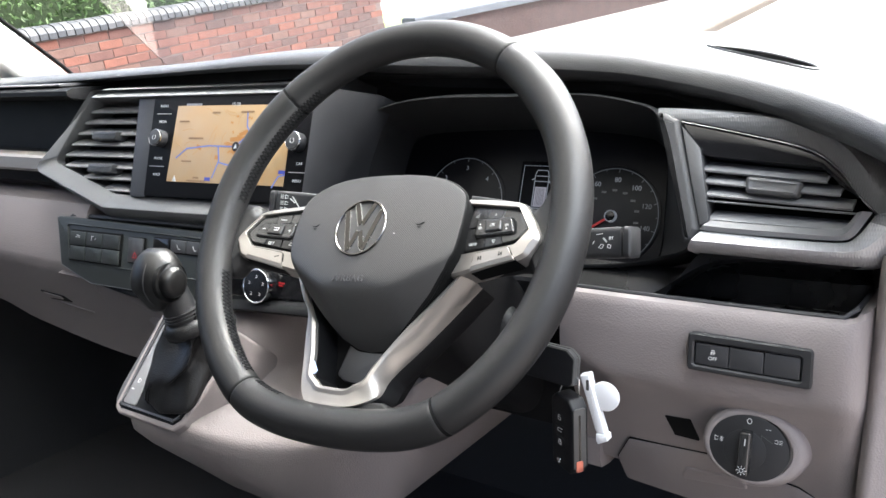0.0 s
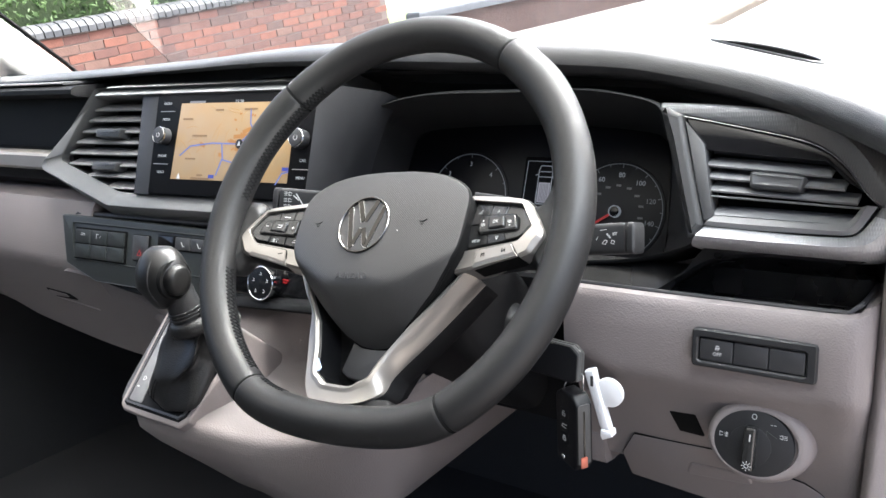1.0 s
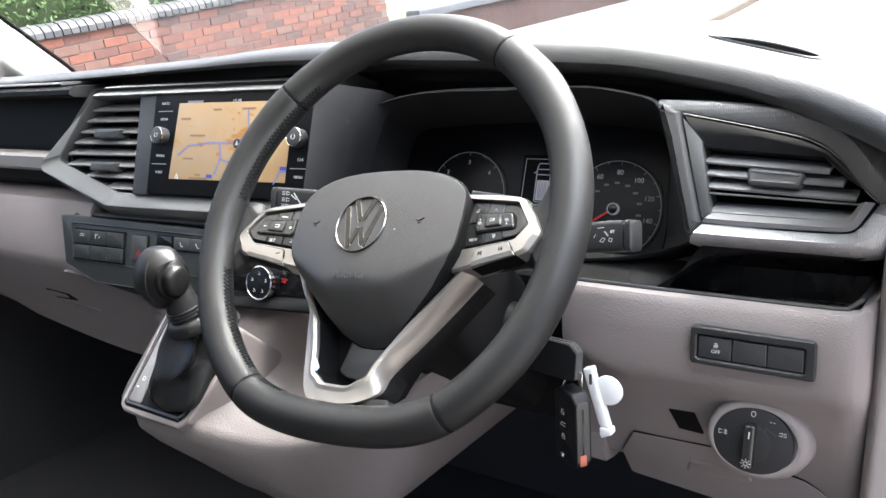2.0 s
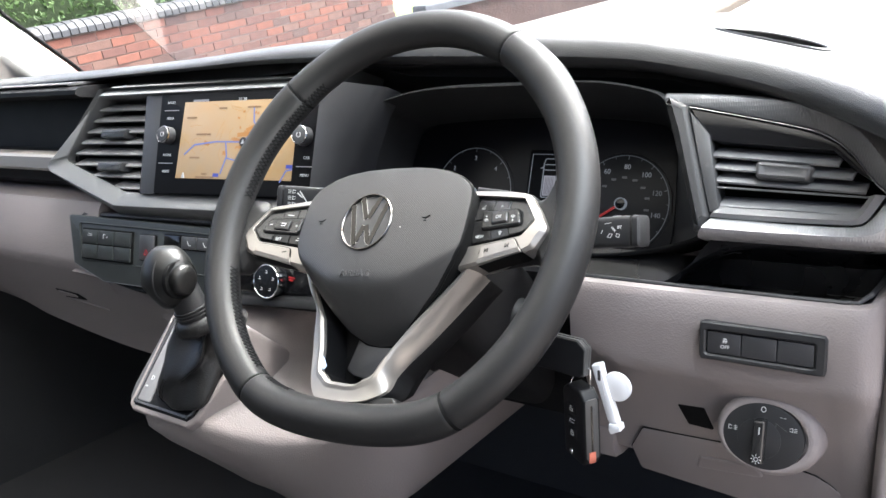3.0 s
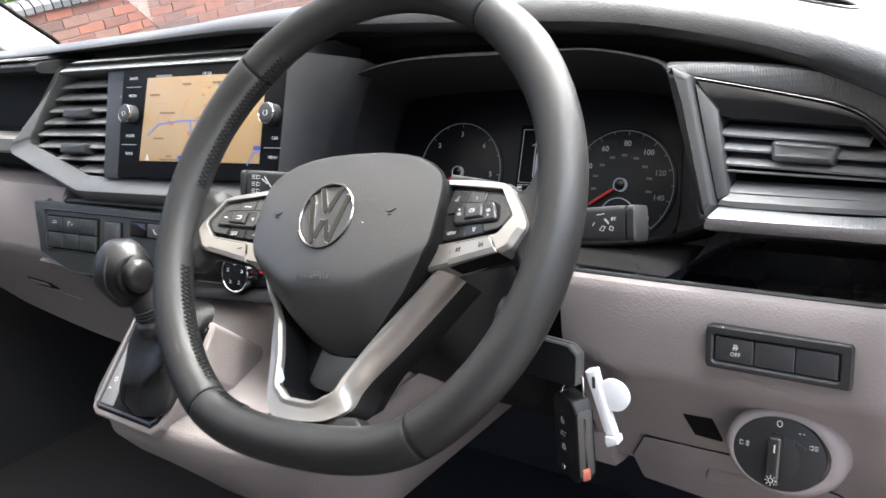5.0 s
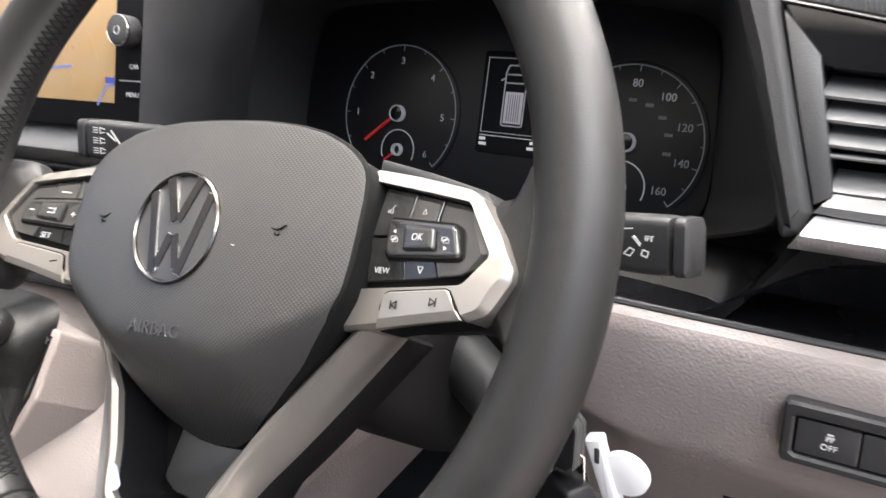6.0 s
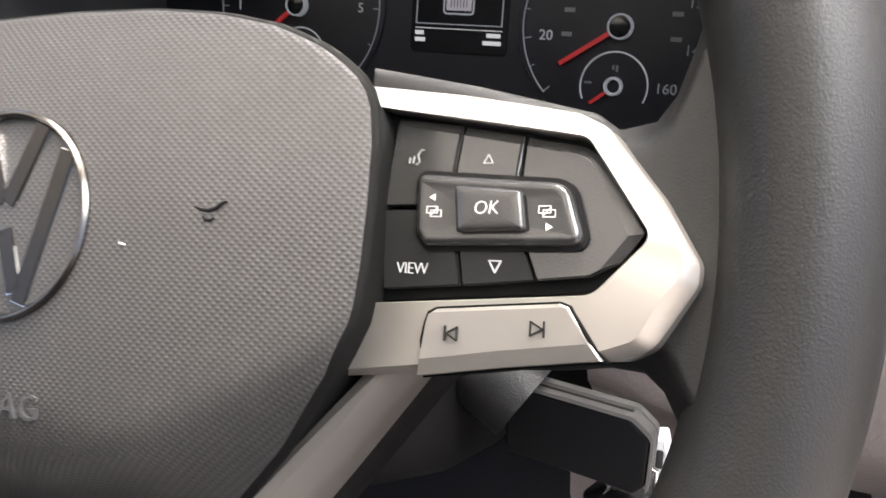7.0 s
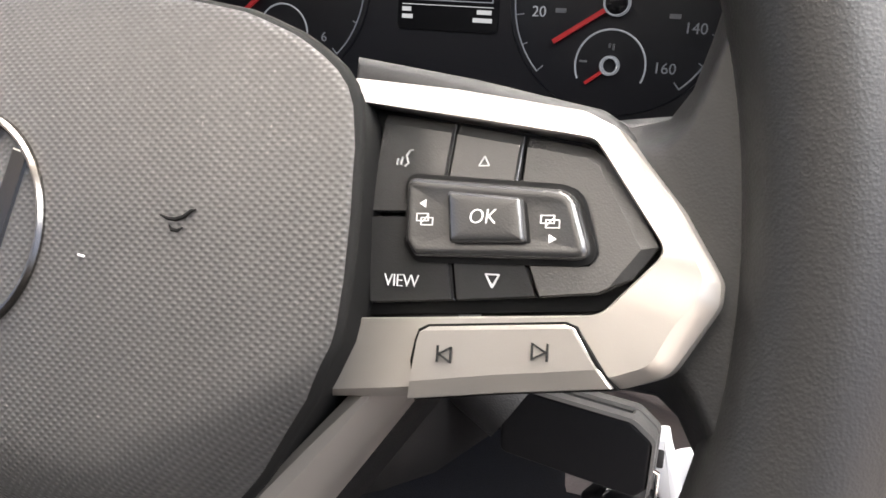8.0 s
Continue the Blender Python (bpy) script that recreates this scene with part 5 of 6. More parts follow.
G_TOWN = glow("map_town", (0.75, 0.33, 0.06), 0.42)
split_bars("map_road", [((-0.085, -0.022), (-0.068, -0.010)), ((-0.068, -0.010), (-0.030, -0.006)), ((-0.030, -0.006), (0.015, -0.0065)), ((0.015, -0.0065), (0.035, 0.010)), ((0.035, 0.010), (0.060, 0.022)), ((0.028, 0.036), (0.030, 0.018)), ((0.030, 0.018), (0.036, 0.010)), ((-0.014, -0.006), (-0.010, -0.024)), ((-0.010, -0.024), (-0.018, -0.045)), ((-0.010, -0.026), (0.012, -0.030)), ((0.012, -0.030), (0.05, -0.026)), ((0.08, -0.053), (0.088, -0.040)), ((0.088, -0.040), (0.097, -0.038))], 0.0017, 0.0004, 0.0008, G_ROADS, screen)
split_bars("town_patch", [((0.006, 0.002), (0.030, 0.004)), ((0.010, -0.012), (0.024, -0.016)), ((0.000, -0.003), (0.012, -0.006)), ((-0.050, -0.007), (-0.044, -0.009)), ((0.020, 0.008), (0.032, 0.012)), ((-0.016, -0.020), (-0.012, -0.020))], 0.005, 0.0004, 0.0006, G_TOWN, screen)
split_bars("place_name", [((0.018, 0.0355), (0.038, 0.0355)), ((-0.030, 0.035), (-0.018, 0.035)), ((-0.066, 0.003), (-0.042, 0.003)), ((-0.074, -0.026), (-0.058, -0.026)), ((-0.050, -0.046), (-0.042, -0.046)), ((-0.086, 0.024), (-0.070, 0.024)), ((-0.030, -0.050), (-0.060, -0.050))], 0.0022, 0.0004, 0.0008, glow("map_name", (0.42, 0.24, 0.10), 0.4), screen)
split_bars("road_sign", [((-0.029, -0.047), (-0.022, -0.047)), ((0.089, -0.035), (0.096, -0.035))], 0.0042, 0.0005, 0.0009, glow("sign_blue", (0.05, 0.08, 0.5), 0.6), screen)
map_rng = random.Random(5)
suburbs, lanes = [], []
for k in range(26):
    x, y = map_rng.gauss(0.020, 0.014), map_rng.gauss(0.000, 0.012)
    suburbs.append(((x, y), (x + map_rng.uniform(0.001, 0.004), y + map_rng.uniform(-0.002, 0.002))))
for k in range(22):
    x, y, a = map_rng.uniform(-0.080, 0.080), map_rng.uniform(-0.042, 0.034), map_rng.uniform(0, math.pi)
    for turn in range(3):
        step = map_rng.uniform(0.005, 0.011)
        to = (min(0.090, max(-0.088, x + step * math.cos(a))), min(0.040, max(-0.047, y + step * math.sin(a))))
        lanes.append(((x, y), to))
        (x, y), a = to, a + map_rng.uniform(-0.7, 0.7)
tagged(part("suburb_patches", bars(suburbs, 0.0024, 0.00042, 0.00055), G_TOWN, screen), kind="stuff")
tagged(part("minor_roads", bars(lanes, 0.0006, 0.00042, 0.00052), glow("map_lane", (0.82, 0.44, 0.12), 0.42), screen), kind="stuff")
part("position_disc", plate(bmesh.new(), circle(0.0058, 0.0153, -0.0065, 32), 0.0006, 0.0012, 0.0002), M_FACE, screen)
part("position_arrow", plate(bmesh.new(), [(0.0125, -0.009), (0.0178, -0.0085), (0.0155, -0.003)], 0.0012, 0.0016, 0.0001), G_LABEL, screen)
part("north_mark", plate(bmesh.new(), [(-0.0865, -0.0515), (-0.080, -0.0515), (-0.0835, -0.0445)], 0.0005, 0.0012, 0.0001), G_LABEL, screen)
part("clock", lettering("15:28", 0.0066, 0.0001), G_LABEL, unit, "white digital clock", Matrix.Translation((0.0069, 0.0448, 0.0003)))
part("status_text", bars([((-0.078, 0.0455), (-0.052, 0.0455))], 0.0026, 0.0, 0.0003), glow("status_dim", (0.5, 0.5, 0.55), 0.25), unit)
for tx, x, y in (("RADIO", -0.1190, 0.0440), ("MEDIA", -0.1185, 0.0237), ("PHONE", -0.1178, -0.0232), ("VOICE", -0.1175, -0.0440), ("CAR", 0.1168, -0.0245), ("MENU", 0.1161, -0.0443)):
    part("button_label", lettering(tx, 0.0047, 0.0001), G_LABEL, unit, "", Matrix.Translation((x, y, 0.0003)))
for x, y in ((-0.1175, 0.0340), (-0.1190, -0.0335), (0.1160, -0.0345)):
    part("button_rule", bars([((x - 0.013, y), (x + 0.013, y))], 0.0009, 0.0, 0.0007), M_SATIN, unit)


def knob(x, y):
    bm = bmesh.new()
    loft(bm, [at_z(circle(r, x, y, 40), z) for r, z in ((0.0110, 0.0), (0.0110, 0.010), (0.0104, 0.0115))], cap1=True)
    k = part("knob", bm, M_DARK, unit, "ribbed rotary knob with chrome edge")
    bm = bmesh.new()
    ring(bm, circle(0.0109, x, y, 40), circle(0.0099, x, y, 40), 0.009, 0.0122, 0.0005)
    part("knob_edge", bm, M_CHROME, k)
    part("knob_face", plate(bmesh.new(), circle(0.0097, x, y, 40), 0.010, 0.0126, 0.0006), M_DARK, k)
    bm = bmesh.new()
    tube(bm, [(x + 0.0028 * math.cos(a), y + 0.0028 * math.sin(a), 0.0127) for a in span(math.pi * 0.65, math.pi * 2.35, 16)], 0.0003, 5)
    part("knob_symbol", bm, M_PAINT, k)


knob(-0.1161, 0.0015)
knob(0.1127, -0.0004)

# ---- centre surround, its air vent ----
BEZEL_OUT = [(-0.2805, 0.0690), (-0.3715, -0.0455), (-0.2110, -0.0915), (-0.165, -0.0915), (0.1335, -0.0890), (0.1355, 0.0660), (0.0950, 0.0690)]
BEZEL_IN = [(-0.2690, 0.0560), (-0.3450, -0.0310), (-0.2050, -0.0715), (-0.165, -0.0725), (0.1325, -0.0705), (0.1340, 0.0540), (0.0920, 0.0565)]
BEZEL_ROLL = [(-0.2830, 0.0700), (-0.3760, -0.0500), (-0.2160, -0.1045), (-0.165, -0.1050), (0.1335, -0.1030), (0.1355, 0.0675), (0.0950, 0.0700)]
centre = thing("centre_surround", SC, "graphite frame round the vents and the radio", "trim panel")


def between(a, b, t):
    return [tuple(Vector(p).lerp(Vector(q), t)) for p, q in zip(a, b)]


def by_corner(pts, r):
    """Corners rounded with the same number of points each, so that outlines pair up."""
    return fillet(pts, r, 6)


def edge_z(y):
    """The frame's outer edge lies back along its top."""
    return 0.0034 - 0.018 * min(1, max(0, (y - 0.045) / 0.020))


bm = bmesh.new()
bo, bi, br = by_corner(BEZEL_OUT, 0.010), by_corner(BEZEL_IN, 0.007), by_corner(BEZEL_ROLL, 0.013)
loft(bm, [at_z(br, -0.10), at_z(br, -0.030), at_z(between(br, bo, 0.1), -0.016), at_z(between(br, bo, 0.4), -0.006), [(x, y, edge_z(y) - 0.0014) for x, y in between(br, bo, 0.85)], [(x, y, edge_z(y)) for x, y in bo], [(x, y, edge_z(y) + (0.0010 if y > 0.05 else -0.0002)) for x, y in between(bo, bi, 0.08)], [(x, y, 0.0020 if y > 0.04 else -0.002 if y > 0 else -0.0075) for x, y in between(bo, bi, 0.9)], [(x, y, 0.0005 if y > 0.04 else -0.004 if y > 0 else -0.0085) for x, y in bi], at_z(bi, -0.045)], cap0=False, cap1=False)
part("surround_ring", bm, M_BEZEL, centre, sharp=40)
# top of the frame, running back to the shelf
bm = bmesh.new()
loft(bm, [[(x, 0.0680, -0.0130), (x, 0.0700, -0.0142), (x + 0.002, 0.0765, -0.024), (x + 0.004, 0.0880, -0.055), (x + 0.004, 0.0890, -0.10), (x, 0.0640, -0.10), (x, 0.0640, -0.0130)] for x in span(-0.279, 0.134, 30)])
part("surround_top", bm, M_BEZEL, centre, "pale-lit top face of the frame", sharp=30)
part("backing", plate(bmesh.new(), inset(BEZEL_OUT, -0.0), -0.06, -0.045, 0.001), M_GAP, centre)
part("side_strip", plate(bmesh.new(), [(-0.1680, -0.0735), (-0.1375, -0.0735), (-0.1405, 0.0575), (-0.1745, 0.0575)], -0.03, -0.003, 0.001), M_DARK, centre)
bm = bmesh.new()
rings = []
si = SC.inverted()
for t, r in zip(span(0, 1, 5), [(-0.205, 0.206, 0.650), (-0.198, 0.203, 0.70), (-0.178, 0.200, 0.745), (-0.152, 0.197, 0.790), (-0.136, 0.203, 0.814)]):
    l = Vector((0.1325 + 0.002 * t, -0.0860 + 0.148 * t, 0.0082))
    q = si @ Vector(r)
    m1, m2 = l.lerp(q, 0.3), l.lerp(q, 0.8) + Vector((0, 0, 0.001))
    rings.append([l + Vector((0, 0, -0.03)), l, m1, m2, q, q + Vector((0, 0, -0.03))])
loft(bm, rings)
part("binnacle_side", bm, M_DARK, centre, sharp=75)


def vent_slat(w, chord, thick, name="slat"):
    """One blade, x along, tilted so that its upper face shows."""
    bm = bmesh.new()
    prof = [(-thick / 2, -chord / 2), (thick * 0.1, -chord * 0.54), (thick / 2, -chord * 0.4), (thick / 2, chord * 0.5), (-thick / 2, chord * 0.5)]
    loft(bm, [[(x, y, -z) for y, z in prof] for x in (-w / 2, w / 2)])
    return bm


vent = thing("air_vent", SC, "black slatted air vent in the centre of the dashboard", "air vent", "dashboard air vents")
for k in range(8):
    y = 0.0445 - 0.0152 * k
    left = -0.2780 - (0.047 - y) * 0.72 if y > -0.028 else -0.3320 + (-0.028 - y) * 2.9
    right = -0.170
    part("slat", vent_slat(right - left, 0.020, 0.0032), M_SLAT, vent, "", Matrix.Translation(((left + right) / 2, y, -0.018)) @ Matrix.Rotation(radians(32), 4, "X"))
for y in (0.0065, -0.0385):
    tb = part("slider_tab", plate(bmesh.new(), fillet([(-0.263, y - 0.006), (-0.214, y - 0.006), (-0.2095, y + 0.006), (-0.263, y + 0.006)], 0.002, 3), -0.022, -0.003, 0.002, 3), M_MID, vent)
    part("tab_groove", bars([((-0.258, y + 0.001), (-0.216, y + 0.001))], 0.0008, -0.0032, -0.0029 + 0.0002), M_BLACK, tb)

# passenger side: shelf front and silver strip
shelf = thing("passenger_shelf", Matrix.Identity(4), "black passenger shelf front with a silver trim strip", "trim panel")
base = SC @ Vector((-0.36, 0, 0))
bm = bmesh.new()
rings = []
for x in span(X_LEFT, base.x + 0.03, 12):
    rings.append([(x, y, z) for y, z in [(0.34, 0.836), (0.165, 0.834), (0.158, 0.830), (0.157, 0.824), (0.163, 0.820), (0.20, 0.815), (0.19, 0.742), (0.145, 0.738), (0.145, 0.70), (0.16, 0.69), (0.34, 0.69)]])
loft(bm, rings)
part("shelf_front", bm, M_BINNACLE, shelf, sharp=30)
bm = bmesh.new()
rings = []
for x in span(X_LEFT, base.x + 0.006, 12):
    rings.append([(x, y, z) for y, z in [(0.16, 0.742), (0.132, 0.741), (0.128, 0.738), (0.126, 0.722), (0.129, 0.718), (0.16, 0.716)]])
loft(bm, rings)
part("silver_strip", bm, M_SATIN, shelf, "pale silver trim strip", sharp=25)
bm = bmesh.new()
rings = []
for x in span(X_LEFT, base.x - 0.004, 12):
    rings.append([(x, y, z) for y, z in [(0.34, 0.8415), (0.168, 0.8400), (0.166, 0.8385), (0.168, 0.8365), (0.34, 0.8365)]])
loft(bm, rings)
part("shelf_edge", bm, M_MID, shelf)

# ---- switch panel below the radio ----
PP = panel((-0.5, 0.108, 0.647), 4, 15)
lower = thing("climate_panel", PP, "charcoal panel with switches and a heater dial", "control panel")
part("panel_plate", plate(bmesh.new(), fillet([(-0.1570, 0.0175), (-0.1400, -0.0500), (-0.0720, -0.0705), (0.0292, -0.0706), (0.1485, -0.0692), (0.250, -0.0690), (0.345, -0.0600), (0.345, 0.020), (0.140, 0.014)], 0.004, 3), -0.05, -0.004, 0.003, 3), M_CLIMATE, lower)
bm = bmesh.new()
tube(bm, [(x, y, -0.0052) for x, y in fillet([(-0.1555, 0.0160), (-0.1388, -0.0490), (-0.0715, -0.0692), (0.0292, -0.0693), (0.1485, -0.0680), (0.250, -0.0678), (0.343, -0.0590)], [0, 0.004, 0.004, 0.004, 0.004, 0.004, 0], 3)], 0.0010, 6)
part("panel_edge", bm, M_SILL, lower, "thin bright edge of the panel")
bm = bmesh.new()
ring(bm, fillet([(-0.1300, 0.0085), (0.136, 0.0065), (0.136, -0.0460), (-0.1210, -0.0440)], 0.004, 3), fillet([(-0.1280, 0.0065), (0.134, 0.0045), (0.134, -0.0440), (-0.1192, -0.0420)], 0.003, 3), -0.006, -0.0020, 0.0008)
part("field_edge", bm, M_CLIMATE, lower)
bm = bmesh.new()
rings = []
for x in span(-0.615, -0.12, 30):
    zl = smooth_lerp([-0.615, -0.592, -0.493, -0.391, -0.246, -0.157, -0.12], [0.590, 0.578, 0.566, 0.568, 0.580, 0.586, 0.588], x)
    rings.append([PP.inverted() @ Vector((x, y, z)) for y, z in [(0.30, zl + 0.014), (0.106, zl + 0.012), (0.098, zl + 0.009), (0.096, zl + 0.005), (0.098, zl + 0.002), (0.106, zl), (0.30, zl)]])
loft(bm, rings)
part("under_lip", bm, M_BINNACLE, lower, "black rounded lip under the switches", sharp=60)
part("heater_plate", plate(bmesh.new(), fillet([(0.150, -0.058), (0.335, -0.054), (0.335, 0.004), (0.150, 0.004)], 0.004, 3), -0.01, -0.001, 0.002), M_GLOSS, lower)
part("upper_lip", plate(bmesh.new(), [(-0.142, 0.0165), (0.345, 0.016), (0.345, 0.0235), (-0.135, 0.0235)], -0.06, -0.012, 0.004, 3), M_BLACK, lower)
part("switch_gap", plate(bmesh.new(), fillet(rect(0.107, 0.0430, -0.0660, -0.0205), 0.002, 3), -0.01, -0.0020, 0.0004), M_GAP, lower)
for ix in range(3):
    for iy in range(2):
        part("switch", plate(bmesh.new(), fillet(rect(0.0333, 0.0186, -0.1005 + 0.0346 * ix, -0.0108 - 0.0200 * iy), 0.001, 2), -0.008, 0.0003, 0.0008), M_CLIMATE, lower)
split_bars("switch_mark", [((-0.105, -0.009), (-0.096, -0.009)), ((-0.103, -0.0065), (-0.096, -0.0072)), ((-0.071, -0.006), (-0.071, -0.012)), ((-0.071, -0.006), (-0.067, -0.0065)), ((-0.064, -0.0105), (-0.062, -0.0085))], 0.0007, 0.0003, 0.0006, M_PAINT, lower)
part("hazard_gap", plate(bmesh.new(), fillet(rect(0.031, 0.0345, 0.0178, -0.0180), 0.002, 3), -0.01, -0.0020, 0.0004), M_GAP, lower)
part("hazard_switch", plate(bmesh.new(), fillet(rect(0.0285, 0.0320, 0.0178, -0.0180), 0.0012, 2), -0.008, 0.0003, 0.0008), M_MID, lower)
part("hazard_mark", bars([(a, b) for a, b in tri(0.018, -0.024, 0.008, 0.007)], 0.0011, 0.0003, 0.0006), G_RED, lower)
part("seat_gap", plate(bmesh.new(), fillet(rect(0.092, 0.0185, 0.0950, -0.0070), 0.002, 3), -0.01, -0.0020, 0.0004), M_GAP, lower)
part("seat_lid", plate(bmesh.new(), fillet(rect(0.030, 0.0155, 0.0660, -0.0070), 0.001, 2), -0.008, -0.0002, 0.0008), M_GLOSS, lower)
for x in (0.0970, 0.1255):
    part("seat_switch", plate(bmesh.new(), fillet(rect(0.027, 0.0155, x, -0.0070), 0.001, 2), -0.008, 0.0003, 0.0008), M_MID, lower)
    split_bars("seat_mark", [((x - 0.002, -0.005), (x + 0.001, -0.010)), ((x + 0.001, -0.010), (x + 0.004, -0.010))], 0.0009, 0.0003, 0.0006, M_PAINT, lower)
kx, ky = 0.244, -0.0405
bm = bmesh.new()
loft(bm, [at_z(circle(r, kx, ky, 48), z) for r, z in ((0.0195, -0.002), (0.0192, 0.012), (0.0178, 0.0135))])
hk = part("heater_dial", bm, M_GLOSS, lower, "heater dial with chrome edge")
bm = bmesh.new()
ring(bm, circle(0.0196, kx, ky, 48), circle(0.0179, kx, ky, 48), 0.008, 0.0145, 0.0006)
part("dial_edge", bm, M_CHROME, hk)
for k in range(5):
    a = radians(90 + 72 * k)
    x, y = kx + 0.0108 * math.cos(a), ky + 0.0108 * math.sin(a)
    part("dial_mark", bars([((x - 0.0018, y - 0.0014), (x + 0.0016, y - 0.0014)), ((x, y - 0.0012), (x + 0.0010, y + 0.0006)), ((x + 0.0010, y + 0.0006), (x - 0.0008, y + 0.0016))], 0.0004, 0.0135, 0.0138), M_PAINT, hk)
part("red_scale", bars([((0.266, -0.0345), (0.273, -0.0352)), ((0.2665, -0.0375), (0.271, -0.0378))], 0.0018, -0.001, 0.0003), G_RED, lower)

# ---- driver's side air vent ----
RV = panel((0.28, 0.160, 0.74), 3, 20)
BAND_IN = [(-0.0990, 0.0625), (-0.0751, 0.0560), (-0.0351, 0.0480), (0.0078, 0.0389), (0.0243, 0.0339), (0.0367, 0.0273), (0.0492, 0.0161), (0.0619, -0.0003), (0.0738, -0.0125), (0.0725, -0.0160), (0.0625, -0.0315), (0.0520, -0.0366), (0.0157, -0.0371), (-0.0257, -0.0358), (-0.0492, -0.0352)]
BAND_RIDGE = [(-0.1010, 0.0700), (-0.0800, 0.0672), (-0.0363, 0.0620), (0.0064, 0.0550), (0.0270, 0.0485), (0.0474, 0.0358), (0.0610, 0.0215), (0.0745, 0.0030), (0.0850, -0.0100), (0.0845, -0.0200), (0.0755, -0.0350), (0.0600, -0.0440), (0.0169, -0.0450), (-0.0244, -0.0446), (-0.0535, -0.0440)]
BAND_OUT = [(-0.1010, 0.0790), (-0.0780, 0.0765), (-0.0363, 0.0705), (0.0090, 0.0630), (0.0342, 0.0552), (0.0530, 0.0440), (0.0700, 0.0300), (0.0870, 0.0110), (0.0960, -0.0080), (0.0950, -0.0230), (0.0860, -0.0420), (0.0700, -0.0520), (0.0169, -0.0520), (-0.0244, -0.0515), (-0.0590, -0.0510)]
LINE = [(-0.0751, 0.0547), (-0.0351, 0.0469), (0.0078, 0.0378), (0.0243, 0.0328), (0.0367, 0.0262), (0.0492, 0.0150), (0.0619, -0.0013), (0.0731, -0.0120)]
SILL_MID = [(0.0651, -0.0128), (0.0605, -0.0225), (0.0567, -0.0286), (0.0515, -0.0318), (0.0366, -0.0325), (-0.0233, -0.0318), (-0.0476, -0.0310)]
SILL_OUT = [(0.0714, -0.0130), (0.0660, -0.0232), (0.0608, -0.0314), (0.0537, -0.0351), (0.0369, -0.0356), (-0.0233, -0.0357), (-0.0502, -0.0341)]
SILL_IN = [(0.0610, -0.0130), (0.0575, -0.0190), (0.0540, -0.0238), (0.0490, -0.0258), (0.0350, -0.0268), (-0.0233, -0.0262), (-0.0435, -0.0254)]


def flat_along(pts, n):
    return along([(x, y, 0) for x, y in pts], n)


rvent = thing("air_vent", RV, "black slatted air vent beside the instruments", "air vent", "dashboard air vents")
bm = bmesh.new()
rings = []
for i, (a, r, b) in enumerate(zip(flat_along(BAND_OUT, 120), flat_along(BAND_RIDGE, 120), flat_along(BAND_IN, 120))):
    k = Vector((0, 0, 1))
    low = smooth_lerp([0, 68, 84, 119], [0.0, 0.0, 1.0, 1.0], i)
    start = max(0, 1 - i / 30)
    ridge = r + k * (0.0050 + 0.0040 * low - 0.022 * start)
    a = a.lerp(r, 0.7 * start)
    edge = a + k * (-0.010 + 0.008 * low - 0.020 * start)
    inner = b + k * (-0.0005 - 0.010 * start)
    rings.append([edge - k * 0.03, edge - k * 0.004, edge.lerp(ridge, 0.3) + k * 0.0012, edge.lerp(ridge, 0.7) + k * 0.0016, ridge, ridge.lerp(inner, 0.3) + k * 0.0006, inner.lerp(ridge, 0.06), inner - k * 0.0006, inner - k * 0.02])
# same moulding, upper run coloured as shaded, lower run as lit
loft(bm, rings[:80])
part("trim_shaded", bm, M_TRIM_SHADED, rvent, "fine patterned trim, in its shaded tone", sharp=50)
bm = bmesh.new()
loft(bm, rings[79:])
part("lower_trim", bm, M_TRIM_LIT, rvent, "fine patterned silver trim under the vent, in its lit tone", sharp=50)
bm = bmesh.new()
rings = []
for a, b in zip(flat_along(BAND_IN[1:9], 50), flat_along(LINE, 50)):
    k = Vector((0, 0, 1))
    rings.append([a - k * 0.02, a - k * 0.0004, a.lerp(b, 0.15) - k * 0.0006, b - k * 0.0030, b - k * 0.02])
loft(bm, rings)
part("vent_hood", bm, M_BLACK, rvent, sharp=30)
part("vent_back", plate(bmesh.new(), [(-0.080, 0.055), (0.055, 0.022), (0.072, -0.012), (0.055, -0.036), (-0.055, -0.036)], -0.052, -0.034, 0.0005), M_GAP, rvent)
part("visor_plate", plate(bmesh.new(), LINE[:7] + [(0.052, 0.0040), (0.034, 0.0205), (-0.050, 0.0270), (-0.060, 0.0290)], -0.02, -0.0045, 0.0006), M_GLOSS, rvent)
bm = bmesh.new()
tube(bm, [(p.x, p.y, -0.0022) for p in flat_along(LINE, 40)], 0.0006, 6)
part("bright_line", bm, M_CHROME, rvent, "thin chrome line")
bm = bmesh.new()
plate(bm, [(-0.0740, 0.0505), (-0.0570, 0.0318), (-0.0440, -0.0268), (-0.0506, -0.0310), (-0.0615, 0.0049)], -0.03, -0.0005, 0.0008)
part("vent_cheek", bm, M_MID, rvent)
bm = bmesh.new()
plate(bm, fillet([(-0.0975, 0.0630), (-0.0905, 0.0630), (-0.0770, 0.0560), (-0.0503, -0.0345), (-0.0545, -0.0440), (-0.0620, -0.0475), (-0.0660, -0.0330), (-0.0860, 0.0330)], [0.004, 0.006, 0.004, 0.003, 0.004, 0.006, 0.01, 0.01], 5), -0.035, 0.0022, 0.0055, 6)
part("binnacle_edge", bm, M_HOUSING, rvent, "smooth edge of the instrument hood")
bm = bmesh.new()
rings = []
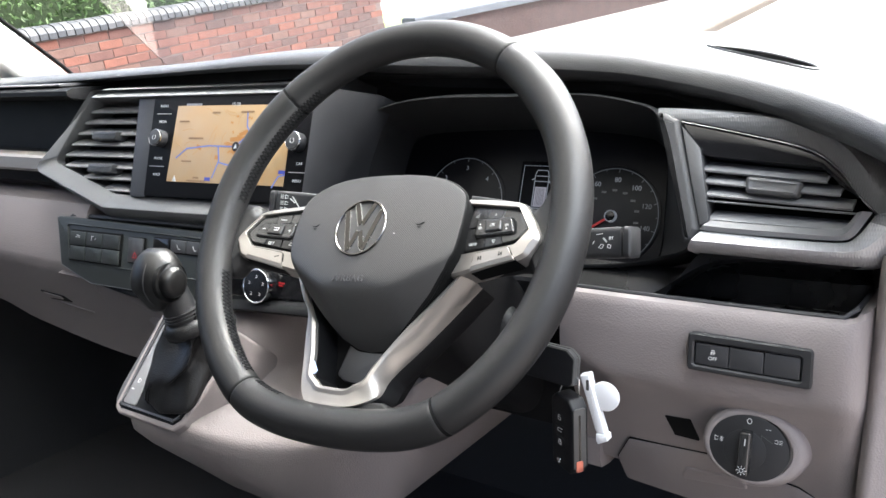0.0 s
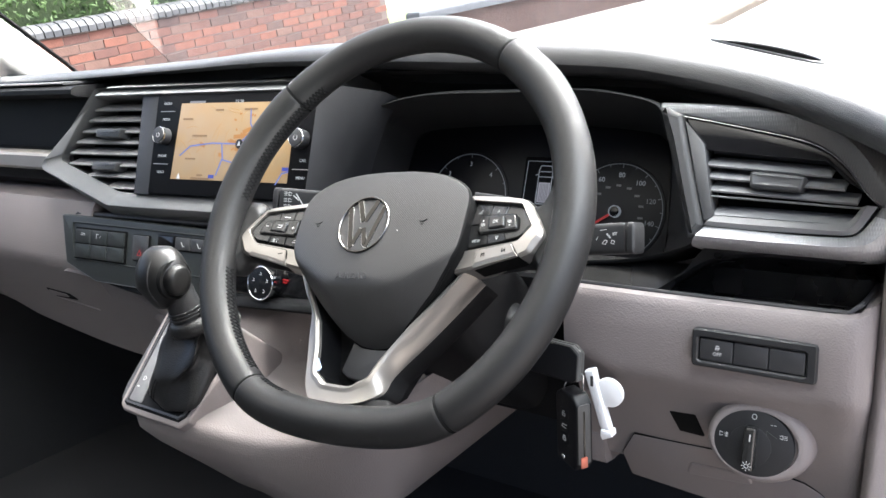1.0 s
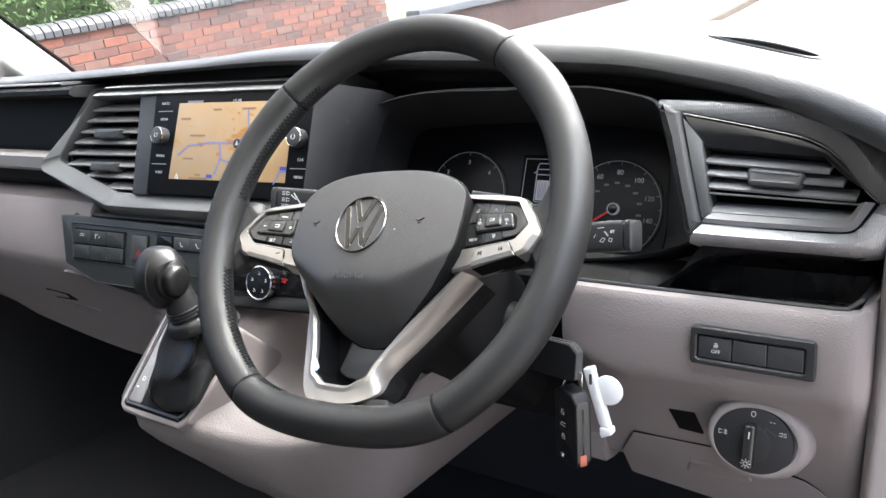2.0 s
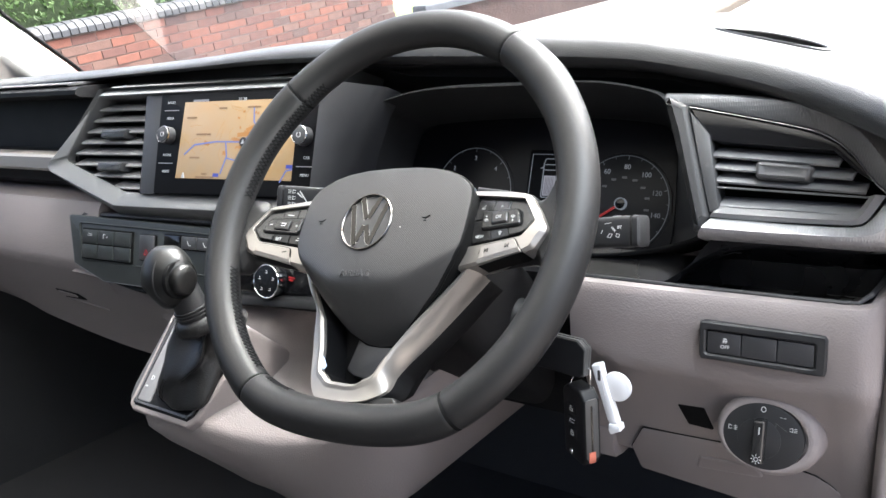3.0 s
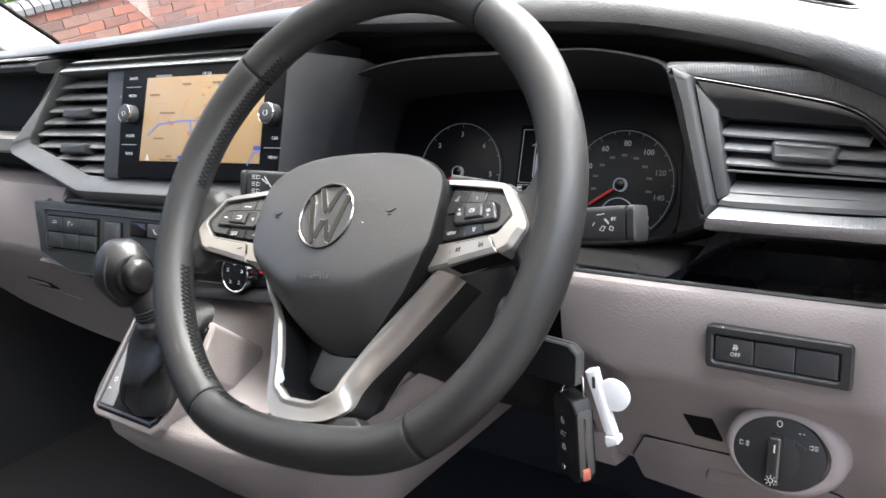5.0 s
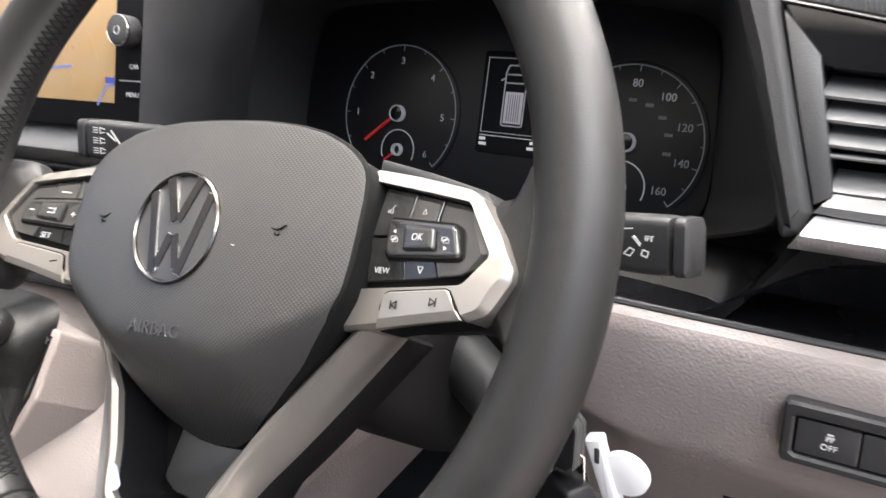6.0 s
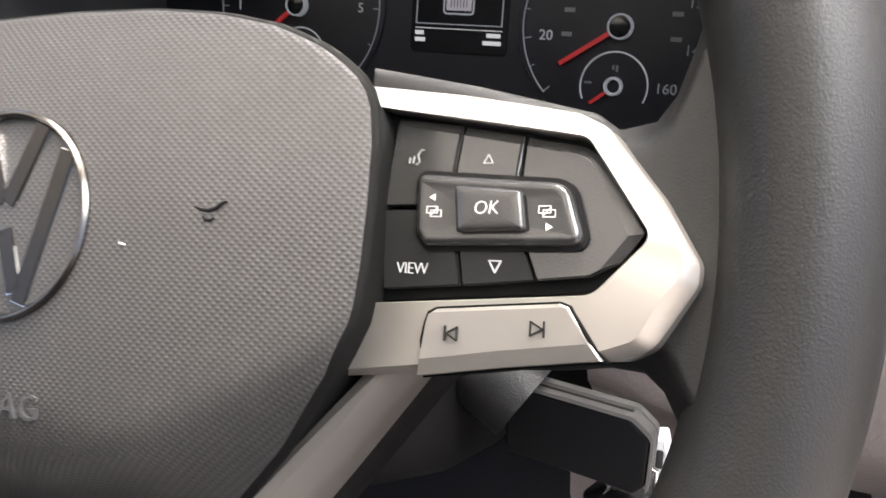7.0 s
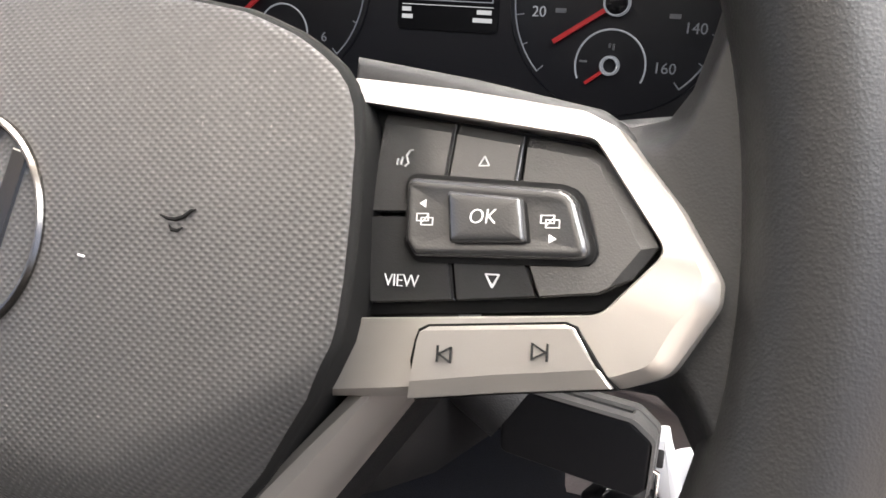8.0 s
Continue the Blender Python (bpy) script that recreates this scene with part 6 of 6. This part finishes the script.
for a, m, b in zip(flat_along(SILL_OUT, 40), flat_along(SILL_MID, 40), flat_along(SILL_IN, 40)):
    k = Vector((0, 0, 1))
    rings.append([a - k * 0.02, a + k * 0.0004, m + k * 0.0024, b - k * 0.0040, b - k * 0.03])
loft(bm, rings)
part("vent_sill", bm, M_SILL, rvent, sharp=25)
for k, (x0, y0, x1, y1) in enumerate(((-0.0540, 0.0205, 0.0385, 0.0140), (-0.0519, 0.0104, 0.0486, 0.0044), (-0.0498, 0.0000, 0.0579, -0.0058), (-0.0480, -0.0083, 0.0610, -0.0124), (-0.0453, -0.0200, 0.0545, -0.0220))):
    a = math.atan2(y1 - y0, x1 - x0)
    w = math.hypot(x1 - x0, y1 - y0)
    part("slat", vent_slat(w, 0.019, 0.0030 if k != 3 else 0.0016), M_SLAT, rvent, "", Matrix.Translation(((x0 + x1) / 2, (y0 + y1) / 2, -0.016)) @ Matrix.Rotation(a, 4, "Z") @ Matrix.Rotation(radians(28 if k != 3 else 8), 4, "X"))
tb = part("slider_tab", dished(bmesh.new(), fillet([(-0.0188, -0.0020), (0.0190, -0.0040), (0.0230, 0.0080), (-0.0195, 0.0110)], 0.003, 4), -0.02, [(0, -0.003), (0.0008, -0.001), (0.0018, -0.0002), (0.0028, 0.0), (0.0034, -0.0004)], 0.0004), M_MID, rvent)

# black moulding below the vent and the open tray
bm = bmesh.new()
rings = []
for x in span(-0.10, 0.350, 50):
    y = smooth_lerp(KX, KY, x)
    zt = smooth_lerp([-0.1, 0.1, 0.26, 0.345, 0.384], [0.646, 0.647, 0.649, 0.652, 0.660], x)
    top = smooth_lerp([-0.1, 0.17, 0.24, 0.335, 0.37, 0.383], [0.625, 0.640, 0.682, 0.690, 0.700, 0.715], x)
    lift = smooth_lerp([-0.1, 0.19, 0.235, 0.383], [-0.016, -0.012, 0.012, 0.012], x)
    rings.append([(x, y + 0.012, zt + 0.0005), (x, y + 0.020, zt - 0.012), (x, y + 0.085, zt - 0.016), (x, y + 0.090, zt + 0.006), (x, y + 0.060, top - 0.012), (x, y + 0.036, top - 0.006), (x, y + 0.032, top - 0.002), (x, y + 0.034, top + lift), (x, y + 0.12, top + lift), (x, y + 0.12, zt - 0.03), (x, y + 0.018, zt - 0.03)])
loft(bm, rings)
part("open_tray", bm, M_TRAY, dashboard, "black open tray", sharp=40)
bm = bmesh.new()
tube(bm, [(x, smooth_lerp(KX, KY, x) + 0.012, smooth_lerp([-0.1, 0.1, 0.26, 0.345, 0.384], [0.646, 0.647, 0.649, 0.652, 0.660], x) + 0.0024) for x in span(0.08, 0.342, 30)] + [(0.349, 0.140, 0.6595), (0.351, 0.160, 0.660), (0.352, 0.19, 0.660)], 0.0020, 8)
part("tray_rim", bm, M_DARK, dashboard)

# ---- switch bank and light switch on the grey moulding ----
KP = panel((0.2785, 0.1210, 0.63), 1, 6)
bank = thing("switch_bank", KP, "black three-switch bank set into the grey moulding", "switch panel")
bm = bmesh.new()
ring(bm, resample(fillet(rect(0.0925, 0.0305, 0.0003, -0.0150), 0.0025, 4), 80), resample(fillet(rect(0.080, 0.0195, -0.001, -0.0160), 0.0012, 4), 80), -0.01, 0.003, 0.0012)
part("bank_frame", bm, M_BLACK, bank)
part("bank_back", plate(bmesh.new(), rect(0.082, 0.021, -0.001, -0.016), -0.012, -0.004, 0.0002), M_GAP, bank)
for x in (-0.0272, -0.001, 0.0252):
    part("switch", plate(bmesh.new(), fillet(rect(0.0255, 0.0172, x, -0.0163), 0.0008, 2), -0.01, 0.0012, 0.0008), M_DARK, bank)
part("switch_label", lettering("OFF", 0.0040, 0.0001), M_PAINT, bank, "", Matrix.Translation((-0.0262, -0.0190, 0.0013)))
split_bars("switch_mark", [((-0.0276, -0.0140), (-0.0248, -0.0140)), ((-0.0272, -0.0124), (-0.0252, -0.0124)), ((-0.0276, -0.0155), (-0.0266, -0.0136)), ((-0.0258, -0.0155), (-0.0248, -0.0136))], 0.0008, 0.0012, 0.0015, M_PAINT, bank)
LP = panel((0.277, 0.137, 0.533), 3, 11)
lights = thing("light_switch", LP, "black rotary light switch in a grey ring", "light switch")
bm = bmesh.new()
loft(bm, [at_z(circle(r, 0.0055 - 0.02 * (0.043 - r) * 10, 0.0022, 64, r * 0.81), z) for r, z in ((0.043, -0.04), (0.0405, 0.002), (0.0380, 0.007), (0.0345, 0.009), (0.0320, 0.0085), (0.0312, 0.004))], cap1=True)
part("grey_ring", bm, M_GREY, lights, "grey moulded ring", sharp=60)
part("dial_face", plate(bmesh.new(), circle(0.0308, 0.0018, 0.0010, 56, 0.0272), 0.0, 0.0088, 0.0008), M_BLACK, lights)
kn = part("turn_knob", plate(bmesh.new(), circle(0.0165, -0.001, -0.001, 48), 0.004, 0.0091, 0.0004), M_BLACK, lights)
part("grip", plate(bmesh.new(), fillet([(-0.0052, -0.0195), (0.0042, -0.0195), (0.0050, 0.0160), (-0.0040, 0.0160)], 0.0022, 4), 0.006, 0.0185, 0.0022, 4), M_BUTTON, kn)
part("grip_line", bars([((0.0006, 0.0055), (0.0008, 0.0105))], 0.0009, 0.0184, 0.0187), M_PAINT, kn)
sun_segs = [((-0.0005 + 0.0026 * math.cos(radians(a)), -0.0150 + 0.0026 * math.sin(radians(a))), (-0.0005 + 0.0038 * math.cos(radians(a)), -0.0150 + 0.0038 * math.sin(radians(a)))) for a in range(0, 360, 45)]
cs = circle(0.0016, -0.0005, -0.0150, 10)
part("lamp_mark", bars(sun_segs + [(cs[i - 1], cs[i]) for i in range(10)], 0.0004, 0.0184, 0.0187), M_PAINT, kn)
c0 = circle(0.0017, 0.0013, 0.0232, 12, 0.0021)
part("zero_mark", bars([(c0[i - 1], c0[i]) for i in range(12)], 0.0006, 0.0088, 0.0091), M_PAINT, lights)
split_bars("fog_mark", [((-0.0245, 0.0030), (-0.0245, 0.0065)), ((-0.0245, 0.0065), (-0.0220, 0.0058)), ((-0.0245, 0.0030), (-0.0220, 0.0037)), ((-0.0205, 0.0060), (-0.0180, 0.0060)), ((-0.0205, 0.0047), (-0.0180, 0.0047)), ((-0.0205, 0.0034), (-0.0180, 0.0034)), ((-0.0192, 0.0026), (-0.0192, 0.0068))], 0.00035, 0.0088, 0.0091, M_PAINT, lights)
split_bars("beam_mark", [((0.0235, 0.0090), (0.0235, 0.0120)), ((0.0235, 0.0120), (0.0212, 0.0114)), ((0.0235, 0.0090), (0.0212, 0.0096)), ((0.0245, 0.0118), (0.0268, 0.0118)), ((0.0245, 0.0105), (0.0268, 0.0105)), ((0.0245, 0.0092), (0.0268, 0.0092)), ((0.0140, 0.0188), (0.0155, 0.0188)), ((0.0165, 0.0188), (0.0180, 0.0188))], 0.00035, 0.0088, 0.0091, M_PAINT, lights)
part("arc_mark", bars([((0.0110, 0.0135), (0.0112, -0.0100)), ((0.0110, 0.0135), (0.0195, 0.0085))], 0.0005, 0.0088, 0.0090), M_MID, lights)
flap = thing("fuse_cover", panel((0.277, 0.1499, 0.533), -2.4, -22.5), "grey fuse cover flap in the lower moulding", "cover")
FLAP = [(-0.1159, -0.0386), (-0.1326, -0.0689), (-0.1283, -0.0983), (0.056, -0.110), (0.052, -0.060), (0.0446, -0.0527), (0.0339, -0.0461), (-0.039, -0.0323)]
part("flap_gap", plate(bmesh.new(), fillet(inset(FLAP, -0.0007), 0.004, 3), -0.02, 0.0003, 0.0002), M_GAP, flap)
bm = bmesh.new()
plate(bm, fillet(FLAP, 0.004, 3), -0.02, 0.0011, 0.0008, 2)
part("flap", bm, M_GREY, flap)
bm = bmesh.new()
plate(bm, fillet([(-0.0635, -0.0554), (-0.0704, -0.0732), (-0.0076, -0.0640), (-0.0130, -0.0510)], 0.004, 3), 0.0, 0.003, 0.0025, 3)
part("flap_pull", bm, M_GREY, flap)
# recess drawn as a thin plate with its shade in the colour
part("blank_recess", plate(bmesh.new(), fillet([(-0.0749, 0.0057), (-0.0512, 0.0077), (-0.0462, -0.0174), (-0.0684, -0.0171)], 0.0015, 3), -0.02, 0.0008, 0.0003), M_GAP, flap)

# ---- ignition key, fob and tag ----
key = thing("ignition_key", Matrix.Identity(4), "black folding key in the ignition", "key")
KM = panel((0.120, 0.099, 0.590), -4, 10)
bm = bmesh.new()
plate(bm, fillet([(-0.030, -0.014), (0.020, -0.017), (0.0238, -0.012), (0.0238, 0.008), (0.016, 0.0140), (-0.030, 0.0155)], 0.003, 4), -0.0052, 0.0052, 0.0015, 3)
part("key_body", bm, M_KEY, key, "", KM)
edge = fillet([(-0.030, 0.0157), (0.0163, 0.0142), (0.0240, 0.0080), (0.0240, -0.0150)], [0, 0.005, 0.005, 0], 4)
for z0, z1 in ((-0.0054, -0.0012), (0.0012, 0.0054)):
    bm = bmesh.new()
    loft(bm, [[(x, y, z0), (x + 0.0009, y + 0.0012, z0 + 0.0006), (x + 0.0009, y + 0.0012, z1 - 0.0006), (x, y, z1)] for x, y in edge])
    part("key_edge", bm, M_WORN, key, "grey worn key edge", KM)
bm = bmesh.new()
loft(bm, [[(x, y, -0.0014), (x + 0.0007, y + 0.0009, -0.0014), (x + 0.0007, y + 0.0009, 0.0014), (x, y, 0.0014)] for x, y in edge[2:]])
part("key_corner", bm, M_WORN, key, "", KM)
loop = thing("key_ring", Matrix.Identity(4), "thin steel key ring", "key ring")
bm = bmesh.new()
tube(bm, [(0.1400, 0.096, 0.586), (0.1345, 0.0955, 0.578), (0.1299, 0.095, 0.5693), (0.1283, 0.095, 0.5645), (0.1300, 0.095, 0.5618), (0.1404, 0.096, 0.5590), (0.146, 0.097, 0.564), (0.146, 0.098, 0.580)], 0.0008, 8, True)
part("loop", bm, M_CHROME, loop)
FM = panel((0.137, 0.096, 0.5310), -30, 0)
fob = thing("key_fob", FM, "black remote key fob hanging from the key ring", "key fob")
bm = bmesh.new()
plate(bm, fillet([(-0.017, -0.034), (0.011, -0.036), (0.0165, -0.028), (0.0165, 0.026), (0.010, 0.034), (-0.010, 0.034), (-0.017, 0.028)], 0.004, 4), -0.0075, 0.0075, 0.0025, 3)
part("fob_shell", bm, M_KEY, fob)
part("fob_edge", plate(bmesh.new(), fillet(rect(0.0125, 0.056, 0, -0.001), 0.003, 3), -0.001, 0.0004, 0.0004), M_WORN, fob, "grey worn fob edge", Matrix.Translation((0.0163, 0, 0)) @ Matrix.Rotation(radians(90), 4, "Y"))
for y, kind in ((0.013, 0), (0.0015, 1), (-0.010, 2)):
    part("fob_button", plate(bmesh.new(), fillet(rect(0.013, 0.0100, -0.003, y), 0.002, 3), 0.004, 0.0079, 0.0004), M_KEY, fob)
    lock = [((-0.005, y - 0.0016), (-0.001, y - 0.0016)), ((-0.001, y - 0.0016), (-0.001, y + 0.0006)), ((-0.001, y + 0.0006), (-0.005, y + 0.0006)), ((-0.005, y + 0.0006), (-0.005, y - 0.0016))]
    shackle = [((-0.0042, y + 0.0006), (-0.0042, y + 0.0026)), ((-0.0042, y + 0.0026), (-0.0018, y + 0.0026))] + ([((-0.0018, y + 0.0026), (-0.0018, y + 0.0006))] if kind == 2 else [])
    boot = [((-0.0065, y - 0.001), (0.0, y - 0.001)), ((-0.0065, y - 0.001), (-0.005, y + 0.0016)), ((-0.005, y + 0.0016), (0.0015, y + 0.0022))]
    part("fob_symbol", bars(boot if kind == 1 else lock + shackle, 0.0006, 0.0079, 0.0081), M_PAINT, fob)
part("fob_plate", plate(bmesh.new(), fillet(rect(0.0065, 0.010, -0.001, -0.0265), 0.001, 2), 0, 0.0010, 0.0002), M_COPPER, fob, "copper-coloured end plate", Matrix.Translation((0.0166, 0, 0)) @ Matrix.Rotation(radians(90), 4, "Y"))
part("blade_slot", plate(bmesh.new(), rect(0.0014, 0.042, -0.0005, 0.000), 0, 0.0009, 0.0001), M_BADGE, fob, "", Matrix.Translation((0.0164, 0, 0)) @ Matrix.Rotation(radians(90), 4, "Y"))
part("fob_badge", plate(bmesh.new(), circle(0.0026, -0.006, -0.029, 16), 0.006, 0.0081, 0.0003), M_CHROME, fob)
TM = panel((0.155, 0.120, 0.546), 0, 0)
tag = thing("key_tag", TM, "white plastic key tag with a round end", "key tag")
bm = bmesh.new()
plate(bm, fillet([(-0.0176, 0.0293), (-0.0080, 0.0328), (-0.0065, 0.0250), (0.0056, -0.0170), (0.0070, -0.0218), (-0.0015, -0.0225), (-0.0034, -0.0192)], 0.0015, 3), -0.003, 0.004, 0.0015, 3)
part("tag_bar", bm, M_TAG, tag)
part("tag_disc", plate(bmesh.new(), circle(0.0132, 0.0046, 0.0122, 40), -0.002, 0.002, 0.001), M_TAG, tag)
part("tag_cap", plate(bmesh.new(), fillet([(-0.0020, -0.0225), (-0.0022, -0.0285), (-0.0003, -0.0324), (0.0093, -0.0273), (0.0085, -0.0218)], 0.001, 2), -0.004, 0.005, 0.001), M_TAG, tag)
part("tag_slot", plate(bmesh.new(), fillet(rect(0.0028, 0.010, -0.0098, 0.0215), 0.0012, 3), 0.0, 0.0042, 0.0001), M_WORN, tag)

# ---- gear lever ----
GP = panel((-0.313, -0.012, 0.487), 0, 42)
gear = thing("gear_lever", GP, "black gear lever with leather boot on the grey console", "gear lever")
GATE = fillet([(-0.061, -0.004), (-0.050, -0.010), (0.047, -0.010), (0.058, 0.000), (0.075, 0.062), (0.072, 0.112), (-0.060, 0.124)], 0.006, 4)
bm = bmesh.new()
plate(bm, GATE, -0.09, 0.0065, 0.003, 3)
part("gate_base", bm, M_GREY, gear, "pale grey gear lever plinth")
GATE_IN = inset(GATE, 0.0065)
part("gate_plate", plate(bmesh.new(), GATE_IN, 0.0, 0.0068, 0.0003), M_BINNACLE, gear)
part("gate_rim", ring(bmesh.new(), inset(GATE, 0.0095), inset(GATE, 0.0120), 0.004, 0.0086, 0.0006), M_MID, gear, "raised rim round the gaiter")
part("side_trim", plate(bmesh.new(), fillet([(-0.0740, 0.020), (-0.0720, 0.004), (-0.0640, -0.004), (-0.0590, 0.004), (-0.0600, 0.105), (-0.0680, 0.105)], 0.004, 3), -0.05, 0.001, 0.002, 3), M_MID, gear, "dark strip along the plinth")
part("selector_strip", plate(bmesh.new(), fillet([(-0.0490, 0.003), (-0.0250, 0.003), (-0.0340, 0.10), (-0.0470, 0.10)], 0.003, 3), 0.0, 0.0078, 0.0008), M_SLAT, gear, "grey selector strip")
part("selector_letter", lettering("D", 0.0075), M_PAINT, gear, "", Matrix.Translation((-0.0385, 0.030, 0.0079)))
part("selector_mark", bars([((-0.0445, 0.020), (-0.0415, 0.020))], 0.0016, 0.0078, 0.0081), M_PAINT, gear)
bm = bmesh.new()
top = GP.inverted() @ Vector((-0.270, 0.013, 0.592))
FOOT, BULGE = Vector((0.019, 0.071, 0.004)), Vector((0.026, 0.050, 0.052))


def boot_axis(t):
    return FOOT * (1 - t) ** 2 + BULGE * (2 * t * (1 - t)) + top * t * t


def boot_point(t, a):
    """Gaiter skin: fills the gate at its foot, gathered under the knob, with slack folds."""
    q = (1 - t ** 1.15) ** 1.1
    rx, ry = 0.0205 + 0.0245 * q, 0.0205 + 0.0400 * q
    sq = 1 + ((abs(math.cos(a)) ** 6 + abs(math.sin(a)) ** 6) ** (-1 / 6) - 1) * (1 - t) ** 2
    slack = t * (1 - t) * 4
    w = 1 + 0.05 * slack * math.sin(3 * a + 0.6 + 2.4 * t) + 0.035 * slack * math.sin(7 * a - 4 * t)
    w += 0.12 * math.exp(-((t - 0.14) / 0.08) ** 2) * max(0, math.cos(a + 1.0)) ** 2
    w -= 0.30 * math.exp(-((t - 0.42) / 0.14) ** 2) * max(0, math.cos(a + 0.75)) ** 2
    return boot_axis(t) + Vector((math.cos(a) * rx * w * sq, math.sin(a) * ry * w * sq, 0.014 * t * math.sin(a) - 0.004 * slack))


loft(bm, [[boot_point(t, 2 * math.pi * i / 64) for i in range(80)] for t in span(0, 1, 48)])
part("boot", bm, M_BOOT, gear, "black leather gaiter with a stitched seam", sharp=70)
bm = bmesh.new()
for i in range(16):
    for da in (-0.05, 0.05):
        t = 0.06 + i * 0.03
        p, q = boot_point(t, radians(240) + da), boot_point(t + 0.02, radians(240) + da)
        d = (p - boot_axis(t)).normalized() * 0.0004
        tube(bm, [p + d, q + d], 0.0006, 5)
tagged(part("boot_stitches", bm, M_STITCH, gear), kind="stuff")
bm = bmesh.new()
lo, hi = top - Vector((0, 0, 0.004)), GP.inverted() @ Vector((-0.277, 0.004, 0.640))
tube(bm, [lo, lo.lerp(hi, 0.3), lo.lerp(hi, 0.7), hi], lambda t: 0.0185 - 0.003 * t, 28)
part("collar", bm, M_BLACK, gear)
bm = bmesh.new()
up_axis = (hi - lo).normalized()
tube(bm, [lo - up_axis * 0.009, lo - up_axis * 0.007, lo - up_axis * 0.002, lo + up_axis * 0.003, lo + up_axis * 0.006, lo + up_axis * 0.0075], lambda t: 0.0215 + 0.0042 * math.sin(math.pi * min(1, t * 1.1)) - 0.002 * t, 36)
part("boot_cuff", bm, M_BOOT, gear, "gathered leather cuff under the knob", sharp=70)
for k in (0.011, 0.0145, 0.018):
    bm = bmesh.new()
    c, u = lo + up_axis * k, up_axis.orthogonal().normalized()
    v = up_axis.cross(u)
    tube(bm, [c + (u * math.cos(a) + v * math.sin(a)) * 0.0182 for a in [2 * math.pi * i / 36 for i in range(36)]], 0.0012, 6, True)
    part("collar_rib", bm, M_BLACK, gear)
WK = GP.inverted() @ (panel((-0.281, 0.0, 0.645), 4, 8))
bm = bmesh.new()
rings = []
for t in span(0, 1, 20):
    a = math.pi * t
    h = -0.034 + 0.064 * t
    r = 0.0290 * max(0.05, (math.sin(a * 0.93 + 0.12))) ** 0.42
    if t < 0.35:
        r *= 0.62 + 0.38 * t / 0.35
    rings.append([(r * 1.0 * math.cos(b), h, r * 0.88 * math.sin(b) + 0.004) for b in [2 * math.pi * i / 40 for i in range(40)]])
loft(bm, rings)
part("knob", bm, M_KNOB, gear, "rounded leather knob", WK, sharp=80)
bm = bmesh.new()
tube(bm, [(0.007, 0.0285 * math.cos(a) * 1.0 - 0.001, 0.0248 * math.sin(a) + 0.004) for a in [2 * math.pi * i / 48 for i in range(48)]], 0.0011, 6, True)
part("knob_seam", bm, M_BLACK, gear, "", WK)
bm = bmesh.new()
loft(bm, [[(x, y * s - 0.002, z * s + 0.006) for y, z in circle(0.0150, 0, 0, 32, 0.0138)] for x, s in ((0.012, 1.10), (0.0265, 1.08), (0.0300, 1.0), (0.0322, 0.84), (0.0330, 0.5))])
part("button_groove", ring(bmesh.new(), circle(0.0205, -0.006, -0.002, 40), circle(0.0164, -0.006, -0.002, 40), 0.018, 0.0232, 0.0004), M_GAP, gear, "", WK @ Matrix.Rotation(radians(90), 4, "Y") @ Matrix.Rotation(radians(0), 4, "Z"))
part("knob_button", bm, M_KNOB, gear, "black side button", WK, sharp=50)

# ---- bricks and coping of the garden wall, last ----
def box_mesh(name, w, l, h, b):
    bm = bmesh.new()
    plate(bm, rect(w, l), 0, h, b, 1)
    bmesh.ops.recalc_face_normals(bm, faces=bm.faces)
    me = bpy.data.meshes.new(name)
    bm.to_mesh(me)
    bm.free()
    return me


brick_mesh = box_mesh("brick", BD, BW, BH, 0.004)
brick_mesh.materials.append(M_BRICK)
rng = random.Random(11)
for c in range(10):
    z = WALL_TOP - 0.073 - 0.075 * c
    k = 0
    y = 2.2 + (0.1125 if c % 2 else 0)
    while y < 7.25:
        ob = new("brick", brick_mesh)
        ob.parent = wall
        ob.matrix_basis = Matrix.Translation((-BD / 2 + rng.uniform(-0.003, 0.003), y + BW / 2, z + rng.uniform(-0.002, 0.002)))
        y += 0.225
bm = bmesh.new()
prof = [(-0.135, 0.0), (0.135, 0.0), (0.135, 0.045), (0.10, 0.09), (0.04, 0.11), (-0.04, 0.11), (-0.10, 0.09), (-0.135, 0.045)]
loft(bm, [[(x, y, z) for x, z in prof] for y in (-0.0325, 0.0325)])
bmesh.ops.recalc_face_normals(bm, faces=bm.faces)
cop = bpy.data.meshes.new("coping_brick")
bm.to_mesh(cop)
bm.free()
cop.materials.append(M_COPING)
for i in range(72):
    ob = new("coping_brick", cop)
    ob.parent = wall
    ob.matrix_basis = Matrix.Translation((-0.11 + rng.uniform(-0.003, 0.003), 2.0 + i * 0.0755, WALL_TOP + 0.004 + rng.uniform(-0.003, 0.003)))
